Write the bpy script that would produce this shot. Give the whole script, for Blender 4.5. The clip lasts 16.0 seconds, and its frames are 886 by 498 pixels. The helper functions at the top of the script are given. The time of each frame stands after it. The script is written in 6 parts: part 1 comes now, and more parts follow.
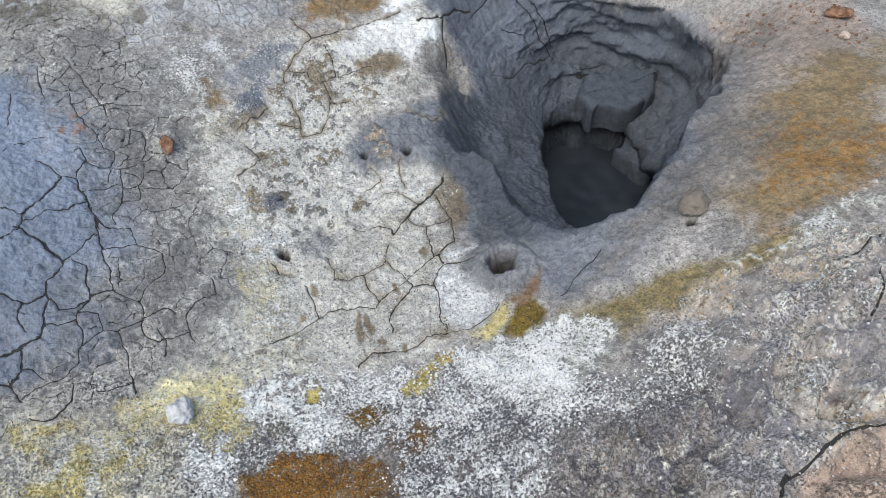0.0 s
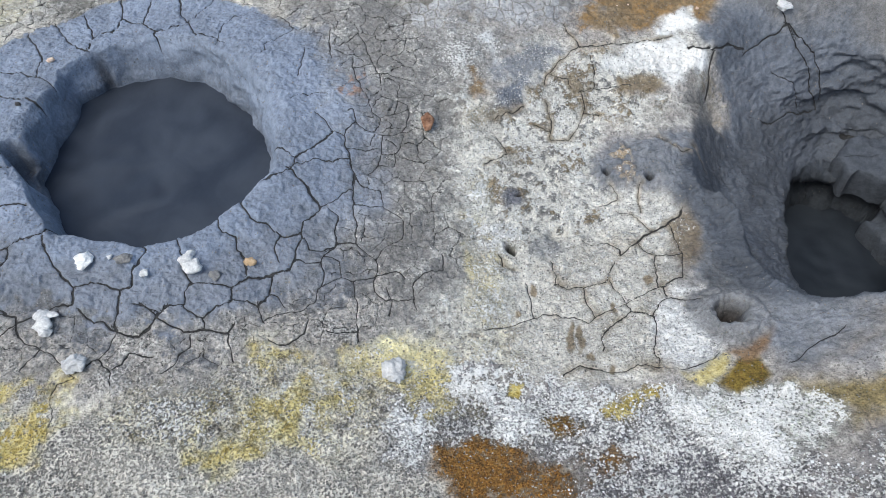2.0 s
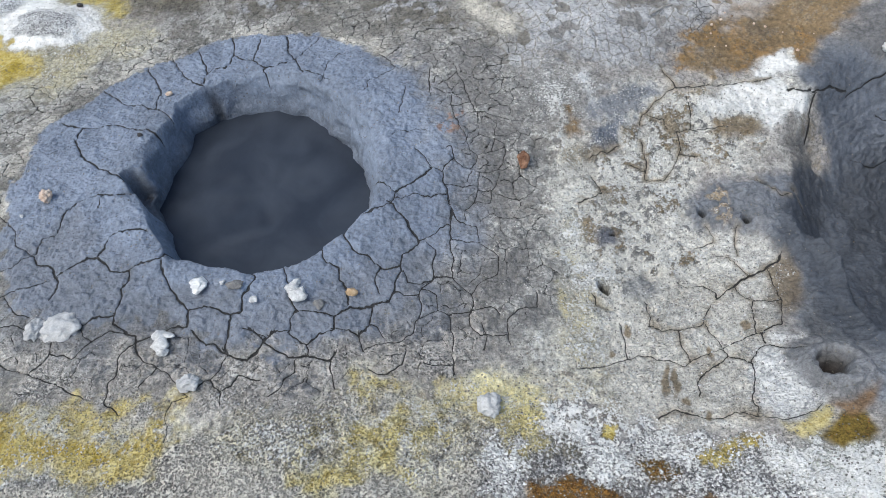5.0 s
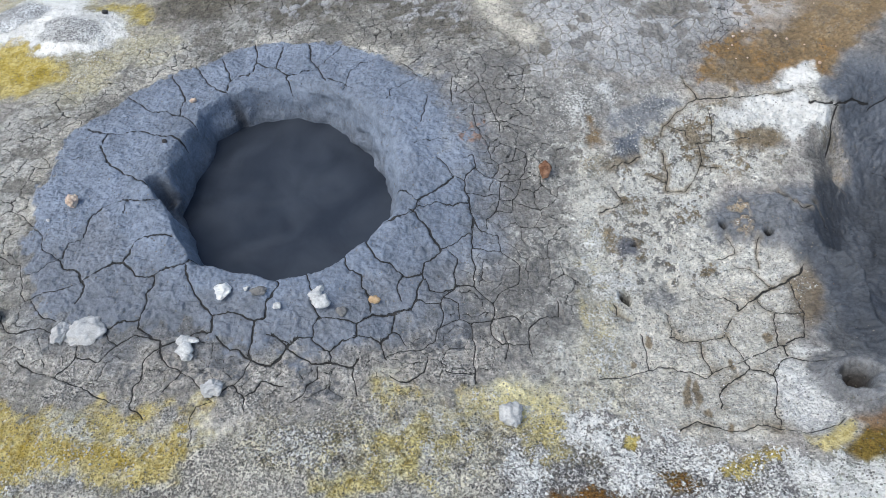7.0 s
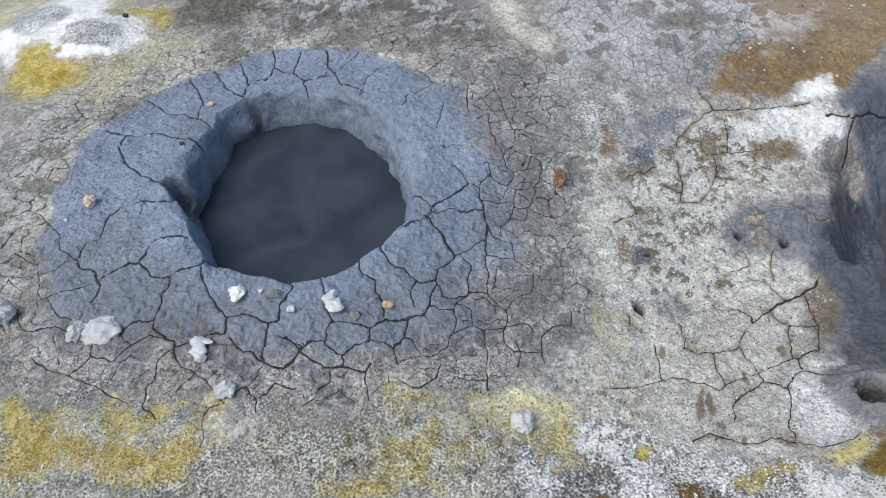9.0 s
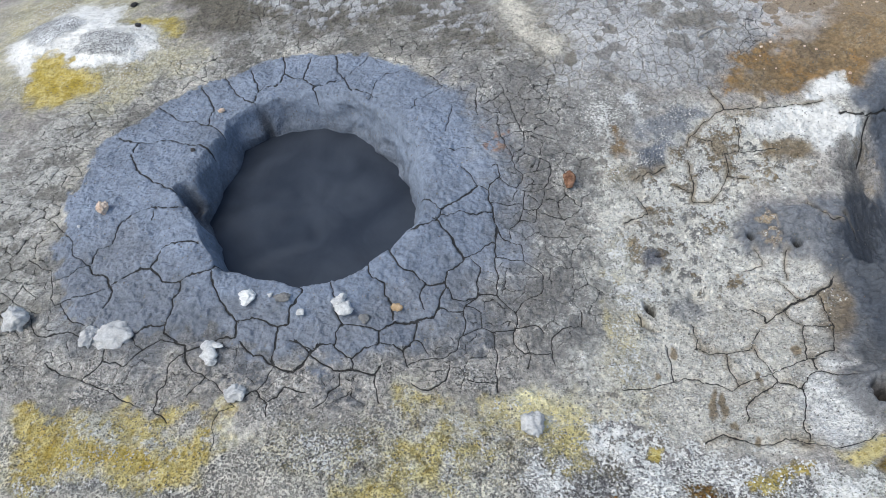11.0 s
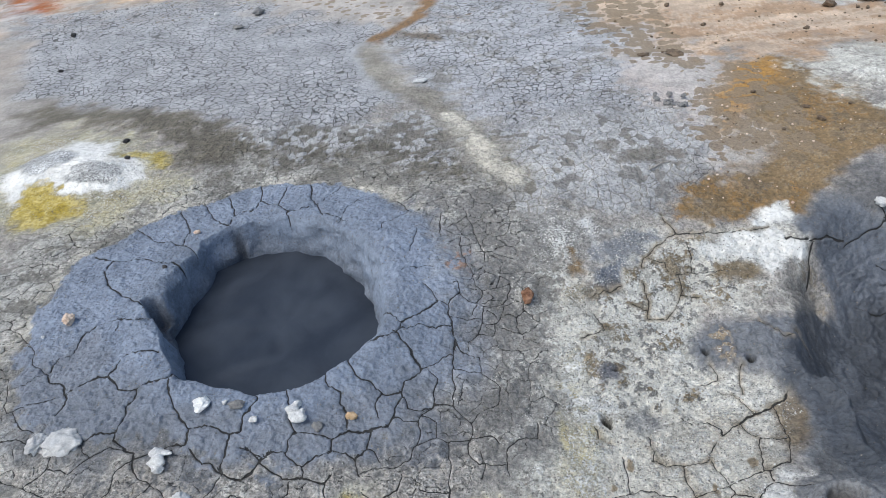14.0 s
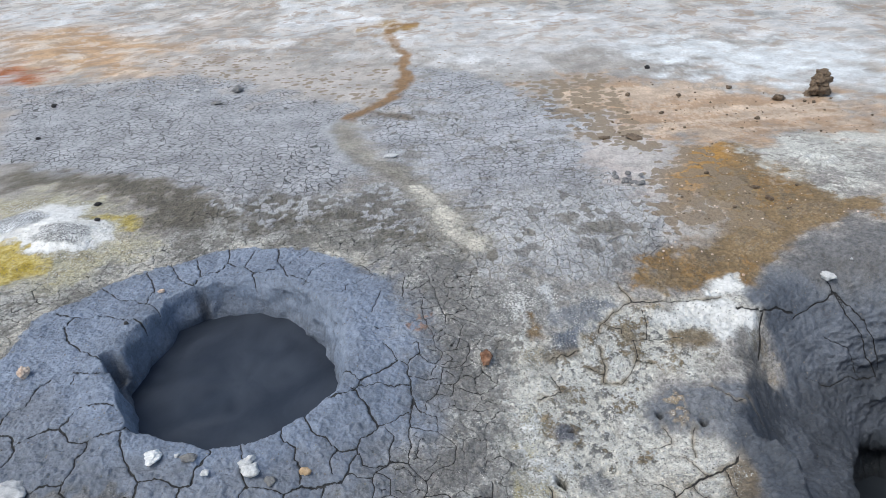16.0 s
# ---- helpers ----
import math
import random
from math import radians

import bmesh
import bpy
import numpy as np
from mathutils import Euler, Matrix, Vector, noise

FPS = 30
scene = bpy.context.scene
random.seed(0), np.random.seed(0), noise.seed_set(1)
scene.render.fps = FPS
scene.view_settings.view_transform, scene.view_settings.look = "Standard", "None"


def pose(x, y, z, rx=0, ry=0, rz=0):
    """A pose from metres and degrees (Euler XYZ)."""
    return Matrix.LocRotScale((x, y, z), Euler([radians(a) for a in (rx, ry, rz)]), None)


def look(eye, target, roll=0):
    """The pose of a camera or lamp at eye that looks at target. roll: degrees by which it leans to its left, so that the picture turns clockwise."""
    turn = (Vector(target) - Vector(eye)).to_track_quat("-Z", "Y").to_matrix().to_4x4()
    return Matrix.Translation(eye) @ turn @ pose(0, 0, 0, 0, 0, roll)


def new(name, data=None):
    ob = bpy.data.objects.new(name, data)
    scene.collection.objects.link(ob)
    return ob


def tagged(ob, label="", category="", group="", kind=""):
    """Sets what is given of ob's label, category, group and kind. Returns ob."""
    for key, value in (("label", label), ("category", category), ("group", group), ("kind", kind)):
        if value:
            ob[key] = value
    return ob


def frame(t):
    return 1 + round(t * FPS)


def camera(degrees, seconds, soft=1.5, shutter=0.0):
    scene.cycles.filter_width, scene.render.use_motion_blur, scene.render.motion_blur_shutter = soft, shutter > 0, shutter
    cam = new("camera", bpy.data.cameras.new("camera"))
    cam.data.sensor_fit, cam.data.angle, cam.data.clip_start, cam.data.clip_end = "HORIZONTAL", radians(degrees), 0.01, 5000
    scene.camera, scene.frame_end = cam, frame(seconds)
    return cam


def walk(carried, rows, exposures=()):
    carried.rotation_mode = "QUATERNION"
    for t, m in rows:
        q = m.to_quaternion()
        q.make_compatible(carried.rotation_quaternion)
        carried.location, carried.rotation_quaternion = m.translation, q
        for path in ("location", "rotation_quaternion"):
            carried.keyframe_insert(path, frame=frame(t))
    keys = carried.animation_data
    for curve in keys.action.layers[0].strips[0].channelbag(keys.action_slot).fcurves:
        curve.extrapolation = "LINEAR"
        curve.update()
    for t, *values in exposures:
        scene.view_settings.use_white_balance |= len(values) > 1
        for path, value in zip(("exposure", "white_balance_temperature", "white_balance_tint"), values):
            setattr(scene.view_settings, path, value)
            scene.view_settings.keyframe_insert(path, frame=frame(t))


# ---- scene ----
cam = camera(62.4, 16.0, soft=0.5)
PATH = [
    (0, (0.338, 0.21, 1.472), (0.842, 1.313, -0.118), -1.2),
    (0.5, (0.298, 0.222, 1.486), (0.683, 1.366, -0.109), -2.0),
    (1, (0.243, 0.229, 1.479), (0.528, 1.416, -0.105), -1.9),
    (1.5, (0.217, 0.239, 1.494), (0.383, 1.451, -0.088), -3.0),
    (2, (0.177, 0.24, 1.506), (0.256, 1.473, -0.068), -3.7),
    (2.5, (0.148, 0.241, 1.524), (0.157, 1.487, -0.041), -4.8),
    (3, (0.129, 0.24, 1.534), (0.095, 1.499, -0.02), -5.5),
    (3.5, (0.114, 0.244, 1.542), (0.057, 1.514, -0.001), -6.1),
    (4, (0.111, 0.244, 1.552), (0.04, 1.526, 0.019), -6.8),
    (6.5, (0.075, 0.238, 1.575), (-0.039, 1.543, 0.064), -8.2),
    (7, (0.068, 0.241, 1.58), (-0.051, 1.551, 0.073), -7.9),
    (7.5, (0.063, 0.237, 1.582), (-0.065, 1.556, 0.083), -7.9),
    (8, (0.054, 0.243, 1.581), (-0.075, 1.565, 0.086), -7.6),
    (8.5, (0.05, 0.239, 1.575), (-0.084, 1.567, 0.086), -7.4),
    (9, (0.056, 0.234, 1.581), (-0.088, 1.561, 0.091), -7.6),
    (11.5, (0.084, 0.223, 1.565), (-0.12, 1.576, 0.107), -10.2),
    (12, (0.099, 0.203, 1.562), (-0.115, 1.59, 0.137), -10.8),
    (12.5, (0.117, 0.185, 1.551), (-0.091, 1.62, 0.174), -10.6),
    (13, (0.136, 0.159, 1.534), (-0.058, 1.654, 0.22), -9.8),
    (13.5, (0.151, 0.131, 1.514), (-0.013, 1.694, 0.277), -8.3),
    (14, (0.165, 0.107, 1.502), (0.028, 1.73, 0.341), -6.8),
    (14.5, (0.176, 0.087, 1.488), (0.057, 1.755, 0.391), -5.5),
    (15, (0.181, 0.06, 1.476), (0.076, 1.76, 0.429), -4.7),
    (15.5, (0.191, 0.038, 1.467), (0.106, 1.765, 0.461), -4.1),
    (16, (0.201, 0.018, 1.461), (0.15, 1.768, 0.495), -3.8),
]
walk(cam, [(t, look(eye, target, roll)) for t, eye, target, roll in PATH], [(0, 0.67, 6500, 3.0), (1.5, 0.72, 6500, 3.0), (3, 0.67, 6500, 3.0), (4.5, 0.58, 6500, 3.0), (7, 0.55, 6500, 3.0), (14, 0.53, 6500, 3.0), (16, 0.48, 6500, 3.0)])

# ---- world, sun, exposure ----
world = bpy.data.worlds.new("overcast_sky")
scene.world = world
world.use_nodes = True
SUN_UP, SUN_ROUND = radians(60), radians(-125)
wt = world.node_tree
sky = wt.nodes.new("ShaderNodeTexSky")
sky.sky_type, sky.sun_disc = "NISHITA", False
sky.sun_elevation, sky.sun_rotation = SUN_UP, SUN_ROUND
sky.air_density, sky.dust_density, sky.ozone_density = 1.0, 3.0, 1.0
wt.links.new(sky.outputs[0], wt.nodes["Background"].inputs[0])
wt.nodes["Background"].inputs[1].default_value = 0.12
sun = new("sun", bpy.data.lights.new("sun", "SUN"))
sun.data.energy, sun.data.angle, sun.data.color = 1.1, radians(40), (1.0, 0.97, 0.93)
sun.matrix_world = look((math.sin(SUN_ROUND) * 20, math.cos(SUN_ROUND) * 20, math.tan(SUN_UP) * 20), (0, 0, 0))


# ---- materials ----
class Nodes:
    """A short way to write a node material."""

    def __init__(self, name):
        self.mat = bpy.data.materials.new(name)
        self.mat.use_nodes = True
        self.tree = self.mat.node_tree
        self.bsdf = self.tree.nodes["Principled BSDF"]
        self.place = self.tree.nodes.new("ShaderNodeTexCoord").outputs["Object"]

    def put(self, socket, value):
        if isinstance(value, bpy.types.NodeSocket):
            self.tree.links.new(value, socket)
        else:
            socket.default_value = value

    def noise(self, scale, detail=4.0, rough=0.55, warp=0.0, where=None):
        n = self.tree.nodes.new("ShaderNodeTexNoise")
        self.put(n.inputs["Vector"], where or self.place)
        n.inputs["Scale"].default_value, n.inputs["Detail"].default_value = scale, detail
        n.inputs["Roughness"].default_value, n.inputs["Distortion"].default_value = rough, warp
        return n.outputs["Fac"]

    def voronoi(self, scale, feature="DISTANCE_TO_EDGE", where=None, out="Distance"):
        n = self.tree.nodes.new("ShaderNodeTexVoronoi")
        n.feature = feature
        self.put(n.inputs["Vector"], where or self.place)
        n.inputs["Scale"].default_value = scale
        return n.outputs[out]

    def math(self, op, a, b=0.0, c=0.0, clamp=False):
        n = self.tree.nodes.new("ShaderNodeMath")
        n.operation, n.use_clamp = op, clamp
        for s, v in zip(n.inputs, (a, b, c)):
            self.put(s, v)
        return n.outputs[0]

    def span(self, value, a, b, c=0.0, d=1.0):
        n = self.tree.nodes.new("ShaderNodeMapRange")
        n.interpolation_type = "SMOOTHSTEP"
        for s, v in zip(n.inputs, (value, a, b, c, d)):
            self.put(s, v)
        return n.outputs[0]

    def mix(self, fac, a, b, blend="MIX"):
        n = self.tree.nodes.new("ShaderNodeMix")
        n.data_type, n.blend_type = "RGBA", blend
        self.put(n.inputs[0], fac)
        self.put(n.inputs[6], a if isinstance(a, bpy.types.NodeSocket) else (*a, 1.0))
        self.put(n.inputs[7], b if isinstance(b, bpy.types.NodeSocket) else (*b, 1.0))
        return n.outputs[2]

    def grey(self, value):
        n = self.tree.nodes.new("ShaderNodeCombineColor")
        for s in n.inputs[:3]:
            self.put(s, value)
        return n.outputs[0]

    def attribute(self, name):
        n = self.tree.nodes.new("ShaderNodeAttribute")
        n.attribute_name = name
        s = self.tree.nodes.new("ShaderNodeSeparateColor")
        self.tree.links.new(n.outputs["Color"], s.inputs[0])
        return n.outputs["Color"], s.outputs[0], s.outputs[1], s.outputs[2]

    def bump(self, height, depth, strength=1.0, normal=None):
        n = self.tree.nodes.new("ShaderNodeBump")
        self.put(n.inputs["Height"], height)
        self.put(n.inputs["Distance"], depth)
        n.inputs["Strength"].default_value = strength
        if normal:
            self.put(n.inputs["Normal"], normal)
        return n.outputs[0]

    def done(self, colour, rough, normal=None, specular=0.35):
        self.put(self.bsdf.inputs["Base Color"], colour)
        self.put(self.bsdf.inputs["Roughness"], rough)
        self.put(self.bsdf.inputs["Specular IOR Level"], specular)
        if normal:
            self.put(self.bsdf.inputs["Normal"], normal)
        return self.mat


def earth_material():
    """Mud, crust, salt and sulphur: the deposits' shares come with the mesh, their grain from noise."""
    n = Nodes("hydrothermal_ground")
    tint = n.attribute("tint")[0]
    _, salt, yellow, rust = n.attribute("cover")
    _, damp, gritty, flat = n.attribute("body")
    _, pellet, _, smooth = n.attribute("more")
    broad, mid = n.noise(5, 5, 0.6), n.noise(38, 5, 0.62)
    fine, grain = n.noise(85, 5, 0.62, 0.3), n.noise(230, 3, 0.6)
    crisp, dots = n.span(fine, 0.37, 0.63), n.span(grain, 0.37, 0.63)
    colour = n.mix(1.0, tint, n.grey(n.span(broad, 0.3, 0.7, 0.82, 1.16)), "MULTIPLY")
    lift = n.math("MULTIPLY", n.math("SUBTRACT", n.span(mid, 0.3, 0.7), 0.5), n.math("MULTIPLY_ADD", damp, -0.2, 0.34))
    lift = n.math("ADD", lift, n.math("MULTIPLY", n.math("SUBTRACT", crisp, 0.5), n.math("MULTIPLY_ADD", gritty, 0.36, 0.16)))
    lift = n.math("ADD", lift, n.math("MULTIPLY", n.math("SUBTRACT", dots, 0.5), n.math("MULTIPLY_ADD", gritty, 0.34, 0.10)))
    colour = n.mix(1.0, colour, n.grey(n.math("MULTIPLY_ADD", lift, n.math("MULTIPLY_ADD", smooth, -0.5, 1.0), 1.0)), "MULTIPLY")
    # pale and brown washes of the far flats, and round damp spots
    _, seam, spotty, far = n.attribute("seam")
    colour = n.mix(n.math("MULTIPLY", far, n.span(n.noise(3.4, 9, 0.72, 0.4), 0.50, 0.56, 0.0, 0.5)), colour, (0.66, 0.60, 0.55))
    colour = n.mix(n.math("MULTIPLY", far, n.span(n.noise(4.3, 9, 0.75, 0.4), 0.52, 0.57, 0.0, 0.65)), colour, (0.34, 0.25, 0.185))
    bent = n.tree.nodes.new("ShaderNodeVectorMath")
    bent.operation = "MULTIPLY_ADD"
    wob = n.tree.nodes.new("ShaderNodeTexNoise")
    n.put(wob.inputs["Vector"], n.place)
    wob.inputs["Scale"].default_value = 9
    n.put(bent.inputs[0], wob.outputs["Color"])
    bent.inputs[1].default_value = (0.06, 0.06, 0.0)
    n.put(bent.inputs[2], n.place)
    blob = n.tree.nodes.new("ShaderNodeTexVoronoi")
    n.put(blob.inputs["Vector"], bent.outputs[0])
    blob.inputs["Scale"].default_value = 17
    pick = n.tree.nodes.new("ShaderNodeSeparateColor")
    n.put(pick.inputs[0], blob.outputs["Color"])
    reach = n.math("ADD", n.math("MULTIPLY", spotty, 0.62), n.math("MULTIPLY", n.math("SUBTRACT", n.noise(60, 3), 0.5), 0.16))
    wet_spot = n.math("MULTIPLY", n.span(n.math("SUBTRACT", blob.outputs["Distance"], reach), -0.02, 0.02, 1.0, 0.0), n.span(spotty, 0.10, 0.22))
    wet_spot = n.math("MULTIPLY", wet_spot, n.math("GREATER_THAN", n.math("MULTIPLY_ADD", spotty, 1.1, 0.15), pick.outputs[0]))
    colour = n.mix(n.math("MULTIPLY", wet_spot, 0.85), colour, n.mix(dots, (0.21, 0.16, 0.11), (0.30, 0.235, 0.165)))
    # dark flecks where the crust has fallen away
    pore = n.tree.nodes.new("ShaderNodeTexVoronoi")
    n.put(pore.inputs["Vector"], n.place)
    pore.inputs["Scale"].default_value = 135
    chance = n.tree.nodes.new("ShaderNodeSeparateColor")
    n.put(chance.inputs[0], pore.outputs["Color"])
    size = n.math("ADD", n.math("MULTIPLY_ADD", chance.outputs[0], 0.30, 0.10), n.math("MULTIPLY", n.math("SUBTRACT", n.noise(260, 3), 0.5), 0.5))
    fleck = n.span(n.math("SUBTRACT", pore.outputs["Distance"], size), -0.05, 0.05, 1.0, 0.0)
    crowd = n.math("MULTIPLY", gritty, n.span(n.noise(13, 4), 0.35, 0.65, 0.25, 1.15))
    fleck = n.math("MULTIPLY", fleck, n.math("GREATER_THAN", crowd, chance.outputs[1]))
    fleck = n.math("MULTIPLY", fleck, n.math("MULTIPLY_ADD", smooth, -0.7, 0.85))
    colour_of_pores = n.mix(chance.outputs[2], (0.10, 0.10, 0.105), (0.25, 0.23, 0.20))
    # sulphur and rust sit in crumbs
    crumbs = n.noise(15, 6, 0.66, 0.4)
    gold = n.math("MULTIPLY", n.span(n.math("ADD", crumbs, n.math("MULTIPLY", yellow, 0.62)), 0.48, 0.88, 0.0, 0.92), n.span(yellow, 0.02, 0.16))
    colour = n.mix(gold, colour, n.mix(n.span(n.math("ADD", n.math("MULTIPLY", fine, 0.5), n.math("MULTIPLY", crumbs, 0.5)), 0.38, 0.62), (0.43, 0.30, 0.045), (0.68, 0.58, 0.26)))
    brown = n.span(n.math("ADD", n.noise(110, 3, 0.6, 0.3), n.math("MULTIPLY", rust, 0.55)), 0.68, 0.85)
    colour = n.mix(brown, colour, n.mix(dots, (0.13, 0.05, 0.006), (0.40, 0.20, 0.045)))
    # white salt grains
    grains = n.math("ADD", n.math("MULTIPLY", n.noise(150, 3, 0.6, 0.15), 0.80), n.math("MULTIPLY", n.noise(34, 3), 0.20))
    white = n.span(n.math("ADD", grains, n.math("MULTIPLY", salt, 0.40)), 0.66, 0.74)
    white = n.math("MULTIPLY", white, n.span(salt, 0.0, 0.12))
    colour = n.mix(white, colour, n.mix(n.math("MULTIPLY_ADD", salt, 0.6, n.math("MULTIPLY", n.span(mid, 0.3, 0.7), 0.5)), (0.58, 0.57, 0.55), (0.90, 0.89, 0.875)))
    colour = n.mix(fleck, colour, colour_of_pores)
    # shade in the gaps between grains, painted as a noise-picked darker tone
    grain_shade = n.math("MULTIPLY", n.span(n.noise(300, 2), 0.55, 0.72), n.math("MULTIPLY", gritty, 0.35))
    colour = n.mix(grain_shade, colour, n.mix(1.0, colour, (0.42, 0.41, 0.40), "MULTIPLY"))
    # dark gaps between the pellets of crust
    worm = n.noise(165, 2, 0.5, 0.2)
    hollow = n.math("MULTIPLY", n.span(n.math("ADD", worm, n.math("MULTIPLY", n.span(n.noise(17, 3), 0.3, 0.7), 0.07)), 0.45, 0.56, 1.0, 0.0), pellet)
    colour = n.mix(n.math("MULTIPLY", hollow, 0.85), colour, n.mix(1.0, colour, (0.17, 0.165, 0.18), "MULTIPLY"))
    # drying cracks of the flats
    edge = n.voronoi(24, where=bent.outputs[0])
    gape = n.math("MULTIPLY", flat, n.span(n.noise(1.6, 3), 0.35, 0.65, 0.038, 0.085))
    crack = n.math("SUBTRACT", 1.0, n.span(edge, n.math("MULTIPLY", gape, 0.35), n.math("ADD", gape, 0.001)))
    crack = n.math("MULTIPLY", crack, n.span(flat, 0.02, 0.3))
    # crack shade mixed in as a dark colour, beside the bump
    colour = n.mix(n.math("MULTIPLY", crack, 0.85), colour, (0.08, 0.078, 0.077))
    # jagged seams of the open cracks, with their inner shade painted as dark colour
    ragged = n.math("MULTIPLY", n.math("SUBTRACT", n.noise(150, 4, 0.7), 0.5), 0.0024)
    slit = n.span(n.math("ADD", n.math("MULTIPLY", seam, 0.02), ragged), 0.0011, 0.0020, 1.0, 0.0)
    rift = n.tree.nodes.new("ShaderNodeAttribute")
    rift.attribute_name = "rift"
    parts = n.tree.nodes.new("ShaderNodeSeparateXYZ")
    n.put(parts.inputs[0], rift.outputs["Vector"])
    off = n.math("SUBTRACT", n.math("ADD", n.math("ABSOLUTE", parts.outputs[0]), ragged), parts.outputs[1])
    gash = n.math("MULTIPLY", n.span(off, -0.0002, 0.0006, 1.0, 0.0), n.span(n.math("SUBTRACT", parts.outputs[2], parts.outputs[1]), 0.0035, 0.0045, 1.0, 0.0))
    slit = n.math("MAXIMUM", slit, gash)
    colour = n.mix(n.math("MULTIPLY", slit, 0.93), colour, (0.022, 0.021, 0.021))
    height = n.math("ADD", n.math("MULTIPLY", fine, n.math("MULTIPLY_ADD", gritty, 0.5, 0.32)), n.math("MULTIPLY", white, 0.45))
    height = n.math("ADD", height, n.math("MULTIPLY", n.math("ADD", gold, brown), 0.3))
    height = n.math("ADD", height, n.math("MULTIPLY", grain, n.math("MULTIPLY_ADD", gritty, 0.35, 0.1)))
    height = n.math("SUBTRACT", height, n.math("MULTIPLY", n.math("ADD", crack, slit), 2.5))
    height = n.math("SUBTRACT", n.math("SUBTRACT", height, n.math("MULTIPLY", hollow, 1.3)), n.math("MULTIPLY", fleck, 0.45))
    height = n.math("ADD", height, n.math("MULTIPLY", mid, 1.5))
    rough = n.math("MULTIPLY_ADD", damp, -0.38, 0.9)
    return n.done(colour, rough, n.bump(height, n.math("MULTIPLY_ADD", smooth, -0.005, 0.0075), 1.0), 0.4)


def mud_material(name, dark, light):
    n = Nodes(name)
    soft, fine = n.noise(7, 4, 0.5, 0.6), n.noise(60, 3)
    colour = n.mix(n.span(soft, 0.3, 0.7), dark, light)
    return n.done(colour, n.span(soft, 0.3, 0.7, 0.35, 0.55), n.bump(n.math("ADD", soft, n.math("MULTIPLY", fine, 0.15)), 0.006, 0.5), 0.3)


def rock_material(name, dark, light, rough=0.9):
    n = Nodes(name)
    where = n.place
    mid, fine = n.noise(45, 5, 0.65, 0.3, where), n.noise(260, 4, 0.6, 0, where)
    shade = n.math("ADD", n.math("MULTIPLY", mid, 0.7), n.math("MULTIPLY", fine, 0.3))
    colour = n.mix(n.span(shade, 0.34, 0.66), dark, light)
    return n.done(colour, rough, n.bump(shade, 0.006, 0.8), 0.3)


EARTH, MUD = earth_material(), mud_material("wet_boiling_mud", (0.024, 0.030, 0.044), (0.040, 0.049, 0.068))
# darker copy of the boiling mud, for the shade down the pit
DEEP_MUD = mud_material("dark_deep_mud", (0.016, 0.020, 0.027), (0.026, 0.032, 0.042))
WHITE_ROCK = rock_material("white_crusted_stone", (0.45, 0.45, 0.46), (0.76, 0.76, 0.76))
GREY_ROCK = rock_material("pale_grey_stone", (0.38, 0.38, 0.39), (0.62, 0.62, 0.63))
PINK_ROCK = rock_material("pinkish_stone", (0.46, 0.32, 0.24), (0.80, 0.68, 0.58))
TAN_ROCK = rock_material("tan_pebble", (0.36, 0.24, 0.13), (0.62, 0.47, 0.32))
RUST_ROCK = rock_material("rusty_stone", (0.10, 0.04, 0.02), (0.36, 0.21, 0.14))
BROWN_ROCK = rock_material("brown_stone", (0.095, 0.068, 0.05), (0.24, 0.18, 0.13))
DARK_ROCK = rock_material("dark_stone", (0.028, 0.026, 0.03), (0.085, 0.08, 0.08))
MUD_ROCK = rock_material("mud_coated_pebble", (0.15, 0.15, 0.16), (0.30, 0.29, 0.28))
# slab mud, its colour darkened for the shade the slabs lie in
WET_SHADED_MUD = rock_material("wet_shaded_mud", (0.045, 0.052, 0.066), (0.082, 0.093, 0.116), 0.8)
SALT_CRUMB = rock_material("salt_crumb", (0.66, 0.66, 0.66), (0.88, 0.88, 0.89))
LUMP_ROCK = rock_material("tan_mud_lump", (0.14, 0.118, 0.10), (0.22, 0.19, 0.16))
STICK = rock_material("weathered_twig", (0.25, 0.23, 0.21), (0.45, 0.43, 0.41))


# ---- ground relief ----
def gauss(x, y, cx, cy, w, v=None, turn=0.0):
    c, s = math.cos(radians(turn)), math.sin(radians(turn))
    a, b = (x - cx) * c + (y - cy) * s, (y - cy) * c - (x - cx) * s
    return np.exp(-((a / w) ** 2 + (b / (v or w)) ** 2))


def step(a, b, v):
    t = np.clip((v - a) / (b - a), 0, 1)
    return t * t * (3 - 2 * t)


TABLE = np.random.RandomState(7).rand(256, 256)


def lattice(x, y, seed=0):
    """Smooth value noise in 0..1 with one bump a unit."""
    i, j = np.floor(x).astype(np.int64), np.floor(y).astype(np.int64)
    u, v = x - i, y - j
    u, v = u * u * u * (u * (u * 6 - 15) + 10), v * v * v * (v * (v * 6 - 15) + 10)
    i, j = i + 57 * seed, j + 113 * seed
    a, b = TABLE[i & 255, j & 255], TABLE[(i + 1) & 255, j & 255]
    c, d = TABLE[i & 255, (j + 1) & 255], TABLE[(i + 1) & 255, (j + 1) & 255]
    return (a * (1 - u) + b * u) * (1 - v) + (c * (1 - u) + d * u) * v


def rough(x, y, scale, layers=4, seed=0, gain=0.5):
    """Layered noise about 0, within about -1..1."""
    total, size, amp = 0.0, 0.0, 1.0
    for n in range(layers):
        c, s = math.cos(n * 1.1 + seed), math.sin(n * 1.1 + seed)
        total = total + amp * (2 * lattice((x * c - y * s) * scale, (x * s + y * c) * scale, seed + n) - 1)
        size, amp, scale = size + amp, amp * gain, scale * 2.03
    return total / size * 1.6


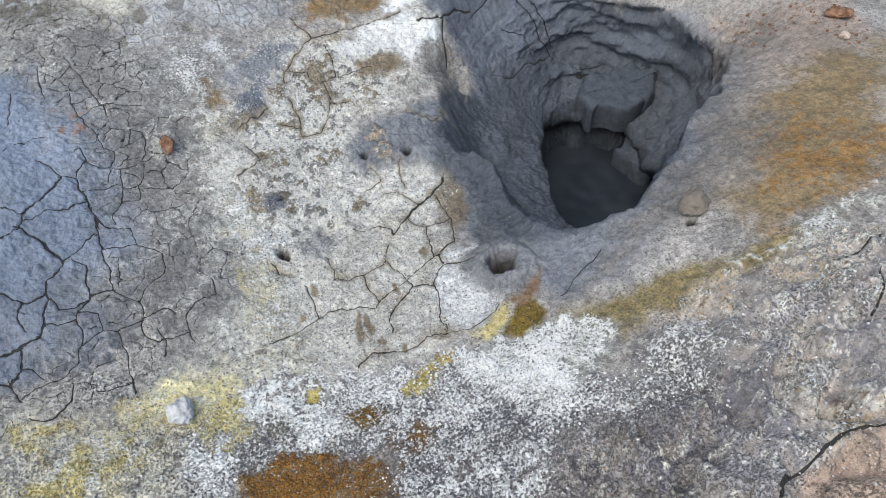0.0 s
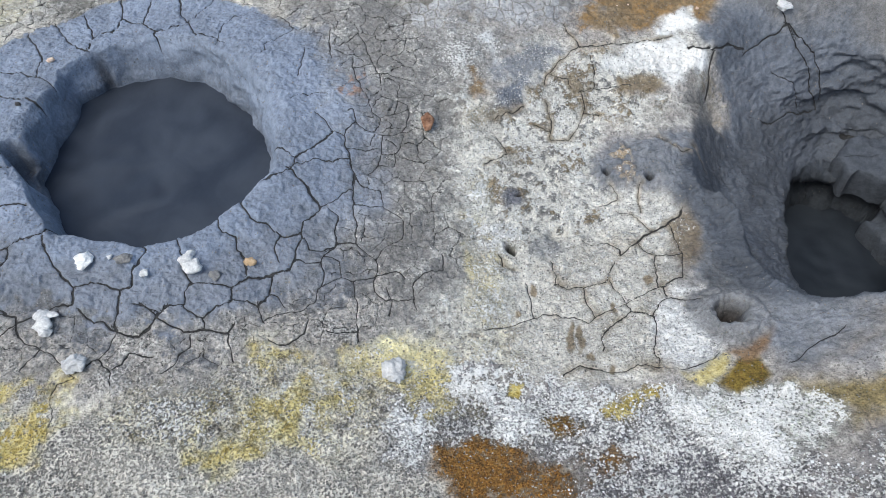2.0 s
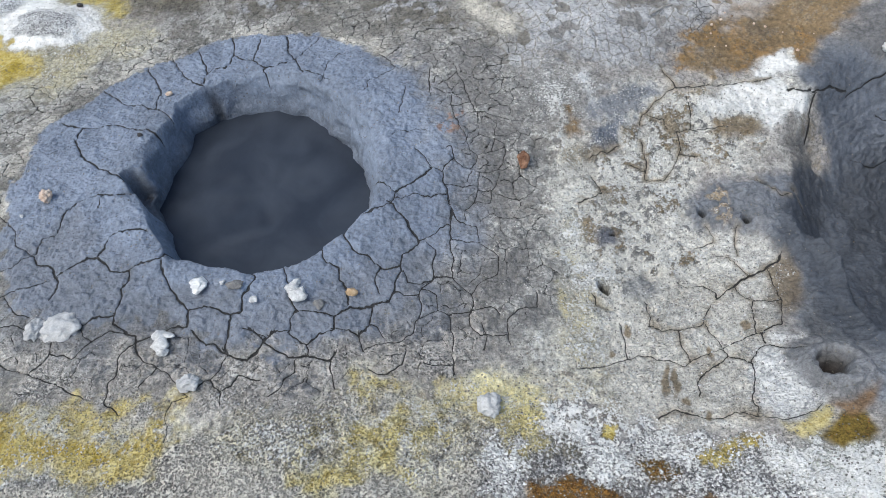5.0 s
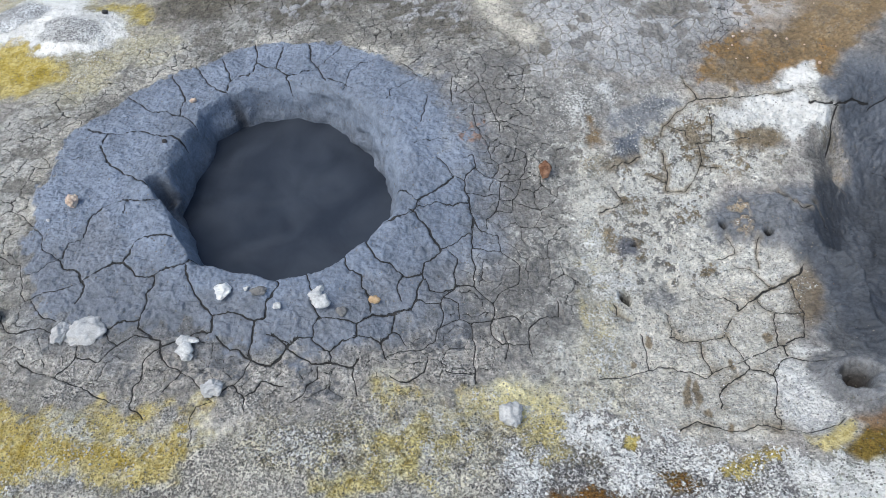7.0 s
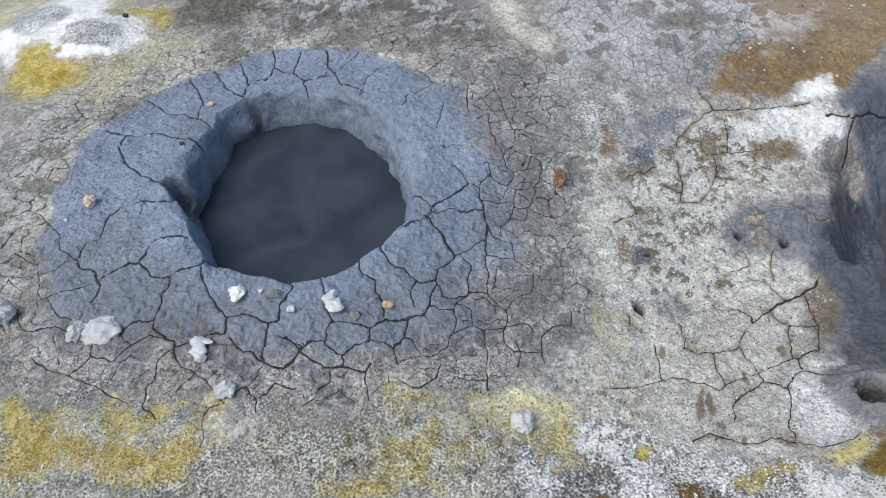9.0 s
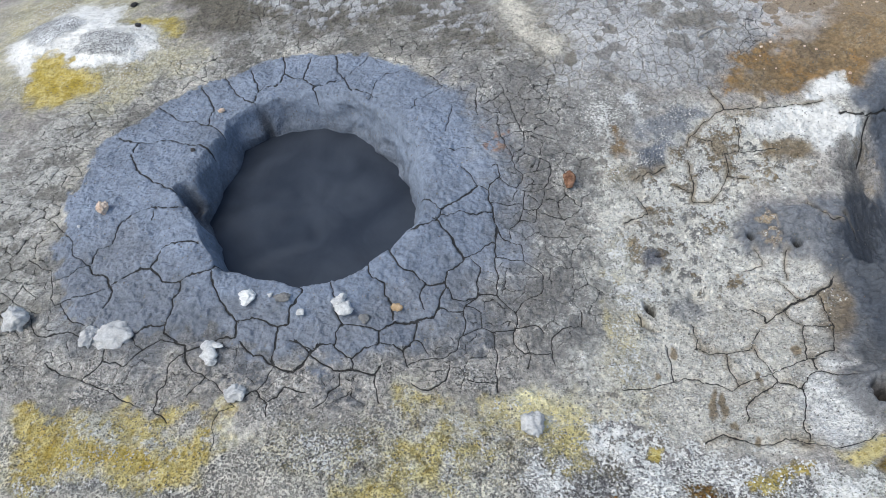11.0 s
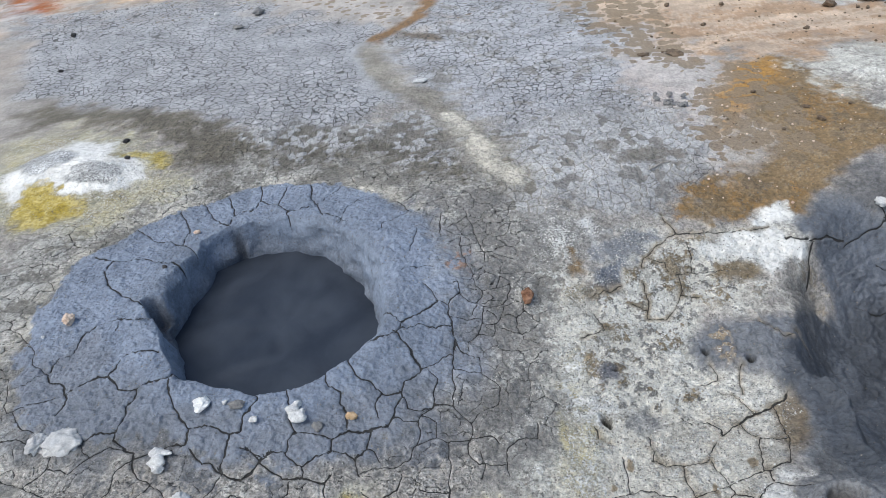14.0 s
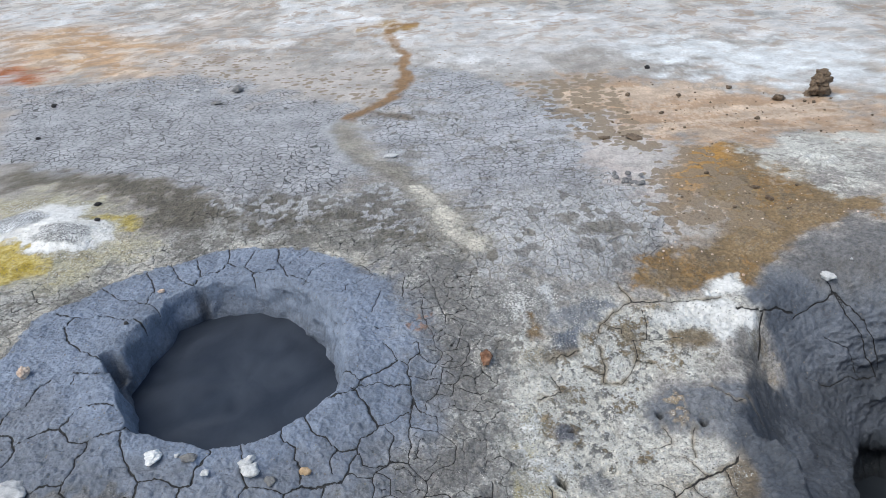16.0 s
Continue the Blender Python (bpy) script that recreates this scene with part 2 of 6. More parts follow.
def cells(x, y, size, seed=0):
    """The distance to the nearest joint of an irregular net, each cell's own number, and the side of the joint."""
    gx, gy = x / size, y / size
    i, j = np.floor(gx).astype(np.int64), np.floor(gy).astype(np.int64)
    first, second, own = np.full(x.shape, 9.0), np.full(x.shape, 9.0), np.zeros(x.shape)
    fx, fy, sx, sy = (np.zeros(x.shape) for _ in range(4))
    for a in (-1, 0, 1):
        for b in (-1, 0, 1):
            p, q = i + a + 31 * seed, j + b + 17 * seed
            cx, cy = i + a + TABLE[p & 255, q & 255], j + b + TABLE[(p + 91) & 255, (q + 37) & 255]
            d = np.hypot(cx - gx, cy - gy)
            near, next_ = d < first, d < second
            sx, sy = np.where(near, fx, np.where(next_, cx, sx)), np.where(near, fy, np.where(next_, cy, sy))
            second = np.where(near, first, np.minimum(second, d))
            fx, fy = np.where(near, cx, fx), np.where(near, cy, fy)
            own = np.where(near, TABLE[(p + 11) & 255, (q + 5) & 255], own)
            first = np.where(near, d, first)
    side = np.where((fx - sx) * 0.73 + (fy - sy) * 1.31 > 0, 1.0, -1.0)
    return (second ** 2 - first ** 2) / (2 * np.hypot(fx - sx, fy - sy) + 1e-6) * size, own, side


def axis(low, high, fine, left, right, growth):
    """Coordinates that are dense from low to high and widen outwards."""
    core = np.arange(low, high, fine)

    def out(reach, rate):
        steps, at, gap = [], 0.0, fine
        while at < reach:
            gap *= rate(at)
            at += gap
            steps.append(at)
        return np.array(steps)

    return np.concatenate([low - out(left, growth[0])[::-1], core, core[-1] + out(right, growth[1])])


def graded(parts, left, right, growth):
    """The same with stretches of their own spacing: (from, to, spacing)."""
    runs = [np.arange(a, c, s) for a, c, s in parts]
    low = axis(parts[0][0], parts[0][1], parts[0][2], left, 1e-9, growth)
    high = axis(parts[-1][0], parts[-1][1], parts[-1][2], 1e-9, right, growth)
    low = low[low < parts[0][0] - 1e-9]
    high = high[high > runs[-1][-1] + 1e-9]
    return np.concatenate([low, *runs, high])


SIDE = lambda d: 1.04 if d < 2 else 1.12
XS = graded([(-1.42, 0.98, 0.0030), (0.98, 1.94, 0.0046)], 600, 600, (SIDE, SIDE))
YS = graded([(0.36, 1.02, 0.0045), (1.02, 2.62, 0.0031)], 300, 900, (lambda d: 1.12, lambda d: 1.014 if d < 3.5 else 1.05))
X, Y = np.meshgrid(XS, YS)


def window(poly, reach):
    """The part of the grid within reach of some points."""
    p = np.array(poly)
    (a, c), (b, d) = p.min(0) - reach, p.max(0) + reach
    return slice(*np.searchsorted(YS, (c, d))), slice(*np.searchsorted(XS, (a, b)))


def line_gap(x, y, points, closed=False):
    """The distance to a line of points; with closed, negative inside."""
    best, inside = np.full(x.shape, 1e9), np.zeros(x.shape, bool)
    ends = points[1:] + points[:1] if closed else points[1:]
    for (ax, ay), (bx, by) in zip(points, ends):
        ex, ey = bx - ax, by - ay
        t = np.clip(((x - ax) * ex + (y - ay) * ey) / (ex * ex + ey * ey + 1e-12), 0, 1)
        best = np.minimum(best, (x - ax - t * ex) ** 2 + (y - ay - t * ey) ** 2)
        if closed and ay != by:
            inside ^= ((ay > y) != (by > y)) & (x < ex * (y - ay) / ey + ax)
    return np.where(inside, -1, 1) * np.sqrt(best) if closed else np.sqrt(best)


# wandering offsets that make every outline uneven
DX, DY = rough(X, Y, 6, 5, 3, 0.6), rough(X, Y, 6, 5, 9, 0.6)
WX, WY = rough(X, Y, 30, 3, 14), rough(X, Y, 30, 3, 21)
FINE = rough(X, Y, 45, 4, 2, 0.65)
LUMP = rough(X, Y, 13, 4, 5, 0.55)
BLOT = rough(X, Y, 4.5, 5, 16, 0.6)
SPECK = rough(X, Y, 95, 3, 18, 0.7)
FAR = np.clip((np.hypot(X, Y) - 3.2) / 3.0, 0, 1)
GAP = np.maximum(np.gradient(XS)[None], np.gradient(YS)[:, None])
WX, WY, DX, DY = (v * np.clip(k / GAP, 0, 1) for v, k in ((WX, 0.016), (WY, 0.016), (DX, 0.09), (DY, 0.09)))
FINE, LUMP, SPECK, BLOT = FINE * np.clip(0.012 / GAP, 0, 1), LUMP * np.clip(0.04 / GAP, 0, 1), SPECK * np.clip(0.005 / GAP, 0, 1), BLOT * np.clip(0.12 / GAP, 0, 1)

# broad swells of the ground
SWELL = [
    [0.023, 0.025, 0.026, 0.028, -0.073, 0.184, 0.126],
    [0.035, -0.019, -0.04, -0.023, 0.0, 0.043, 0.056],
    [0.023, 0.042, 0.126, -0.036, -0.096, -0.111, 0.027],
    [0.024, -0.005, -0.057, 0.126, 0.069, 0.021, 0.099],
    [0.005, 0.057, 0.046, -0.027, 0.001, 0.038, 0.029],
]
Z = np.zeros(X.shape)
for row, cy in zip(SWELL, (0.5, 1.1, 1.7, 2.4, 3.2)):
    for v, cx in zip(row, (-2.0, -1.2, -0.5, 0.2, 0.8, 1.4, 2.1)):
        Z += v * gauss(X, Y, cx, cy, 0.55 * math.sqrt(2))
Z += 0.04 * rough(X, Y, 0.35, 3, 4) * np.clip((np.hypot(X, Y) - 5) / 4, 0, 1) + 1.2 * rough(X, Y, 0.03, 3, 8) * np.clip((np.hypot(X, Y) - 16) / 40, 0, 1)

TINT = np.zeros((*X.shape, 3)) + (0.36, 0.335, 0.315)
COVER, BODY = np.zeros((*X.shape, 3)), np.zeros((*X.shape, 3))
BODY[..., 1] = 0.75
MORE = np.zeros((*X.shape, 3))
MORE[..., 2] = step(2.6, 4.6, np.hypot(X, Y))
SALT, YELLOW, RUST = 0, 1, 2
DAMP, GRIT, FLAT = 0, 1, 2
PELLET = 0


def share(poly, soft=0.03, ragged=0.04, hold=1.0):
    """How far each place lies within an outline, with an uneven soft edge."""
    w = window(poly, soft + 2 * ragged + 0.05)
    d = line_gap(X[w] + ragged * DX[w], Y[w] + ragged * DY[w], poly, True) + ragged * 0.35 * WX[w]
    return w, hold * step(soft, -soft, d)


def paint(poly, tint, soft=0.03, ragged=0.04, hold=1.0, salt=None, yellow=None, rust=None, damp=None, grit=None, flat=None, pellet=None, patchy=0.0, field=LUMP):
    w, m = share(poly, soft, ragged, hold)
    if patchy:
        m = m * step(-0.22, 0.22, field[w] + 0.6 * FINE[w] + 0.5 * SPECK[w] - (0.5 - patchy) * 1.6)
    if tint is not None:
        TINT[w] += m[..., None] * (np.array(tint) - TINT[w])
    for layer, n, v in ((COVER, SALT, salt), (COVER, YELLOW, yellow), (COVER, RUST, rust), (BODY, DAMP, damp), (BODY, GRIT, grit), (BODY, FLAT, flat), (MORE, PELLET, pellet)):
        if v is not None:
            layer[w][..., n] += m * (v - layer[w][..., n])


CRACK, DEPTH = np.zeros(X.shape), np.zeros(X.shape)
SEAM, SPOTTY = np.full(X.shape, 0.02), np.zeros(X.shape)
RIFT = np.zeros((*X.shape, 3)) + (0.02, 0.0, 0.02)  # signed distance to a crack, half its width, plain distance


def line_side(x, y, points):
    """The distance to a line of points, positive on one side and negative on the other."""
    best, side = np.full(x.shape, 1e9), np.zeros(x.shape)
    for (ax, ay), (bx, by) in zip(points, points[1:]):
        ex, ey = bx - ax, by - ay
        t = np.clip(((x - ax) * ex + (y - ay) * ey) / (ex * ex + ey * ey + 1e-12), 0, 1)
        across = (ex * (y - ay) - ey * (x - ax)) / math.hypot(ex, ey)
        d = np.hypot(x - ax - t * ex, y - ay - t * ey)
        near = d - 1e-3 * np.abs(across) < best
        best, side = np.where(near, d - 1e-3 * np.abs(across), best), np.where(near, np.where(across < 0, -d, d), side)
    return side


def crack(points, wide=0.0018, deep=0.006, stain=0.0):
    """A wandering crack with rounded edges; wide is half its width."""
    w = window(points, 0.08)
    x, y = X[w] + 0.005 * WX[w] + 0.003 * DX[w], Y[w] + 0.005 * WY[w] + 0.003 * DY[w]
    side = line_side(x, y, points)
    d = np.abs(side)
    if stain:  # brown seep along the joint
        m = (stain * np.exp(-((d / (0.013 + 0.006 * LUMP[w])) ** 2)) * step(-0.7, 0.5, BLOT[w] + 0.5 * LUMP[w]))[..., None]
        TINT[w] += m * (np.array((0.27, 0.225, 0.165)) - TINT[w])
        COVER[w][..., SALT] *= 1 - m[..., 0]
    CRACK[w] = np.maximum(CRACK[w], np.exp(-((d / np.maximum(wide, 0.0026)) ** 2)))
    first_ = d < RIFT[w][..., 2]
    span_ = wide * np.clip(1.0 + 0.35 * LUMP[w] + 0.3 * DX[w], 0.6, 1.6)
    for n, v in ((0, side), (1, span_), (2, d)):
        RIFT[w][..., n] = np.where(first_, v, RIFT[w][..., n])
    DEPTH[w] = np.maximum(DEPTH[w], 0.6 * deep * np.exp(-((d / (0.0012 + wide)) ** 2)) + 0.0010 * np.exp(-((d / 0.008) ** 2)))


# ---- outlines of the deposits ----
# far flats
FAR_WHITE = [(1.57, 6.18), (2.4, 5.78), (3.33, 5.35), (2.88, 4.48), (2.39, 4.7), (1.68, 5.02)]
FAR_BROWN = [(0.81, 4.9), (1.35, 4.92), (1.97, 4.53), (2.71, 4.16), (2.42, 3.63), (1.67, 3.52), (1.36, 3.48), (1.07, 3.78), (0.88, 4.39)]
FAR_PEACH = [(-4.51, 7.86), (-3.44, 7.84), (-2.85, 7.38), (-2.09, 6.38), (-2.3, 5.88), (-3.04, 5.87), (-3.79, 6.51)]
FAR_RUST = [(-3.76, 6.46), (-3.4, 6.21), (-3.0, 5.79), (-3.31, 5.61)]
RUN_HEAD = [(-0.64, 7.18), (-0.38, 7.32), (-0.1, 7.08), (-0.21, 6.67), (-0.34, 6.6)]
FLAT_WEST = [(-3.34, 5.67), (-2.53, 5.54), (-1.89, 5.72), (-1.3, 5.32), (-0.73, 4.87), (-0.39, 4.5), (-0.47, 4.29), (-0.46, 3.96), (-0.33, 3.56), (-0.3, 3.24), (-0.32, 2.85), (-0.65, 3.01), (-1.1, 3.23), (-1.6, 3.56), (-1.9, 3.73), (-2.41, 3.93)]
FLAT_EAST = [(-0.38, 4.38), (-0.19, 4.83), (-0.06, 5.52), (0.32, 5.29), (0.83, 4.52), (1.05, 3.71), (1.35, 3.45), (1.14, 3.19), (1.1, 2.9), (1.01, 2.68), (1.1, 2.55), (0.9, 2.38), (0.73, 2.28), (0.41, 2.32), (0.33, 2.61), (0.17, 3.09), (0.0, 3.47), (-0.19, 3.75)]
FLAT_PINK = [(1.02, 4.36), (1.35, 3.45), (1.14, 3.19), (1.01, 2.68), (1.1, 2.55), (0.88, 2.59), (0.86, 3.19), (0.91, 3.75)]
SPOTS_FAR = [(-2.48, 6.37), (-1.31, 6.17), (-0.83, 5.52), (-0.33, 5.74), (-0.19, 4.83), (-0.39, 4.5), (-0.74, 4.91), (-1.31, 5.35), (-1.9, 5.76)]
FLAKES = [(-1.02, 3.14), (-0.36, 3.17), (0.01, 3.21), (0.12, 2.66), (-0.02, 2.63), (-0.42, 2.84), (-0.74, 2.86)]
DARK_BAND = [(-2.38, 3.86), (-1.69, 3.62), (-0.94, 3.14), (-0.46, 3.08), (0.17, 2.59), (0.26, 2.26), (0.08, 2.23), (-0.28, 2.51), (-0.67, 2.75), (-1.04, 2.77), (-1.21, 2.9), (-1.26, 3.13), (-1.85, 3.45), (-2.16, 3.45)]
TAN_POOL = [(1.35, 3.45), (1.62, 3.48), (1.7, 2.9), (1.78, 2.69), (1.9, 2.67), (1.85, 2.57), (1.57, 2.5), (1.36, 2.38), (1.26, 2.22), (1.13, 2.26), (0.86, 2.22), (0.84, 2.28), (0.94, 2.41), (1.1, 2.55), (1.01, 2.68), (1.1, 2.9), (1.14, 3.19)]
ORANGE_EDGE = [(1.27, 3.33), (1.38, 3.47), (1.61, 3.45), (1.46, 3.18), (1.21, 2.87), (1.07, 2.72), (1.1, 2.9)]
VENT_WHITE = [(1.55, 3.29), (1.89, 3.5), (2.43, 3.65), (1.96, 2.78), (1.79, 2.69), (1.75, 2.82), (1.7, 2.91), (1.64, 3.18)]
SPOT_BAND = [(0.87, 4.11), (1.33, 3.47), (1.1, 2.54), (0.94, 2.47), (0.93, 2.88), (0.96, 3.25), (0.86, 3.73)]
GREY_EAST = [(1.28, 2.22), (1.35, 2.38), (1.52, 2.46), (1.7, 2.51), (2.2, 2.5), (2.0, 2.05), (1.5, 2.05), (1.37, 2.11)]
# mounds
TWIN_PALE = [(-2.21, 3.12), (-2.13, 3.3), (-1.91, 3.43), (-1.58, 3.26), (-1.24, 2.99), (-1.15, 2.74), (-1.24, 2.49), (-1.43, 2.37), (-1.73, 2.42), (-1.96, 2.61)]
TWIN_YELLOW_A = [(-1.8, 2.83), (-1.67, 2.8), (-1.57, 2.62), (-1.47, 2.52), (-1.59, 2.44), (-1.75, 2.47), (-1.79, 2.62)]
TWIN_YELLOW_B = [(-1.45, 3.05), (-1.25, 3.0), (-1.2, 2.88), (-1.35, 2.93)]
TWIN_WHITE = [(-1.95, 2.8), (-1.99, 2.92), (-1.89, 3.1), (-1.71, 3.21), (-1.57, 3.1), (-1.5, 2.99), (-1.33, 2.87), (-1.29, 2.8), (-1.35, 2.69), (-1.49, 2.66), (-1.58, 2.66), (-1.74, 2.73), (-1.81, 2.66)]
TWIN_DARK_A = [(-1.95, 3.01), (-1.92, 3.1), (-1.81, 3.11), (-1.68, 3.05), (-1.64, 2.98), (-1.7, 2.91), (-1.79, 2.87), (-1.89, 2.9)]
TWIN_DARK_B = [(-1.63, 2.79), (-1.62, 2.9), (-1.54, 2.94), (-1.43, 2.88), (-1.39, 2.8), (-1.43, 2.74), (-1.51, 2.72)]
# between the pots
WHITE_CRUST = [(0.32, 1.53), (0.36, 1.68), (0.44, 1.93), (0.63, 2.14), (0.83, 2.14), (1.21, 2.16), (1.26, 2.07), (1.07, 2.0), (0.93, 1.84), (0.74, 1.77), (0.68, 1.7), (0.79, 1.6), (0.93, 1.57), (0.91, 1.41), (0.84, 1.26), (0.78, 1.17), (0.83, 1.02), (0.75, 1.01), (0.52, 1.05), (0.35, 1.18), (0.28, 1.28)]
PURE_WHITE_A = [(1.06, 2.23), (1.11, 2.29), (1.17, 2.3), (1.2, 2.25), (1.2, 2.21), (1.14, 2.19), (1.08, 2.17), (1.22, 2.12), (1.2, 2.06), (1.12, 2.04), (1.08, 1.98), (1.04, 2.0), (1.02, 2.04), (0.95, 2.07), (0.85, 2.06), (0.84, 2.1), (0.94, 2.14), (1.04, 2.17)]
PURE_WHITE_B = [(0.44, 2.21), (0.52, 2.23), (0.52, 2.15), (0.55, 2.11), (0.51, 2.12), (0.49, 2.18)]
DUST_WHITE = [(0.24, 2.26), (0.42, 2.25), (0.64, 2.19), (0.4, 2.05), (0.21, 1.91), (0.17, 2.06)]
SLATE_SALT = [(0.47, 2.01), (0.58, 2.05), (0.57, 1.95), (0.51, 1.91), (0.45, 1.92)]
BROWN_A = [(0.4, 2.07), (0.45, 2.05), (0.46, 1.99), (0.42, 1.97), (0.4, 2.01)]
BROWN_B = [(0.35, 1.94), (0.43, 1.96), (0.47, 1.9), (0.43, 1.86), (0.36, 1.89)]
BROWN_C = [(0.89, 2.04), (0.94, 2.05), (1.02, 2.02), (1.04, 1.99), (0.96, 1.97), (0.88, 1.99)]
GREY_NOTCH = [(0.45, 1.62), (0.48, 1.65), (0.52, 1.64), (0.51, 1.6), (0.46, 1.59)]
GREY_NOOK = [(0.49, 1.48), (0.57, 1.5), (0.59, 1.44), (0.54, 1.42), (0.48, 1.43)]
PURE_WHITE_C = [(0.34, 1.62), (0.42, 1.67), (0.43, 1.57), (0.4, 1.47), (0.35, 1.49), (0.33, 1.56)]
SLATE_BAND = [(0.56, 2.16), (0.76, 2.14), (0.64, 2.05), (0.58, 2.06), (0.5, 2.1)]
SLABS = [(0.47, 1.42), (0.64, 1.48), (0.79, 1.55), (0.95, 1.52), (0.89, 1.32), (0.88, 1.2), (0.88, 1.06), (0.8, 1.0), (0.59, 1.02), (0.49, 1.04), (0.33, 1.19), (0.46, 1.35)]
GREY_TONGUE = [(0.7, 1.73), (0.77, 1.75), (0.87, 1.75), (0.93, 1.79), (1.02, 1.75), (1.1, 1.71), (1.18, 1.64), (1.1, 1.45), (1.03, 1.57), (0.95, 1.56), (0.86, 1.65), (0.79, 1.67), (0.71, 1.71)]
PALE_EDGE = [(0.28, 1.28), (0.32, 1.53), (0.38, 1.69), (0.44, 1.67), (0.39, 1.42), (0.41, 1.28), (0.35, 1.19)]
# pit mud
PIT_GREY = [(1.3, 2.3), (1.72, 2.25), (2.02, 1.8), (1.96, 1.51), (1.67, 1.22), (1.47, 1.08), (1.3, 0.97), (1.15, 0.9), (1.0, 0.98), (0.98, 1.04), (0.93, 1.03), (0.86, 1.09), (0.85, 1.17), (0.9, 1.24), (0.89, 1.35), (0.96, 1.51), (0.87, 1.61), (0.71, 1.69), (0.71, 1.75), (0.79, 1.78), (0.91, 1.8), (1.01, 1.84), (1.12, 1.8), (1.22, 1.86), (1.3, 2.0)]
PIT_BROWN = [(0.88, 1.48), (0.98, 1.54), (0.96, 1.39), (0.89, 1.32), (0.88, 1.4)]
HOLE_WHITE = [(0.79, 1.76), (0.86, 1.73), (0.85, 1.66), (0.8, 1.67), (0.79, 1.71)]
DUSKY = [(1.15, 2.05), (1.28, 2.02), (1.22, 1.87), (1.17, 1.92)]
PINK_SLOPE = [(1.96, 1.75), (2.31, 1.51), (2.27, 1.29), (1.99, 1.28), (1.72, 1.21), (1.51, 1.19), (1.52, 1.25), (1.65, 1.34), (1.79, 1.55)]
OCHRE_SLOPE = [(1.51, 1.07), (1.72, 1.21), (1.99, 1.28), (2.25, 1.26), (1.72, 0.81), (1.6, 0.85), (1.45, 0.82), (1.42, 0.93)]
OLIVE_BAND = [(0.98, 0.93), (1.07, 0.9), (1.2, 0.85), (1.3, 0.8), (1.43, 0.82), (1.52, 0.8), (1.42, 0.76), (1.26, 0.76), (1.15, 0.76), (1.06, 0.78), (1.0, 0.88)]
MAUVE_BANK = [(0.97, 0.66), (1.09, 0.73), (1.29, 0.77), (1.43, 0.75), (1.63, 0.68), (1.23, 0.23), (0.61, 0.58), (0.74, 0.62), (0.84, 0.64)]
WHITE_RIDGE = [(1.52, 0.82), (1.7, 0.8), (1.72, 0.76), (1.54, 0.74), (1.43, 0.74), (1.32, 0.76), (1.31, 0.8), (1.44, 0.78)]
TAN_SLAB = [(1.12, 0.38), (1.19, 0.38), (1.34, 0.37), (1.23, 0.23), (1.05, 0.33)]
GREY_HOLLOW = [(1.25, 0.48), (1.3, 0.47), (1.29, 0.44), (1.24, 0.45)]
FRONT_SKIRT = [(-1.35, 1.38), (-1.0, 1.28), (-0.6, 1.23), (-0.2, 1.24), (0.1, 1.42), (0.2, 1.25), (-0.2, 1.1), (-0.7, 1.06), (-1.0, 1.12), (-1.35, 1.2)]
# foreground
SALT_WIDE = [(0.21, 1.16), (0.41, 1.1), (0.57, 0.99), (0.71, 0.98), (0.89, 0.79), (0.99, 0.72), (1.1, 0.7), (1.19, 0.66), (1.08, 0.6), (0.93, 0.65), (0.8, 0.65), (0.66, 0.55), (0.36, 0.71), (0.48, 0.81), (0.27, 0.93), (0.13, 0.84), (0.05, 1.01), (0.15, 1.06)]
SALT_BRIGHT = [(0.83, 0.93), (0.91, 0.93), (1.03, 0.88), (1.05, 0.82), (1.01, 0.78), (0.93, 0.79), (0.86, 0.74), (0.8, 0.79), (0.69, 0.88), (0.7, 0.94)]
SALT_RIDGE = [(1.01, 0.7), (1.09, 0.69), (1.23, 0.69), (1.22, 0.63), (1.09, 0.6), (0.98, 0.64)]
OLIVE_BLOB = [(0.82, 0.95), (0.88, 1.0), (0.93, 1.0), (0.94, 0.95), (0.91, 0.92), (0.84, 0.91)]
RUST_RUN = [(0.87, 1.03), (0.96, 1.06), (1.0, 1.07), (0.97, 1.03), (0.9, 0.99)]
DAMP_BROW = [(1.022, 1.607), (1.018, 1.51), (0.974, 1.431), (0.967, 1.359), (0.908, 1.297), (0.899, 1.239), (0.855, 1.173), (0.87, 1.112), (0.945, 1.082), (1.01, 1.202), (1.09, 1.36), (1.14, 1.49), (1.10, 1.59)]
SLAB_FRINGE = [(0.801, 1.226), (0.849, 1.21), (0.84, 1.139), (0.859, 1.076), (0.895, 1.062), (0.841, 1.031), (0.771, 1.003), (0.734, 1.037), (0.755, 1.15)]
PIT_CHEEK = [(1.11, 1.98), (1.21, 2.0), (1.23, 1.85), (1.18, 1.75), (1.09, 1.72), (1.08, 1.85)]
BROW_FRINGE = [(0.83, 1.275), (0.915, 1.268), (0.915, 1.238), (0.83, 1.232)]
SLAB_YELLOW = [(0.75, 0.99), (0.86, 1.02), (0.86, 0.99), (0.8, 0.95), (0.74, 0.97)]
RUST_PATCH = [(0.17, 0.87), (0.25, 0.91), (0.36, 0.89), (0.46, 0.83), (0.47, 0.77), (0.43, 0.7), (0.2, 0.75), (0.18, 0.81)]
RUST_SMALL = [(0.49, 0.81), (0.55, 0.84), (0.59, 0.81), (0.57, 0.78), (0.51, 0.79)]
OCHRE_A = [(0.37, 1.04), (0.4, 1.03), (0.39, 1.0), (0.36, 1.01)]
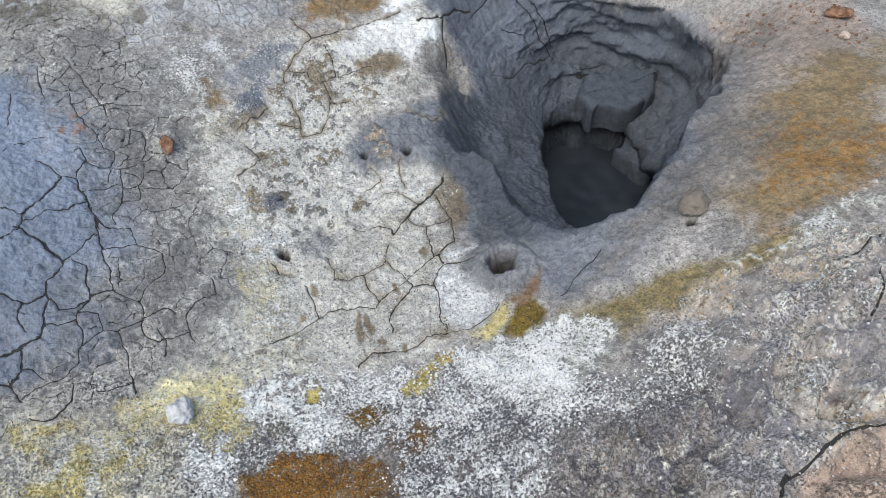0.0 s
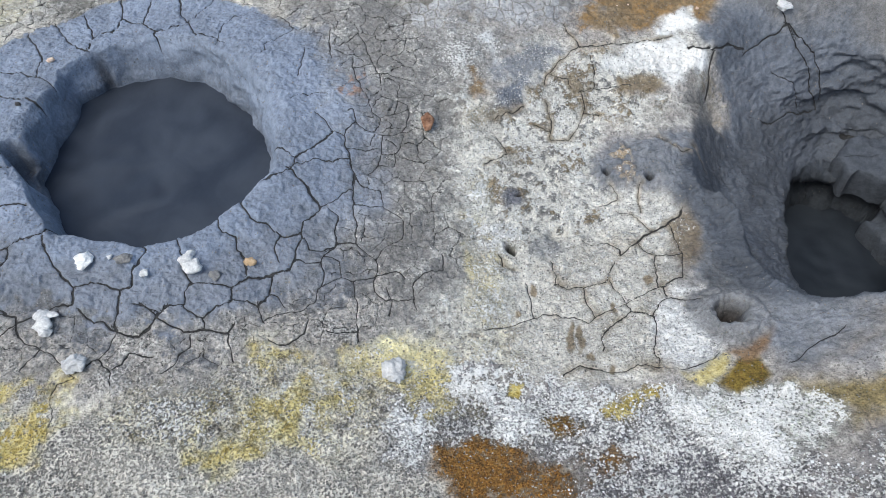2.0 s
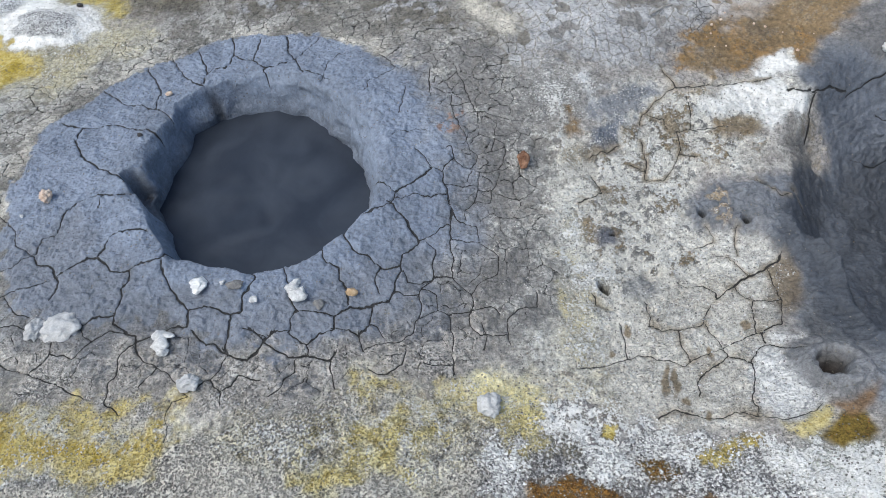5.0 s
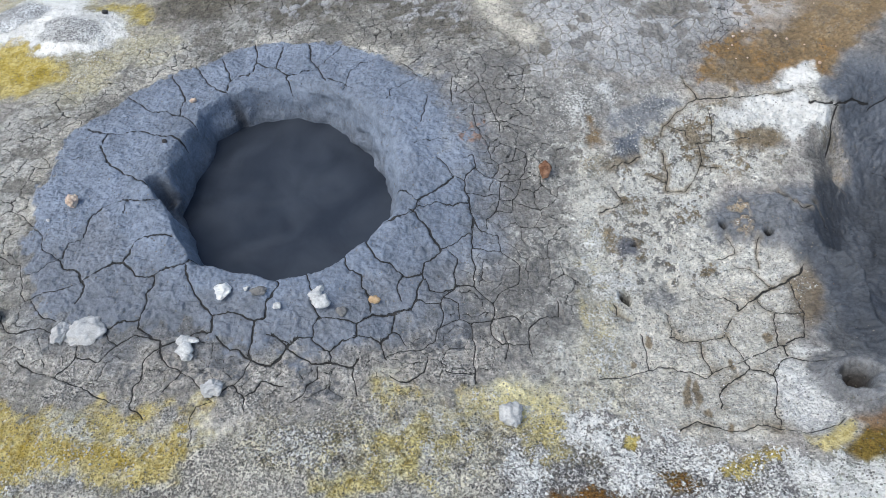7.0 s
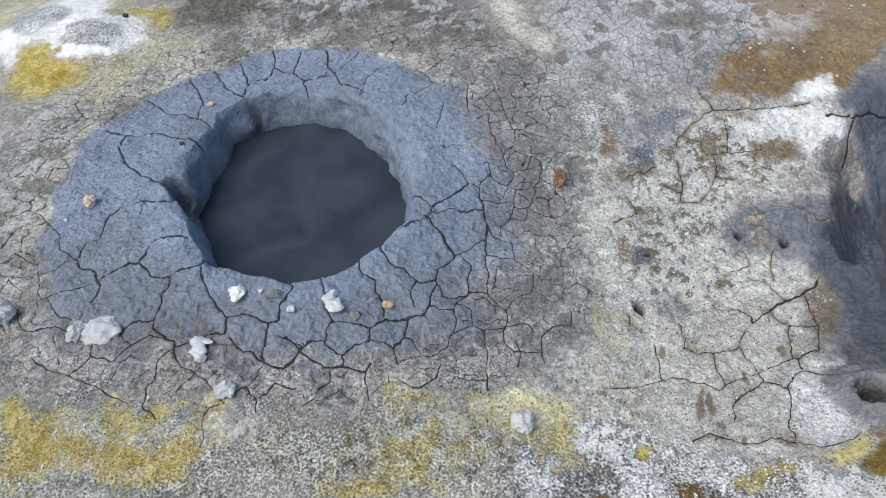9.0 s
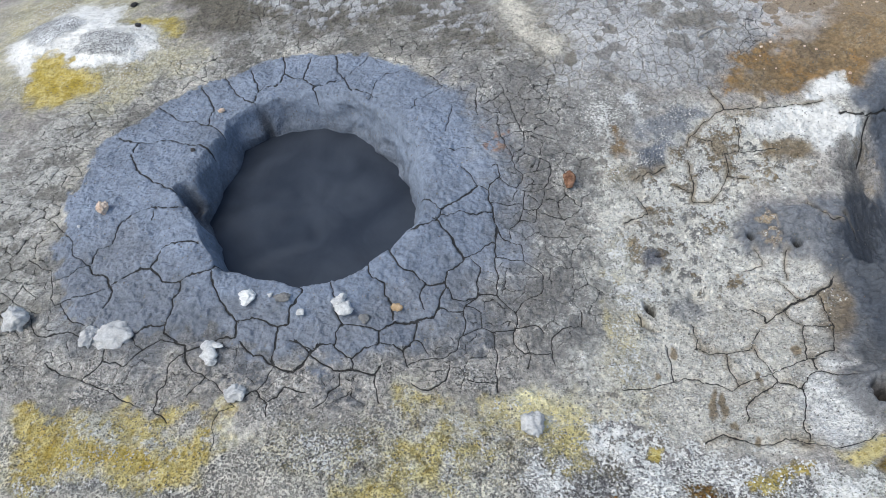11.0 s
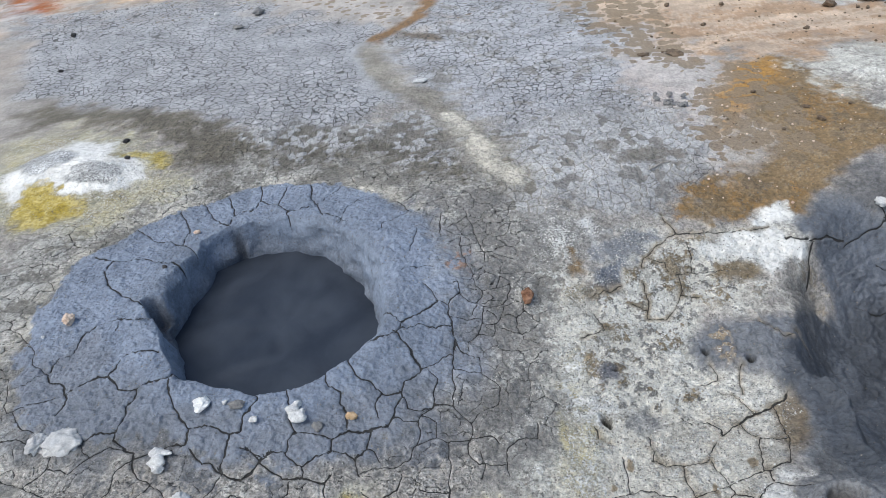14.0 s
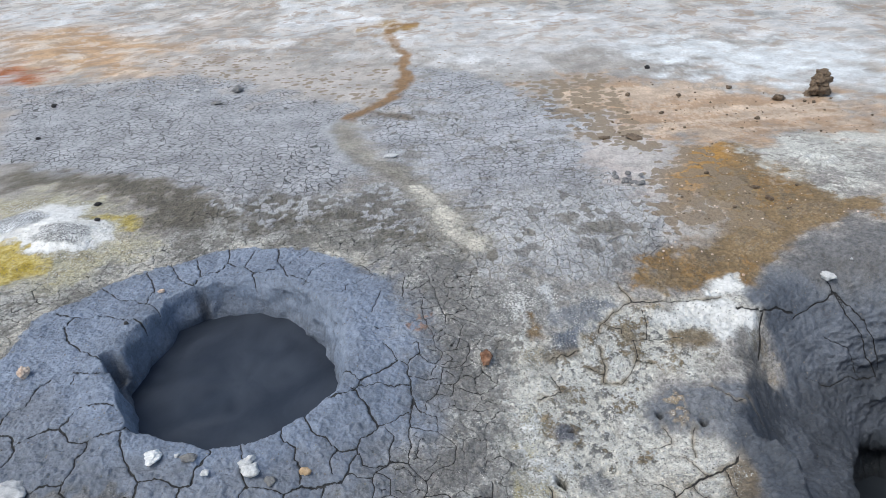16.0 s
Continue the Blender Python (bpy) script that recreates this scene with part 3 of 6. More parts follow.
OCHRE_B = [(0.53, 0.95), (0.62, 0.97), (0.68, 0.97), (0.67, 0.94), (0.56, 0.92)]
OCHRE_C = [(0.41, 0.94), (0.48, 0.94), (0.5, 0.9), (0.44, 0.89)]
YELLOW_WEST = [(-1.19, 1.19), (-1.1, 1.17), (-1.0, 1.15), (-0.88, 1.1), (-0.68, 1.07), (-0.66, 1.02), (-0.71, 0.98), (-0.78, 0.96), (-0.94, 0.96), (-1.04, 0.98), (-1.11, 0.95)]
GOLD_WEST = [(-1.07, 1.03), (-1.04, 1.05), (-0.89, 1.04), (-0.81, 1.02), (-0.78, 0.98), (-0.88, 0.98), (-0.97, 0.99)]
YELLOW_MID = [(-0.32, 0.91), (-0.27, 0.97), (-0.2, 1.04), (-0.1, 1.1), (-0.06, 1.09), (-0.08, 1.0), (-0.17, 0.94), (-0.19, 0.91)]
YELLOW_EAST = [(0.02, 1.18), (0.16, 1.2), (0.21, 1.11), (0.15, 1.03), (0.07, 1.02), (0.04, 1.08)]
YELLOW_HAZE = [(-0.66, 1.07), (-0.32, 1.15), (0.02, 1.21), (0.39, 1.23), (0.46, 1.05), (0.22, 1.06), (-0.05, 0.92), (-0.43, 0.95)]
SALT_WEST = [(-1.11, 0.97), (-1.03, 0.96), (-0.89, 0.96), (-0.77, 0.94), (-0.7, 0.92), (-1.1, 0.93)]
SALT_MID = [(0.11, 1.1), (0.34, 1.12), (0.36, 1.02), (0.57, 0.97), (0.78, 0.91), (0.76, 0.85), (0.05, 0.88), (0.03, 0.99)]

# ---- deposits, from the far flats to the near bank ----
drift = rough(X, Y * 0.8, 0.55, 5, 41, 0.65)
veil = rough(X * 0.8, Y, 0.9, 5, 44, 0.65)
out = step(4.6, 6.0, np.hypot(X, Y))
for field_, low, high, tone in ((drift, 0.05, 0.35, (0.60, 0.60, 0.61)), (-drift, 0.2, 0.5, (0.50, 0.39, 0.31)), (veil, 0.25, 0.5, (0.27, 0.265, 0.26)), (-veil, 0.35, 0.6, (0.72, 0.72, 0.73))):
    TINT += (out * 0.75 * step(low, high, field_ + 0.25 * FINE))[..., None] * (np.array(tone) - TINT)
paint(FAR_WHITE, (0.66, 0.68, 0.70), 0.25, 0.5, grit=0.3)
paint(FAR_PEACH, (0.50, 0.33, 0.20), 0.25, 0.4)
paint(FAR_PEACH, (0.66, 0.54, 0.43), 0.25, 0.4, patchy=0.35, field=BLOT)
paint(FAR_BROWN, (0.42, 0.29, 0.195), 0.22, 0.35, grit=0.25)
smear = rough(X * 0.35, Y * 3.0, 1.1, 4, 47, 0.6)
paint(FAR_BROWN, (0.58, 0.46, 0.36), 0.22, 0.35, patchy=0.35, field=smear)
paint(FAR_BROWN, (0.46, 0.36, 0.28), 0.12, 0.25, patchy=0.3, field=BLOT)
paint(FLAT_WEST, (0.395, 0.399, 0.422), 0.07, 0.12, flat=0.95, grit=0.2)
paint(FLAT_EAST, (0.29, 0.28, 0.268), 0.07, 0.10, flat=0.6, grit=0.4)
paint(FLAT_EAST, (0.45, 0.456, 0.488), 0.07, 0.10, flat=0.8, grit=0.2, patchy=0.92, field=BLOT)
paint(FLAT_EAST, (0.30, 0.29, 0.28), 0.09, 0.10, patchy=0.14)
paint(FLAT_PINK, (0.47, 0.42, 0.40), 0.06, 0.12, flat=0.0, grit=0.2)
paint(FAR_RUST, (0.36, 0.11, 0.03), 0.12, 0.2)
paint(RUN_HEAD, (0.34, 0.21, 0.07), 0.1, 0.2)
paint(SPOTS_FAR, (0.46, 0.41, 0.38), 0.2, 0.3)
paint(DARK_BAND, (0.145, 0.130, 0.105), 0.08, 0.12, flat=0.0)
paint(FLAKES, (0.42, 0.42, 0.43), 0.06, 0.10, hold=0.9, patchy=0.38, flat=0.4)
paint(TAN_POOL, (0.235, 0.165, 0.092), 0.02, 0.04, damp=0.2, flat=0.0, grit=0.35)
paint(TAN_POOL, (0.27, 0.165, 0.070), 0.06, 0.10, patchy=0.35, field=BLOT)
paint(TAN_POOL, (0.34, 0.29, 0.21), 0.10, 0.10, patchy=0.22, hold=0.7)
paint(TAN_POOL, (0.17, 0.125, 0.08), 0.03, 0.05, patchy=0.12)
paint(GREY_EAST, (0.165, 0.163, 0.168), 0.05, 0.06, grit=0.4)
# round brown spots on the pale mud
paint([(x + 0.06, y) for x, y in SPOT_BAND], (0.50, 0.475, 0.465), 0.10, 0.12, hold=0.7, flat=0.0, grit=0.2)
paint(SPOTS_FAR, (0.47, 0.44, 0.42), 0.2, 0.3, hold=0.7, flat=0.0, grit=0.2)


def spots(poly, most):
    """Where damp brown spots dot the pale mud."""
    w2, m2 = share(poly, 0.10, 0.12)
    SPOTTY[w2] = np.maximum(SPOTTY[w2], most * m2)


spots(SPOTS_FAR, 0.62)
spots([(-2.4, 4.9), (-2.5, 6.2), (-1.0, 6.6), (0.8, 6.0), (0.9, 4.8), (0.1, 4.6), (-0.4, 4.8), (-1.2, 5.1)], 0.36)
paint(ORANGE_EDGE, (0.38, 0.20, 0.045), 0.07, 0.08, hold=0.85)
paint(VENT_WHITE, (0.56, 0.55, 0.51), 0.08, 0.12, hold=0.95, patchy=0.88, field=BLOT)
ring_of = np.abs(np.hypot((X - 1.85) / 1.2, Y - 3.13) - 0.05)
TINT += (0.9 * step(0.03, 0.012, ring_of))[..., None] * (np.array((0.72, 0.71, 0.68)) - TINT)
Z += 0.02 * step(0.035, 0.0, ring_of)

# dry grey skirt round the big pot
RING = [
    (-1.28, 1.67), (-1.32, 1.87), (-1.31, 2.01), (-1.33, 2.18), (-1.22, 2.30), (-1.16, 2.42), (-1.04, 2.51), (-0.86, 2.60),
    (-0.72, 2.65), (-0.49, 2.62), (-0.27, 2.47), (-0.08, 2.29), (-0.01, 2.06), (0.06, 1.90), (0.06, 1.70), (0.0, 1.54),
    (-0.08, 1.36), (-0.21, 1.26), (-0.49, 1.23), (-0.68, 1.32), (-0.96, 1.36), (-1.14, 1.40), (-1.25, 1.56),
]
LIP = [
    (-0.79, 1.637), (-0.735, 1.549), (-0.642, 1.528), (-0.526, 1.486), (-0.42, 1.495), (-0.346, 1.538), (-0.256, 1.598), (-0.195, 1.68),
    (-0.172, 1.753), (-0.184, 1.873), (-0.214, 1.995), (-0.266, 2.122), (-0.349, 2.225), (-0.456, 2.305), (-0.586, 2.35), (-0.706, 2.34),
    (-0.784, 2.31), (-0.85, 2.245), (-0.872, 2.119), (-0.892, 2.014), (-0.9, 1.864), (-0.838, 1.719),
]
SKIRT = [(-1.6, 1.2), (-1.7, 2.1), (-1.3, 2.65), (-0.8, 2.85), (-0.2, 2.75), (0.25, 2.3), (0.3, 1.9), (0.3, 1.5), (0.25, 1.25), (-0.1, 1.15), (-0.6, 1.12), (-1.1, 1.15)]
paint(SKIRT, (0.25, 0.24, 0.22), 0.12, 0.12, salt=0.12, grit=0.6)
paint(SKIRT, (0.37, 0.36, 0.34), 0.12, 0.12, patchy=0.35)
paint(SKIRT, (0.15, 0.145, 0.135), 0.12, 0.12, patchy=0.25, field=FINE)
GREY_APRON = [(-0.2, 2.45), (0.05, 2.3), (0.2, 2.0), (0.24, 1.6), (0.2, 1.3), (-0.1, 1.15), (-0.7, 1.15), (-0.9, 1.3), (-0.2, 1.3), (0.0, 1.6), (0.0, 2.1)]
paint(GREY_APRON, (0.165, 0.163, 0.165), 0.06, 0.09, salt=0.12, grit=0.6)
paint(GREY_APRON, (0.30, 0.29, 0.28), 0.05, 0.08, hold=0.7, patchy=0.3, field=FINE)
APRON_EAST = [(-0.24, 2.49), (0.27, 2.42), (0.24, 2.17), (0.23, 1.99), (0.27, 1.85), (0.29, 1.72), (0.32, 1.56), (0.28, 1.41), (0.2, 1.32), (0.12, 1.25), (0.01, 1.18), (-0.12, 1.18), (0.02, 1.4), (0.11, 1.7), (0.08, 2.01), (-0.04, 2.28)]
LEFT_SKIRT = [(-1.75, 1.5), (-1.7, 2.2), (-1.5, 2.5), (-1.1, 2.75), (-0.6, 2.85), (-0.6, 2.68), (-1.0, 2.56), (-1.3, 2.3), (-1.38, 1.9), (-1.3, 1.5)]
paint(LEFT_SKIRT, (0.40, 0.39, 0.37), 0.06, 0.08, salt=0.2, patchy=0.62)
paint(TWIN_PALE, (0.47, 0.44, 0.33), 0.10, 0.12, yellow=0.09, salt=0.30)
paint(TWIN_PALE, (0.30, 0.27, 0.20), 0.10, 0.12, patchy=0.25)
paint(TWIN_WHITE, (0.84, 0.85, 0.87), 0.05, 0.06, salt=0.8, yellow=0.0, grit=0.3)
paint(TWIN_YELLOW_A, (0.36, 0.27, 0.04), 0.04, 0.06, yellow=0.34, salt=0.08)
paint(TWIN_YELLOW_B, (0.33, 0.26, 0.06), 0.04, 0.06, yellow=0.22, salt=0.08)
paint(TWIN_DARK_A, (0.74, 0.75, 0.77), 0.02, 0.03, salt=0.2, yellow=0.0, pellet=0.9)
paint(TWIN_DARK_B, (0.78, 0.78, 0.78), 0.02, 0.03, salt=0.2, yellow=0.0, pellet=0.9)
paint(WHITE_CRUST, (0.66, 0.635, 0.58), 0.07, 0.13, salt=0.40, grit=0.5)
paint(WHITE_CRUST, (0.70, 0.685, 0.64), 0.07, 0.13, patchy=0.36, field=BLOT, grit=0.45)
paint(WHITE_CRUST, (0.33, 0.30, 0.26), 0.07, 0.13, patchy=0.30, hold=0.75)
paint(WHITE_CRUST, (0.19, 0.185, 0.18), 0.07, 0.13, patchy=0.20, field=FINE)
paint(WHITE_CRUST, (0.27, 0.205, 0.12), 0.07, 0.13, patchy=0.13, hold=0.8, salt=0.15)
CRUST_EDGE = [(0.12, 2.4), (0.45, 2.25), (0.46, 1.75), (0.40, 1.5), (0.46, 1.3), (0.36, 1.1), (0.15, 1.1), (0.2, 1.7)]
paint(CRUST_EDGE, (0.25, 0.24, 0.225), 0.08, 0.12, patchy=0.42, salt=0.2, field=BLOT)
paint(CRUST_EDGE, (0.60, 0.585, 0.54), 0.08, 0.12, patchy=0.34, salt=0.42, field=-BLOT)
paint(SLABS, (0.60, 0.575, 0.525), 0.03, 0.04, hold=0.8, salt=0.30, grit=0.35)
paint(SLABS, (0.70, 0.685, 0.65), 0.03, 0.04, hold=0.7, salt=0.4, patchy=0.4, field=BLOT)
paint(DUST_WHITE, (0.33, 0.32, 0.31), 0.08, 0.08, salt=0.42)
paint(PALE_EDGE, (0.52, 0.49, 0.40), 0.03, 0.05, salt=0.5, yellow=0.12)
paint(PURE_WHITE_A, (0.80, 0.81, 0.81), 0.02, 0.035, salt=0.85, grit=0.2)
paint(PURE_WHITE_B, (0.66, 0.67, 0.69), 0.015, 0.03, hold=0.85)
paint(PURE_WHITE_C, (0.66, 0.65, 0.61), 0.03, 0.06, salt=0.62)
paint(SLATE_BAND, (0.24, 0.25, 0.275), 0.03, 0.05, salt=0.25, grit=0.3)
paint(SLATE_SALT, (0.15, 0.165, 0.20), 0.015, 0.03, salt=0.30, grit=0.25)
paint(BROWN_A, (0.21, 0.13, 0.055), 0.02, 0.04, hold=0.85, salt=0.2, rust=0.25)
paint(BROWN_B, (0.22, 0.17, 0.095), 0.04, 0.06, hold=0.6, salt=0.3, patchy=0.6)
paint(BROWN_C, (0.20, 0.15, 0.09), 0.015, 0.025, hold=0.9, salt=0.1)

# grey mud round the pit
paint(PINK_SLOPE, (0.34, 0.275, 0.235), 0.08, 0.08, grit=0.35)
paint(PINK_SLOPE, (0.27, 0.235, 0.215), 0.08, 0.08, patchy=0.35, field=BLOT)
paint(OCHRE_SLOPE, (0.25, 0.185, 0.105), 0.08, 0.08, rust=0.06, grit=0.5)
paint(OCHRE_SLOPE, (0.33, 0.27, 0.20), 0.08, 0.08, patchy=0.3, field=BLOT)
paint(OCHRE_SLOPE, (0.25, 0.145, 0.055), 0.05, 0.06, patchy=0.3, field=BLOT)
paint(MAUVE_BANK, (0.34, 0.305, 0.285), 0.05, 0.06, salt=0.15, grit=0.5)
paint(MAUVE_BANK, (0.56, 0.495, 0.425), 0.05, 0.06, patchy=0.46, field=0.6 * BLOT + 0.7 * LUMP)
paint(MAUVE_BANK, (0.19, 0.18, 0.20), 0.05, 0.06, patchy=0.30, field=-0.7 * BLOT - 0.5 * LUMP)
paint(MAUVE_BANK, (0.36, 0.34, 0.35), 0.05, 0.06, patchy=0.3)
paint(MAUVE_BANK, (0.66, 0.63, 0.57), 0.05, 0.06, patchy=0.24, salt=0.45, field=0.6 * BLOT + 0.6 * FINE)
paint(MAUVE_BANK, (0.30, 0.20, 0.10), 0.05, 0.06, patchy=0.14, hold=0.8, field=BLOT)
paint(GREY_TONGUE, (0.185, 0.19, 0.205), 0.012, 0.03, salt=0.03, grit=0.15, damp=0.2)
paint(PIT_GREY, (0.172, 0.182, 0.205), 0.04, 0.04, salt=0.04, grit=0.3, damp=0.2)
# the pit's shade painted in: darker greys inside and on the back wall
PIT_INSIDE = [(1.18, 2.2), (1.3, 2.27), (1.7, 2.2), (1.95, 1.9), (1.85, 1.5), (1.6, 1.32), (1.3, 1.15), (1.05, 1.2), (1.0, 1.5), (1.02, 1.7), (1.22, 1.85), (1.26, 2.0)]
paint(PIT_INSIDE, (0.128, 0.142, 0.172), 0.03, 0.03, salt=0.0, grit=0.15)
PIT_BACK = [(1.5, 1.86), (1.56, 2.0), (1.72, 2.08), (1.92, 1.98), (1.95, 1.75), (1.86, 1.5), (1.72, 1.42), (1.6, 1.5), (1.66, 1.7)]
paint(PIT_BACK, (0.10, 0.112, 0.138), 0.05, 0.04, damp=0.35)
paint([(1.1, 0.95), (1.35, 1.1), (1.7, 1.3), (1.95, 1.6), (2.1, 1.6), (1.75, 1.2), (1.4, 0.95)], (0.215, 0.195, 0.18), 0.09, 0.08, grit=0.5, damp=0.0)
paint(PIT_BROWN, (0.17, 0.125, 0.075), 0.02, 0.02, hold=0.8)
paint(GREY_NOTCH, (0.18, 0.185, 0.21), 0.015, 0.02, salt=0.1, grit=0.3)
paint(GREY_NOOK, (0.18, 0.185, 0.20), 0.02, 0.02, hold=0.7, salt=0.15)
paint(HOLE_WHITE, (0.38, 0.30, 0.21), 0.02, 0.05, salt=0.4, grit=1.0, patchy=0.6, field=FINE)
paint(DUSKY, (0.22, 0.17, 0.10), 0.03, 0.04, hold=0.6, patchy=0.5)

# the salty foreground
FORELAND = [(-1.5, 1.16), (-0.9, 1.10), (-0.4, 1.13), (0.1, 1.18), (0.45, 1.12), (0.7, 0.98), (0.9, 0.78), (0.6, 0.6), (-1.5, 0.7)]
paint(FORELAND, (0.62, 0.59, 0.53), 0.05, 0.07, hold=0.8, grit=0.5)
paint(YELLOW_HAZE, (0.68, 0.645, 0.545), 0.05, 0.07, yellow=0.10, salt=0.40, grit=0.6)
paint(YELLOW_HAZE, (0.26, 0.24, 0.215), 0.05, 0.07, patchy=0.16, field=FINE)
paint(APRON_EAST, (0.235, 0.228, 0.222), 0.09, 0.12, salt=0.10, grit=0.5)
paint(APRON_EAST, (0.38, 0.37, 0.35), 0.07, 0.12, salt=0.25, patchy=0.32)
paint(APRON_EAST, (0.165, 0.162, 0.16), 0.07, 0.10, patchy=0.2, field=FINE)
paint(SALT_WIDE, (0.21, 0.20, 0.215), 0.05, 0.06, salt=0.68, grit=0.35)
paint(SALT_WIDE, None, 0.05, 0.06, salt=0.86, patchy=0.42, field=BLOT)
paint(SALT_WIDE, (0.23, 0.205, 0.20), 0.04, 0.06, salt=0.28, patchy=0.22)
paint(SALT_MID, (0.24, 0.23, 0.235), 0.04, 0.06, salt=0.74, yellow=0.08)
paint(SALT_WEST, (0.14, 0.14, 0.155), 0.03, 0.04, salt=0.74)
paint(SALT_BRIGHT, (0.45, 0.45, 0.42), 0.035, 0.04, salt=0.76)
paint(SALT_BRIGHT, (0.66, 0.69, 0.60), 0.03, 0.04, salt=0.8, patchy=0.5, field=BLOT)
paint(SALT_RIDGE, (0.22, 0.21, 0.21), 0.02, 0.03, salt=0.5, patchy=0.7)
paint(OLIVE_BAND, (0.22, 0.165, 0.055), 0.03, 0.04, rust=0.15, hold=0.85)
paint(WHITE_RIDGE, (0.55, 0.53, 0.47), 0.012, 0.03, salt=0.5, hold=0.9, patchy=0.75)
paint(TAN_SLAB, (0.38, 0.29, 0.235), 0.015, 0.02, salt=0.1, grit=0.5)
paint(GREY_HOLLOW, (0.14, 0.125, 0.125), 0.02, 0.03, salt=0.05)
paint(RUST_PATCH, (0.22, 0.15, 0.085), 0.03, 0.05, rust=0.44, salt=0.3, grit=1.0)
paint(RUST_PATCH, (0.24, 0.125, 0.03), 0.03, 0.04, rust=0.5, salt=0.12, patchy=0.62)
paint(RUST_PATCH, (0.10, 0.055, 0.02), 0.02, 0.04, patchy=0.2, field=FINE)
paint(RUST_SMALL, (0.22, 0.14, 0.07), 0.02, 0.04, rust=0.4, salt=0.3, patchy=0.7)
paint(OLIVE_BLOB, (0.19, 0.13, 0.025), 0.01, 0.012, salt=0.05, rust=0.2)
paint(RUST_RUN, (0.20, 0.12, 0.06), 0.012, 0.012, salt=0.05, hold=0.9)
paint(DAMP_BROW, (0.105, 0.110, 0.122), 0.025, 0.03, salt=0.0, damp=0.4, pellet=0.0)
paint(PIT_CHEEK, (0.185, 0.178, 0.17), 0.03, 0.04, salt=0.08, hold=0.85)
paint(SLAB_FRINGE, (0.60, 0.60, 0.61), 0.02, 0.03, salt=0.72, pellet=0.35)
paint(BROW_FRINGE, (0.55, 0.54, 0.53), 0.012, 0.02, salt=0.6)
paint(SLAB_YELLOW, (0.54, 0.49, 0.30), 0.02, 0.03, salt=0.15, yellow=0.35)
paint(OCHRE_A, (0.27, 0.21, 0.025), 0.008, 0.01, yellow=0.4, salt=0.1)
paint(OCHRE_B, (0.40, 0.31, 0.10), 0.02, 0.03, yellow=0.38, salt=0.25, patchy=0.7)
paint(OCHRE_C, (0.26, 0.17, 0.06), 0.015, 0.02, rust=0.45, salt=0.35)
paint(YELLOW_WEST, (0.68, 0.635, 0.43), 0.07, 0.12, yellow=0.42, salt=0.28, grit=0.8)
paint(YELLOW_WEST, (0.42, 0.31, 0.08), 0.03, 0.05, yellow=0.46, salt=0.1, patchy=0.45, field=BLOT)
paint(YELLOW_WEST, (0.19, 0.165, 0.11), 0.03, 0.05, patchy=0.22, field=FINE)
paint(YELLOW_WEST, (0.68, 0.66, 0.58), 0.03, 0.05, patchy=0.3, yellow=0.1, salt=0.4, field=-BLOT)
paint(GOLD_WEST, (0.44, 0.31, 0.03), 0.02, 0.03, yellow=0.3, hold=0.85)
paint(YELLOW_MID, (0.72, 0.67, 0.40), 0.05, 0.10, yellow=0.42, salt=0.2, grit=0.6)
paint(YELLOW_MID, (0.20, 0.175, 0.10), 0.04, 0.06, patchy=0.3, field=FINE)
paint(YELLOW_EAST, (0.66, 0.61, 0.39), 0.06, 0.13, yellow=0.26, salt=0.3, grit=0.6)

# crumbly pellets of the foreground
FRONT_PELLETS = [(-1.4, 1.10), (-0.9, 1.03), (-0.5, 1.06), (-0.2, 1.13), (0.05, 1.10), (0.25, 1.06), (0.5, 1.0), (0.7, 0.92), (0.9, 0.76), (1.1, 0.66), (1.0, 0.4), (0.0, 0.55), (-1.4, 0.7)]
paint(FRONT_PELLETS, None, 0.05, 0.07, pellet=0.6, grit=0.45)
paint(FRONT_PELLETS, None, 0.05, 0.07, pellet=0.9, patchy=0.4, field=BLOT)
paint(YELLOW_WEST, None, 0.04, 0.05, pellet=0.35)
paint(SALT_BRIGHT, None, 0.04, 0.05, pellet=0.2)
paint(RUST_PATCH, None, 0.04, 0.05, pellet=0.3)
paint(SLABS, None, 0.03, 0.04, pellet=0.12)
for grain_zone in (MAUVE_BANK, FRONT_SKIRT):
    paint(grain_zone, None, 0.06, 0.08, pellet=0.7, patchy=0.36)
paint(WHITE_CRUST, None, 0.06, 0.08, pellet=0.35, patchy=0.3)

# curled flakes of dried mud lying on the brown ground
flake_net, flake_own, _ = cells(X + 0.012 * DX + 0.005 * WX, Y + 0.012 * DY + 0.005 * WY, 0.04, 12)
NEAR_FLAT = [(0.2, 2.3), (0.75, 2.25), (0.95, 2.45), (1.0, 2.8), (0.9, 3.0), (0.5, 3.1), (0.1, 2.9)]
for poly, most in ((FLAKES, 0.5), (NEAR_FLAT, 0.85)):
    w2, m2 = share(poly, 0.08, 0.12)
    TINT[w2] += (0.75 * m2)[..., None] * (np.array((0.155, 0.145, 0.13)) - TINT[w2])
    BODY[w2][..., FLAT] *= 1 - m2
    BODY[w2][..., GRIT] *= 1 - 0.7 * m2
    up = m2 * (flake_own[w2] < most) * step(0.0012, 0.0038, flake_net[w2]) * step(-0.7, -0.3, BLOT[w2])
    TINT[w2] += (0.92 * up)[..., None] * (np.array((0.42, 0.425, 0.445)) - TINT[w2])
    curl = up * step(0.007, 0.002, flake_net[w2]) * step(-0.2, 0.4, LUMP[w2])
    TINT[w2] += (0.6 * curl)[..., None] * (np.array((0.60, 0.60, 0.60)) - TINT[w2])
    Z[w2] += 0.0022 * up + 0.003 * curl

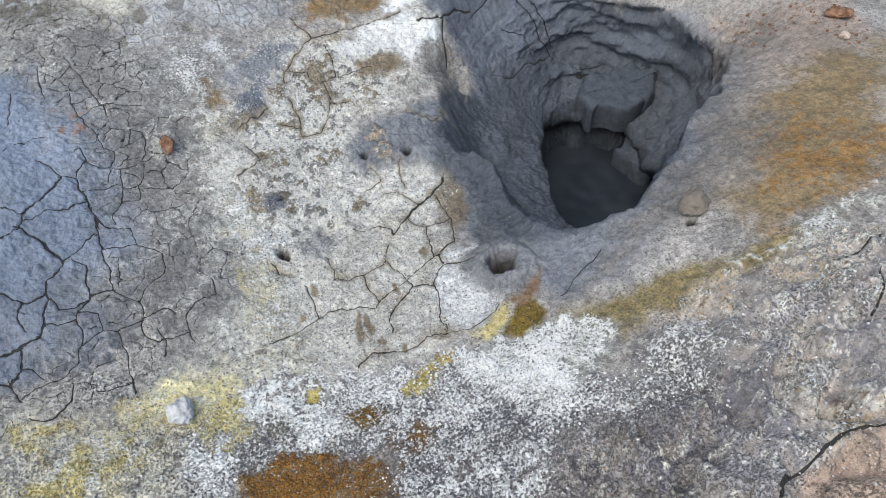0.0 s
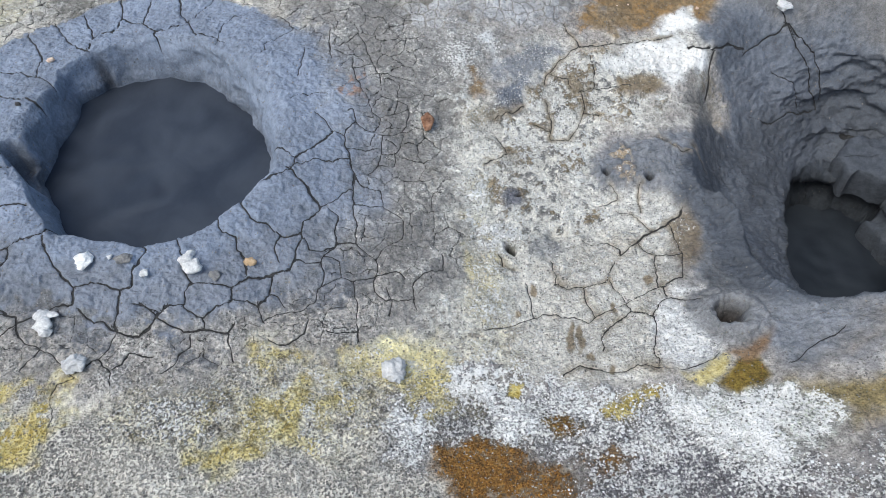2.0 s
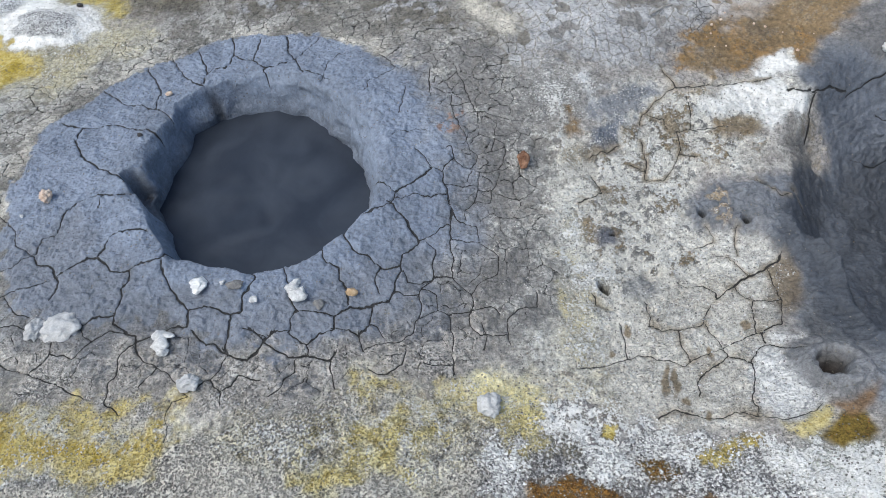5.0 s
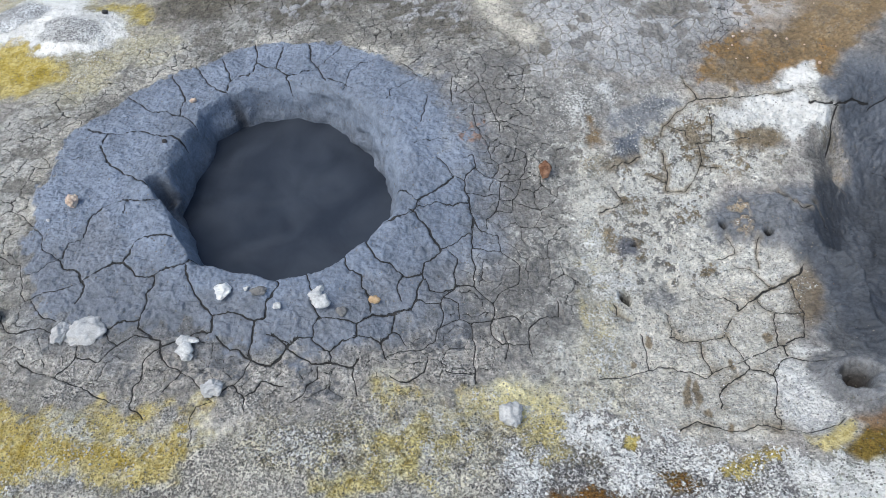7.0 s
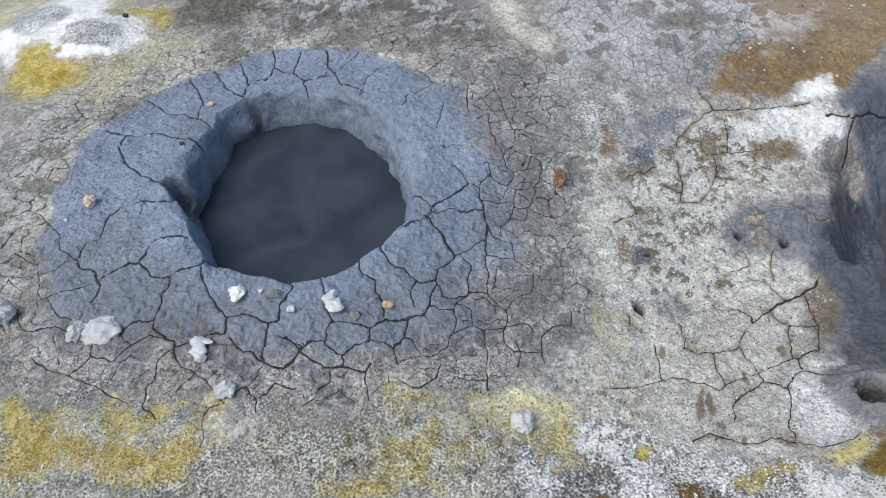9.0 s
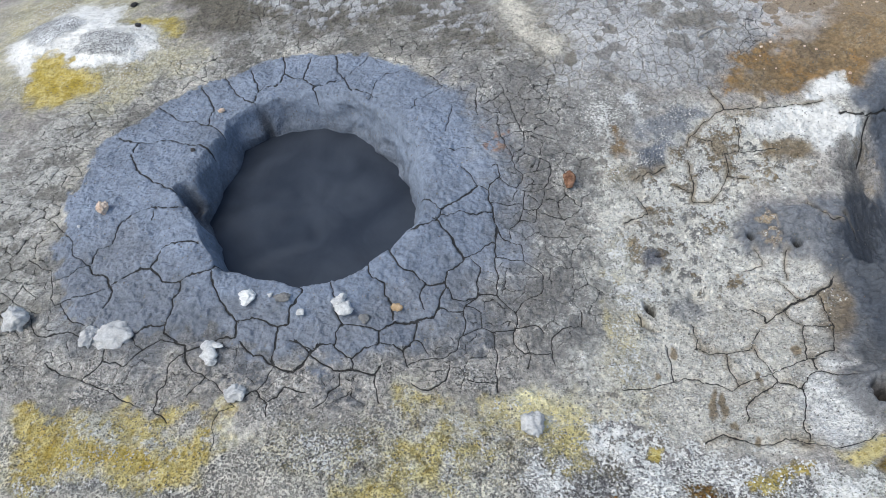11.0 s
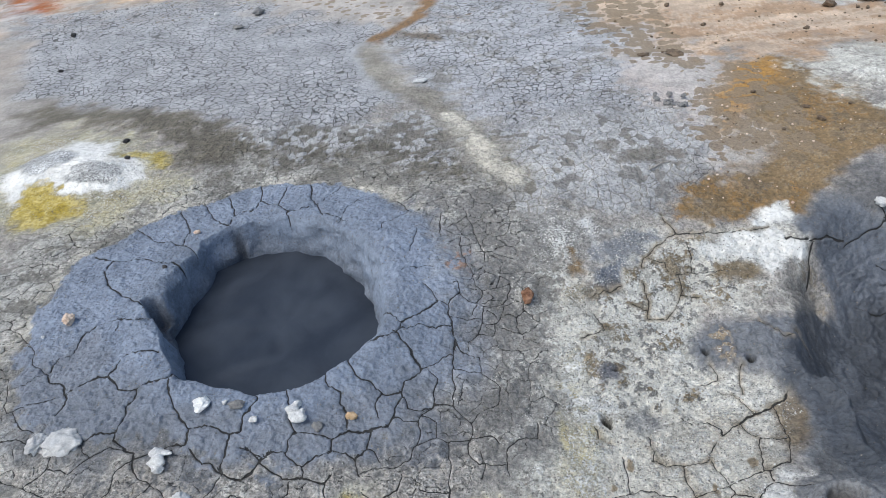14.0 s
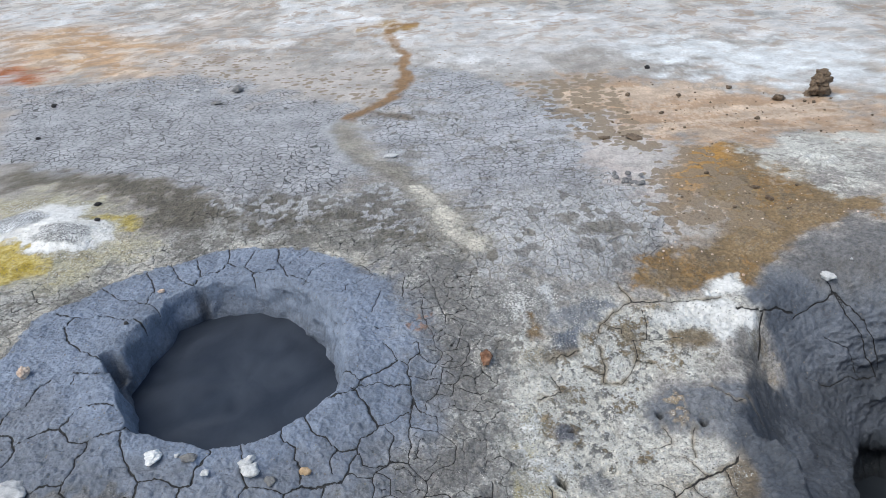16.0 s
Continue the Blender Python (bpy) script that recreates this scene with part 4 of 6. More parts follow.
w2 = window(TAN_POOL, 0.4)
gap = line_gap(X[w2] + 0.03 * DX[w2], Y[w2] + 0.03 * DY[w2], TAN_POOL, True)
SPOTTY[w2] = np.maximum(SPOTTY[w2], step(0.17, -0.02, gap) * step(1.5, 1.4, X[w2]) * step(2.45, 2.6, Y[w2]))
w2 = window(FAR_BROWN, 0.5)
gap = line_gap(X[w2] + 0.08 * DX[w2], Y[w2] + 0.08 * DY[w2], FAR_BROWN, True)
SPOTTY[w2] = np.maximum(SPOTTY[w2], step(0.35, 0.0, gap) * step(1.35, 1.2, X[w2]) * step(3.3, 3.5, Y[w2]))

# brown seep marks on the slabs
for cx, cy, long_ in ((0.539, 1.148, 0.055), (0.560, 1.139, 0.05), (0.575, 1.085, 0.018), (0.67, 1.225, 0.02), (0.47, 1.30, 0.02), (0.61, 1.04, 0.02), (0.42, 1.24, 0.012), (0.78, 1.30, 0.018)):
    w2 = window([(cx, cy)], 0.12)
    m2 = step(0.25, 0.7, gauss(X[w2] + 0.006 * WX[w2], Y[w2] + 0.006 * WY[w2], cx, cy, 0.010, long_, -14) + 0.15 * FINE[w2])[..., None]
    TINT[w2] += 0.85 * m2 * (np.array((0.21, 0.155, 0.09)) - TINT[w2])
    COVER[w2] *= 1 - 0.8 * m2

# streams over the flats
w = window([(-0.8, 2.4), (1.2, 7.5)], 0.3)
sx, sy = X[w] + 0.05 * DX[w], Y[w] + 0.05 * DY[w]
PALE_RUN = [(-0.48, 4.23), (-0.37, 3.8), (-0.27, 3.56), (-0.11, 3.47), (0.01, 3.21), (0.08, 2.95), (0.14, 2.74), (0.2, 2.55), (0.25, 2.44)]
BROWN_RUN = [(-0.13, 7.09), (-0.36, 7.04), (-0.34, 6.62), (-0.2, 5.98), (-0.15, 5.38), (-0.15, 4.95), (-0.26, 4.66), (-0.39, 4.48), (-0.45, 4.38)]
pale = step(0.13, 0.03, line_gap(sx, sy, PALE_RUN))[..., None]
TINT[w] += 0.75 * pale * (np.array((0.27, 0.25, 0.21)) - TINT[w])
pale = step(0.06, 0.01, line_gap(sx, sy, PALE_RUN[4:]))[..., None]
TINT[w] += 0.9 * pale * (np.array((0.58, 0.55, 0.49)) - TINT[w])
BODY[w][..., FLAT] *= 1 - np.minimum(1, 1.2 * step(0.2, 0.06, line_gap(sx, sy, PALE_RUN)))
wet_or_shaded = step(0.075, 0.02, line_gap(sx, sy, BROWN_RUN))[..., None]
TINT[w] += 0.9 * wet_or_shaded * (np.array((0.27, 0.15, 0.06)) - TINT[w])
wet_or_shaded = step(0.07, 0.02, line_gap(sx, sy, [(-0.25, 4.48), (-0.05, 4.33)]))[..., None]
TINT[w] += 0.9 * wet_or_shaded * (np.array((0.17, 0.135, 0.10)) - TINT[w])

# ---- shape of the big mud pot ----
lip_gap = np.full(X.shape, 9.0)
w = window(RING, 0.5)
lip_gap[w] = line_gap(X[w] + 0.012 * rough(X[w], Y[w], 6, 2, 3), Y[w] + 0.012 * rough(X[w], Y[w], 6, 2, 9), LIP, True)
ring_gap = np.full(X.shape, 9.0)
ring_gap[w] = line_gap(X[w] + 0.03 * DX[w], Y[w] + 0.03 * DY[w], RING, True)
m = step(1, -1, (ring_gap + 0.03 * WX + 0.05 * BLOT * step(-0.35, 0.0, X)) / (0.012 + 0.11 * step(-0.35, 0.05, X)))
TINT += m[..., None] * (np.array((0.21, 0.247, 0.322)) - TINT)
COVER *= 1 - m[..., None]
BODY[..., DAMP] += m * (0.35 - BODY[..., DAMP])
BODY[..., GRIT] += m * (0.12 - BODY[..., GRIT])
foot = step(0.10, 0.02, ring_gap) * step(-0.01, 0.01, ring_gap) * np.maximum(step(2.1, 2.4, Y), step(-1.1, -1.3, X)) * step(-0.5, 0.1, LUMP + 0.4 * FINE)
TINT += (0.8 * foot)[..., None] * (np.array((0.46, 0.435, 0.39)) - TINT)
# rim's front toned darker; haze over the back is painted into its colour
FRONT_RIM = [(-1.3, 1.6), (-1.1, 1.75), (-0.8, 1.45), (-0.4, 1.4), (0.0, 1.6), (0.0, 1.3), (-0.5, 1.15), (-1.2, 1.3)]
paint(FRONT_RIM, (0.155, 0.165, 0.19), 0.07, 0.08, hold=0.6)
paint(FRONT_SKIRT, (0.335, 0.315, 0.295), 0.04, 0.05, salt=0.15, damp=0.0, grit=0.6, patchy=0.75)
paint(FRONT_SKIRT, (0.47, 0.45, 0.425), 0.04, 0.05, hold=0.8, patchy=0.36, salt=0.25)
paint([(-0.02, 2.08), (0.05, 2.05), (0.06, 1.97), (0.0, 1.98)], (0.25, 0.17, 0.14), 0.015, 0.05, patchy=0.4, field=FINE)
west = step(-0.25, -0.75, X)
Z += 0.014 * np.exp(-((lip_gap / 0.10) ** 2)) * (lip_gap > -0.5) + 0.010 * step(0.02, -0.05, ring_gap)
wall = 0.03 + 0.05 * (1 - west)
inside = step(0.012, -wall, lip_gap)
POOL = -0.05
Z = Z * (1 - inside) + (POOL - 0.06) * inside
Z -= 0.012 * step(0.05, 0.0, lip_gap) * (1 - inside)
# a bite broken out of the lip, and a small hole in the wall
w2, m2 = share([(-0.958, 1.89), (-0.93, 1.905), (-0.845, 1.90), (-0.80, 1.76), (-0.87, 1.775), (-0.92, 1.83)], 0.008, 0.012)
Z[w2] += m2 * (np.minimum(Z[w2], -0.01 + 0.02 * LUMP[w2]) - Z[w2])
# tint darkened for the shade inside the bite
TINT[w2] += (0.6 * m2)[..., None] * (np.array((0.075, 0.078, 0.088)) - TINT[w2])
Z += 0.022 * gauss(X, Y, -0.765, 2.27, 0.055) - 0.06 * np.minimum(1, 1.5 * gauss(X, Y, -0.768, 2.303, 0.017))
# same for the hole: a near-black tint paints its shade
m = np.minimum(1, 1.8 * gauss(X, Y, -0.768, 2.30, 0.018))[..., None]
TINT += 0.9 * m * (np.array((0.035, 0.038, 0.048)) - TINT)
# ragged darker band low on the wall: wet splash, with shade painted in
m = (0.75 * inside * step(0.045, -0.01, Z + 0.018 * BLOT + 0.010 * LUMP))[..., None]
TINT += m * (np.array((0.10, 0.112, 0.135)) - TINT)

# ---- shape of the pit ----
PX, PY = 1.55, 1.60


def around(radii, turn):
    """A smooth closed curve through radii at even turns."""
    n = len(radii)
    k = turn / (2 * np.pi) * n
    i = np.floor(k).astype(np.int64)
    u, r = k - i, np.array(radii)
    a, b, c, d = (r[(i + s) % n] for s in (-1, 0, 1, 2))
    return b + 0.5 * u * (c - a + u * (2 * a - 5 * b + 4 * c - d + u * (3 * (b - c) + d - a)))


w = window([(PX - 0.8, PY - 0.8), (PX + 0.8, PY + 0.8)], 0.1)
px, py = X[w] - PX + 0.014 * DX[w] + 0.004 * WX[w], Y[w] - PY + 0.014 * DY[w] + 0.004 * WY[w]
turn, r = np.arctan2(py, px) % (2 * np.pi), np.hypot(px, py)
# from the bottom of the hole over its lip, the shelf or wall and the crest to the open ground, every 30 degrees
lip_r = around([0.24, 0.27, 0.27, 0.235, 0.20, 0.18, 0.19, 0.29, 0.40, 0.29, 0.24, 0.22], turn)
lip_z = around([-0.48, -0.45, -0.42, -0.40, -0.37, -0.33, -0.32, -0.31, -0.27, -0.28, -0.34, -0.42], turn)
mid_r = around([0.36, 0.40, 0.40, 0.40, 0.40, 0.37, 0.36, 0.45, 0.52, 0.315, 0.265, 0.27], turn)
mid_z = around([-0.34, -0.35, -0.34, -0.26, -0.265, -0.275, -0.285, -0.22, -0.15, -0.10, -0.14, -0.24], turn)
crest = around([0.44, 0.47, 0.50, 0.53, 0.54, 0.55, 0.55, 0.54, 0.53, 0.53, 0.53, 0.52, 0.54, 0.475, 0.57, 0.64, 0.575, 0.425, 0.335, 0.285, 0.29, 0.31, 0.34, 0.39], turn)
sunk = around([0.10, 0.13, 0.15, 0.15, 0.11, 0.03, 0.0, 0.0, 0.0, 0.0, 0.01, 0.05], turn)
outer = around([0.66, 0.74, 0.76, 0.72, 0.64, 0.60, 0.60, 0.70, 0.68, 0.44, 0.38, 0.50], turn)
fall = around([0.3, 0.3, 0.35, 0.7, 1.0, 1.0, 1.0, 1.0, 0.7, 0.3, 0.3, 0.3], turn)
mid_r, lip_r = np.minimum(mid_r, crest - 0.02), np.minimum(lip_r, crest - 0.035)
hole = lip_r - 0.025
base = Z[w]
crest_z = base - sunk
stops = [(np.zeros(r.shape), np.full(r.shape, -0.66)), (hole, np.full(r.shape, -0.62)), (lip_r, lip_z), (mid_r, mid_z), (crest, crest_z), (outer, base)]
z = base.copy()
for (r0, z0), (r1, z1) in zip(stops, stops[1:]):
    u = np.clip((r - r0) / np.maximum(r1 - r0, 0.004), 0, 1)
    u = 0.65 * u + 0.35 * step(0, 1, u)
    z = np.where((r >= r0) & (r < r1), z0 + (z1 - z0) * u, z)
# terraces and lumps of slumped mud, and a rounded brim
body = step(0.0, 0.08, outer - r)
z += body * (0.010 * BLOT[w] + 0.004 * LUMP[w]) + 0.010 * np.exp(-(((r - crest - 0.01) / 0.03) ** 2)) * step(0.08, 0.0, sunk)
rib = np.abs(rough(turn * 1.6, r * 9, 1.6, 4, 61, 0.6))
z -= 0.028 * np.clip(0.30 - rib, 0, 1) * step(mid_r - 0.06, mid_r + 0.02, r) * step(outer, crest, r) * step(0.02, 0.09, sunk)
Z[w] = np.where(r < outer, z, base)
pit_in = np.zeros(X.shape, bool)
pit_in[w] = r < outer
# damp shoulder of the pit, plus its inner shade painted as darker mud
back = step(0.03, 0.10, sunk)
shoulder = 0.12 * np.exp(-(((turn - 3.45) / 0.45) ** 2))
wet_or_shaded = step(0.015, -0.025 - 0.05 * back, r - (crest + shoulder) * (1 - back) - (mid_r + 0.06) * back)[..., None]
TINT[w] += 0.9 * wet_or_shaded * (np.array((0.072, 0.081, 0.100)) * (1 + 0.15 * LUMP[w] + 0.1 * BLOT[w])[..., None] - TINT[w])
COVER[w] *= 1 - wet_or_shaded
BODY[w][..., GRIT] *= 1 - 0.7 * wet_or_shaded[..., 0]
MORE[w][..., PELLET] *= 1 - wet_or_shaded[..., 0]
# the hole's wall tinted almost black for the shade down there
wet_or_shaded = (0.9 * step(0.025, -0.005, r - lip_r))[..., None]
TINT[w] += wet_or_shaded * (np.array((0.028, 0.034, 0.044)) - TINT[w])
PIT_POOL = -0.60

# ---- small vents, hollows and mounds ----


def dent(cx, cy, wide, deep, long=None, turn=0.0, brim=0.0):
    w = window([(cx, cy)], 4 * max(wide, long or 0))
    x, y = X[w] + 0.004 * WX[w], Y[w] + 0.004 * WY[w]
    g = gauss(x, y, cx, cy, wide, long, turn)
    Z[w] += brim * gauss(x, y, cx, cy, 2.2 * wide, 2.2 * (long or wide), turn) - (deep + brim) * np.minimum(1, g * 1.6) ** 1.5
    # near-black tint painted into deep dents for the shade inside
    if deep > 0.045:
        wet_or_shaded = step(0.16, 0.36, g)[..., None]
        TINT[w] += 0.95 * wet_or_shaded * (np.array((0.014, 0.013, 0.014)) - TINT[w])
        BODY[w][..., GRIT] *= 1 - wet_or_shaded[..., 0]
        COVER[w] *= 1 - wet_or_shaded
        MORE[w][..., PELLET] *= 1 - wet_or_shaded[..., 0]


dent(0.438, 1.454, 0.011, 0.12, 0.019, 20)
dent(0.426, 1.396, 0.030, 0.03, 0.008, -25)
dent(0.58, 1.50, 0.03, 0.02, 0.022)
dent(0.494, 1.632, 0.010, 0.05, 0.006)
dent(0.769, 1.7, 0.009, 0.09)
dent(0.891, 1.67, 0.011, 0.09)
dent(0.719, 1.705, 0.018, 0.02, 0.01)
dent(0.981, 1.785, 0.014, 0.06, 0.010)
dent(1.201, 1.988, 0.035, 0.04, 0.045)
# the mud crater: a raised, slumped ring round a ragged hole
w = window([(0.925, 1.135)], 0.2)
round_ = np.hypot(X[w] - 0.925 + 0.008 * WX[w], (Y[w] - 1.135) * 0.95 + 0.008 * WY[w]) + 0.006 * DX[w]
Z[w] += 0.030 * np.exp(-(((round_ - 0.052) / 0.024) ** 2)) - 0.075 * step(0.044, 0.020, round_)
bare = step(0.11, 0.075, round_)[..., None]
TINT[w] += 0.9 * bare * (np.array((0.190, 0.193, 0.205)) - TINT[w])
COVER[w] *= 1 - bare
# the hole's shade, painted as a dark brownish tint
bare = step(0.040, 0.026, round_)[..., None]
TINT[w] += 0.95 * bare * (np.array((0.040, 0.034, 0.034)) - TINT[w])
# a lobed tongue of mud that welled up beside the pit
w, m = share(GREY_TONGUE, 0.025, 0.03)
Z[w] += 0.016 * m * (1 + 0.5 * LUMP[w])
dent(1.325, 0.955, 0.009, 0.05)
dent(1.27, 0.46, 0.04, 0.03)
for cx, cy, wide, tall in ((-1.76, 2.97, 0.17, 0.05), (-1.49, 2.81, 0.14, 0.055), (0.93, 1.74, 0.09, 0.02), (1.2, 0.98, 0.05, 0.012), (-1.0, 1.05, 0.12, 0.02)):
    Z += tall * gauss(X, Y, cx, cy, wide)
# the broken front bank
w = window(MAUVE_BANK, 0.15)
_, m = share(MAUVE_BANK, 0.05, 0.05)
w = window(MAUVE_BANK, 0.05 + 2 * 0.05 + 0.05)
Z[w] += m * (0.075 * (0.35 - np.abs(rough(X[w] + 0.6 * Y[w], Y[w] - 0.6 * X[w], 4.5, 4, 6, 0.55))) + 0.010 * LUMP[w] + 0.004 * FINE[w])

# ---- cracks ----
# rim of the big pot
crack([(-1.17, 2.383), (-1.112, 2.327), (-1.073, 2.286), (-1.007, 2.264), (-0.939, 2.225), (-0.893, 2.188), (-0.873, 2.164)], 0.0021)
crack([(-1.049, 2.504), (-1.017, 2.458), (-0.97, 2.379), (-0.938, 2.315), (-0.947, 2.271), (-0.939, 2.225)], 0.0021)
crack([(-0.962, 2.546), (-0.908, 2.463), (-0.867, 2.396), (-0.816, 2.344), (-0.789, 2.329)], 0.0021)
crack([(-0.87, 2.585), (-0.838, 2.507), (-0.803, 2.428), (-0.793, 2.343)], 0.0021)
crack([(-0.803, 2.428), (-0.774, 2.444), (-0.735, 2.418), (-0.718, 2.47), (-0.726, 2.524), (-0.729, 2.592), (-0.747, 2.655)], 0.0021)
crack([(-0.726, 2.524), (-0.682, 2.483), (-0.639, 2.455)], 0.0021)
crack([(-0.637, 2.617), (-0.638, 2.536), (-0.639, 2.455), (-0.59, 2.389), (-0.579, 2.35)], 0.0021)
crack([(-0.588, 2.389), (-0.539, 2.404), (-0.499, 2.42), (-0.461, 2.465), (-0.409, 2.56)], 0.0021)
crack([(-0.539, 2.598), (-0.522, 2.513), (-0.496, 2.442), (-0.465, 2.369), (-0.443, 2.325)], 0.0021)
crack([(-1.171, 2.155), (-1.175, 2.093), (-1.127, 2.008), (-1.101, 1.975), (-1.023, 1.916), (-0.975, 1.883), (-0.937, 1.848)], 0.0021)
crack([(-1.171, 2.155), (-1.111, 2.161), (-1.06, 2.158), (-0.986, 2.117), (-0.895, 2.07)], 0.0021)
crack([(-1.259, 2.203), (-1.201, 2.17), (-1.171, 2.155)], 0.0021)
crack([(-1.095, 1.73), (-1.079, 1.763), (-1.05, 1.79), (-1.007, 1.805), (-0.964, 1.785), (-0.918, 1.788), (-0.902, 1.79)], 0.0021)
crack([(-1.092, 1.727), (-1.09, 1.688), (-1.096, 1.657), (-1.129, 1.649), (-1.134, 1.601)], 0.0021)
crack([(-1.137, 1.593), (-1.114, 1.556), (-1.074, 1.541), (-1.048, 1.508), (-1.032, 1.483), (-1.034, 1.456), (-1.043, 1.432)], 0.0021)
crack([(-1.048, 1.508), (-1.009, 1.522), (-0.993, 1.537), (-0.966, 1.553), (-0.936, 1.55), (-0.886, 1.503), (-0.846, 1.501), (-0.817, 1.513), (-0.76, 1.523), (-0.744, 1.56)], 0.0021)
crack([(-0.936, 1.55), (-0.932, 1.59), (-0.917, 1.631), (-0.854, 1.64), (-0.816, 1.637)], 0.0021)
crack([(-0.846, 1.501), (-0.834, 1.465), (-0.853, 1.446), (-0.846, 1.394), (-0.854, 1.362), (-0.853, 1.346), (-0.81, 1.313), (-0.787, 1.301), (-0.768, 1.249)], 0.0021)
crack([(-0.75, 1.516), (-0.736, 1.472), (-0.717, 1.431), (-0.684, 1.391), (-0.658, 1.372), (-0.65, 1.325), (-0.694, 1.325), (-0.776, 1.289)], 0.0021)
crack([(-0.658, 1.372), (-0.617, 1.378), (-0.57, 1.36), (-0.541, 1.35), (-0.515, 1.355)], 0.0021)
crack([(-0.515, 1.355), (-0.514, 1.397), (-0.492, 1.441), (-0.565, 1.633), (-0.55, 1.639)], 0.0021)
crack([(-0.541, 1.35), (-0.541, 1.302), (-0.547, 1.268), (-0.549, 1.242), (-0.524, 1.232), (-0.493, 1.222), (-0.463, 1.258), (-0.447, 1.283), (-0.432, 1.298)], 0.0021)
crack([(-0.636, 1.312), (-0.605, 1.271), (-0.578, 1.274), (-0.549, 1.242)], 0.0021)
crack([(-0.147, 1.706), (-0.104, 1.658), (-0.086, 1.625), (-0.063, 1.59), (-0.057, 1.567)], 0.0021)
crack([(-0.057, 1.567), (-0.105, 1.537), (-0.115, 1.493), (-0.11, 1.476), (-0.128, 1.442), (-0.128, 1.41), (-0.146, 1.38)], 0.0021)
crack([(-0.32, 1.75), (-0.244, 1.554), (-0.225, 1.529), (-0.193, 1.517), (-0.169, 1.493), (-0.119, 1.493)], 0.0021)
crack([(-0.383, 1.7), (-0.305, 1.497), (-0.278, 1.485), (-0.273, 1.45), (-0.245, 1.41), (-0.245, 1.37)], 0.0021)
crack([(-0.286, 1.343), (-0.243, 1.363), (-0.185, 1.372), (-0.146, 1.38)], 0.0021)
crack([(-0.416, 1.48), (-0.402, 1.426), (-0.4, 1.394), (-0.379, 1.356), (-0.391, 1.336), (-0.392, 1.291), (-0.344, 1.258), (-0.315, 1.293), (-0.28, 1.298)], 0.0021)
crack([(-0.379, 1.353), (-0.335, 1.349), (-0.286, 1.343), (-0.28, 1.298)], 0.0021)
crack([(-0.181, 1.372), (-0.19, 1.321), (-0.212, 1.282)], 0.0021)
crack([(-0.392, 1.3), (-0.437, 1.297), (-0.452, 1.27), (-0.489, 1.302)], 0.0021)
crack([(-0.452, 1.27), (-0.41, 1.244), (-0.393, 1.23), (-0.343, 1.232), (-0.285, 1.221), (-0.27, 1.238)], 0.0021)
crack([(-0.947, 1.349), (-0.902, 1.366), (-0.854, 1.366)], 0.0021)
crack([(-0.122, 1.739), (-0.085, 1.771), (-0.042, 1.806), (-0.013, 1.835)], 0.0021)
crack([(0.014, 1.827), (0.02, 1.79), (0.023, 1.748), (0.033, 1.71), (0.034, 1.663)], 0.0021)
crack([(-0.202, 1.659), (-0.177, 1.674), (-0.14, 1.697)], 0.0021)
# skirt of the pot
crack([(-0.435, 2.328), (-0.37, 2.292), (-0.345, 2.263)], 0.0011, 0.004)
crack([(-0.376, 2.278), (-0.362, 2.351), (-0.332, 2.421), (-0.286, 2.43)], 0.0011, 0.004)
crack([(-0.225, 2.176), (-0.208, 2.23), (-0.172, 2.263), (-0.113, 2.283), (-0.079, 2.317)], 0.0011, 0.004)
crack([(-0.177, 2.397), (-0.144, 2.354), (-0.127, 2.296)], 0.0011, 0.004)
crack([(-0.092, 2.191), (-0.103, 2.118), (-0.115, 2.064)], 0.0011, 0.004)
crack([(-0.128, 1.956), (-0.115, 1.976), (-0.029, 1.985)], 0.0011, 0.004)
crack([(-0.011, 2.272), (-0.014, 2.214), (-0.01, 2.145)], 0.0011, 0.004)
crack([(0.012, 2.199), (0.061, 2.222), (0.079, 2.252), (0.068, 2.294)], 0.0011, 0.004)
crack([(0.079, 2.252), (0.093, 2.198), (0.105, 2.141), (0.12, 2.088), (0.132, 2.052), (0.133, 2.015)], 0.0011, 0.004)
crack([(0.052, 2.134), (0.057, 2.088), (0.062, 2.046), (0.069, 2.016), (0.087, 1.988), (0.089, 1.946), (0.101, 1.916), (0.122, 1.894)], 0.0011, 0.004)
crack([(0.062, 2.041), (0.1, 2.054), (0.136, 2.056), (0.19, 2.047), (0.23, 2.038)], 0.0011, 0.004)
crack([(0.055, 2.098), (0.106, 2.097)], 0.0011, 0.004)
crack([(-0.059, 1.904), (-0.032, 1.869), (-0.013, 1.835), (0.014, 1.827)], 0.0011, 0.004)
crack([(0.014, 1.827), (0.046, 1.877), (0.043, 1.922), (0.03, 1.911)], 0.0011, 0.004)
crack([(-0.184, 1.8), (-0.144, 1.756), (-0.122, 1.739), (-0.123, 1.719), (-0.14, 1.697), (-0.147, 1.706)], 0.0011, 0.004)
crack([(-0.123, 1.718), (-0.07, 1.733), (-0.016, 1.731), (0.023, 1.748)], 0.0011, 0.004)
crack([(0.025, 1.778), (0.066, 1.779), (0.101, 1.785)], 0.0011, 0.004)
crack([(0.046, 1.877), (0.07, 1.85), (0.091, 1.847), (0.115, 1.87), (0.125, 1.894), (0.162, 1.911), (0.203, 1.92)], 0.0011, 0.004)
crack([(0.091, 1.847), (0.121, 1.834), (0.182, 1.839), (0.211, 1.856)], 0.0011, 0.004)
crack([(0.121, 1.834), (0.115, 1.794), (0.115, 1.761), (0.106, 1.726), (0.075, 1.698), (0.07, 1.667)], 0.0011, 0.004)
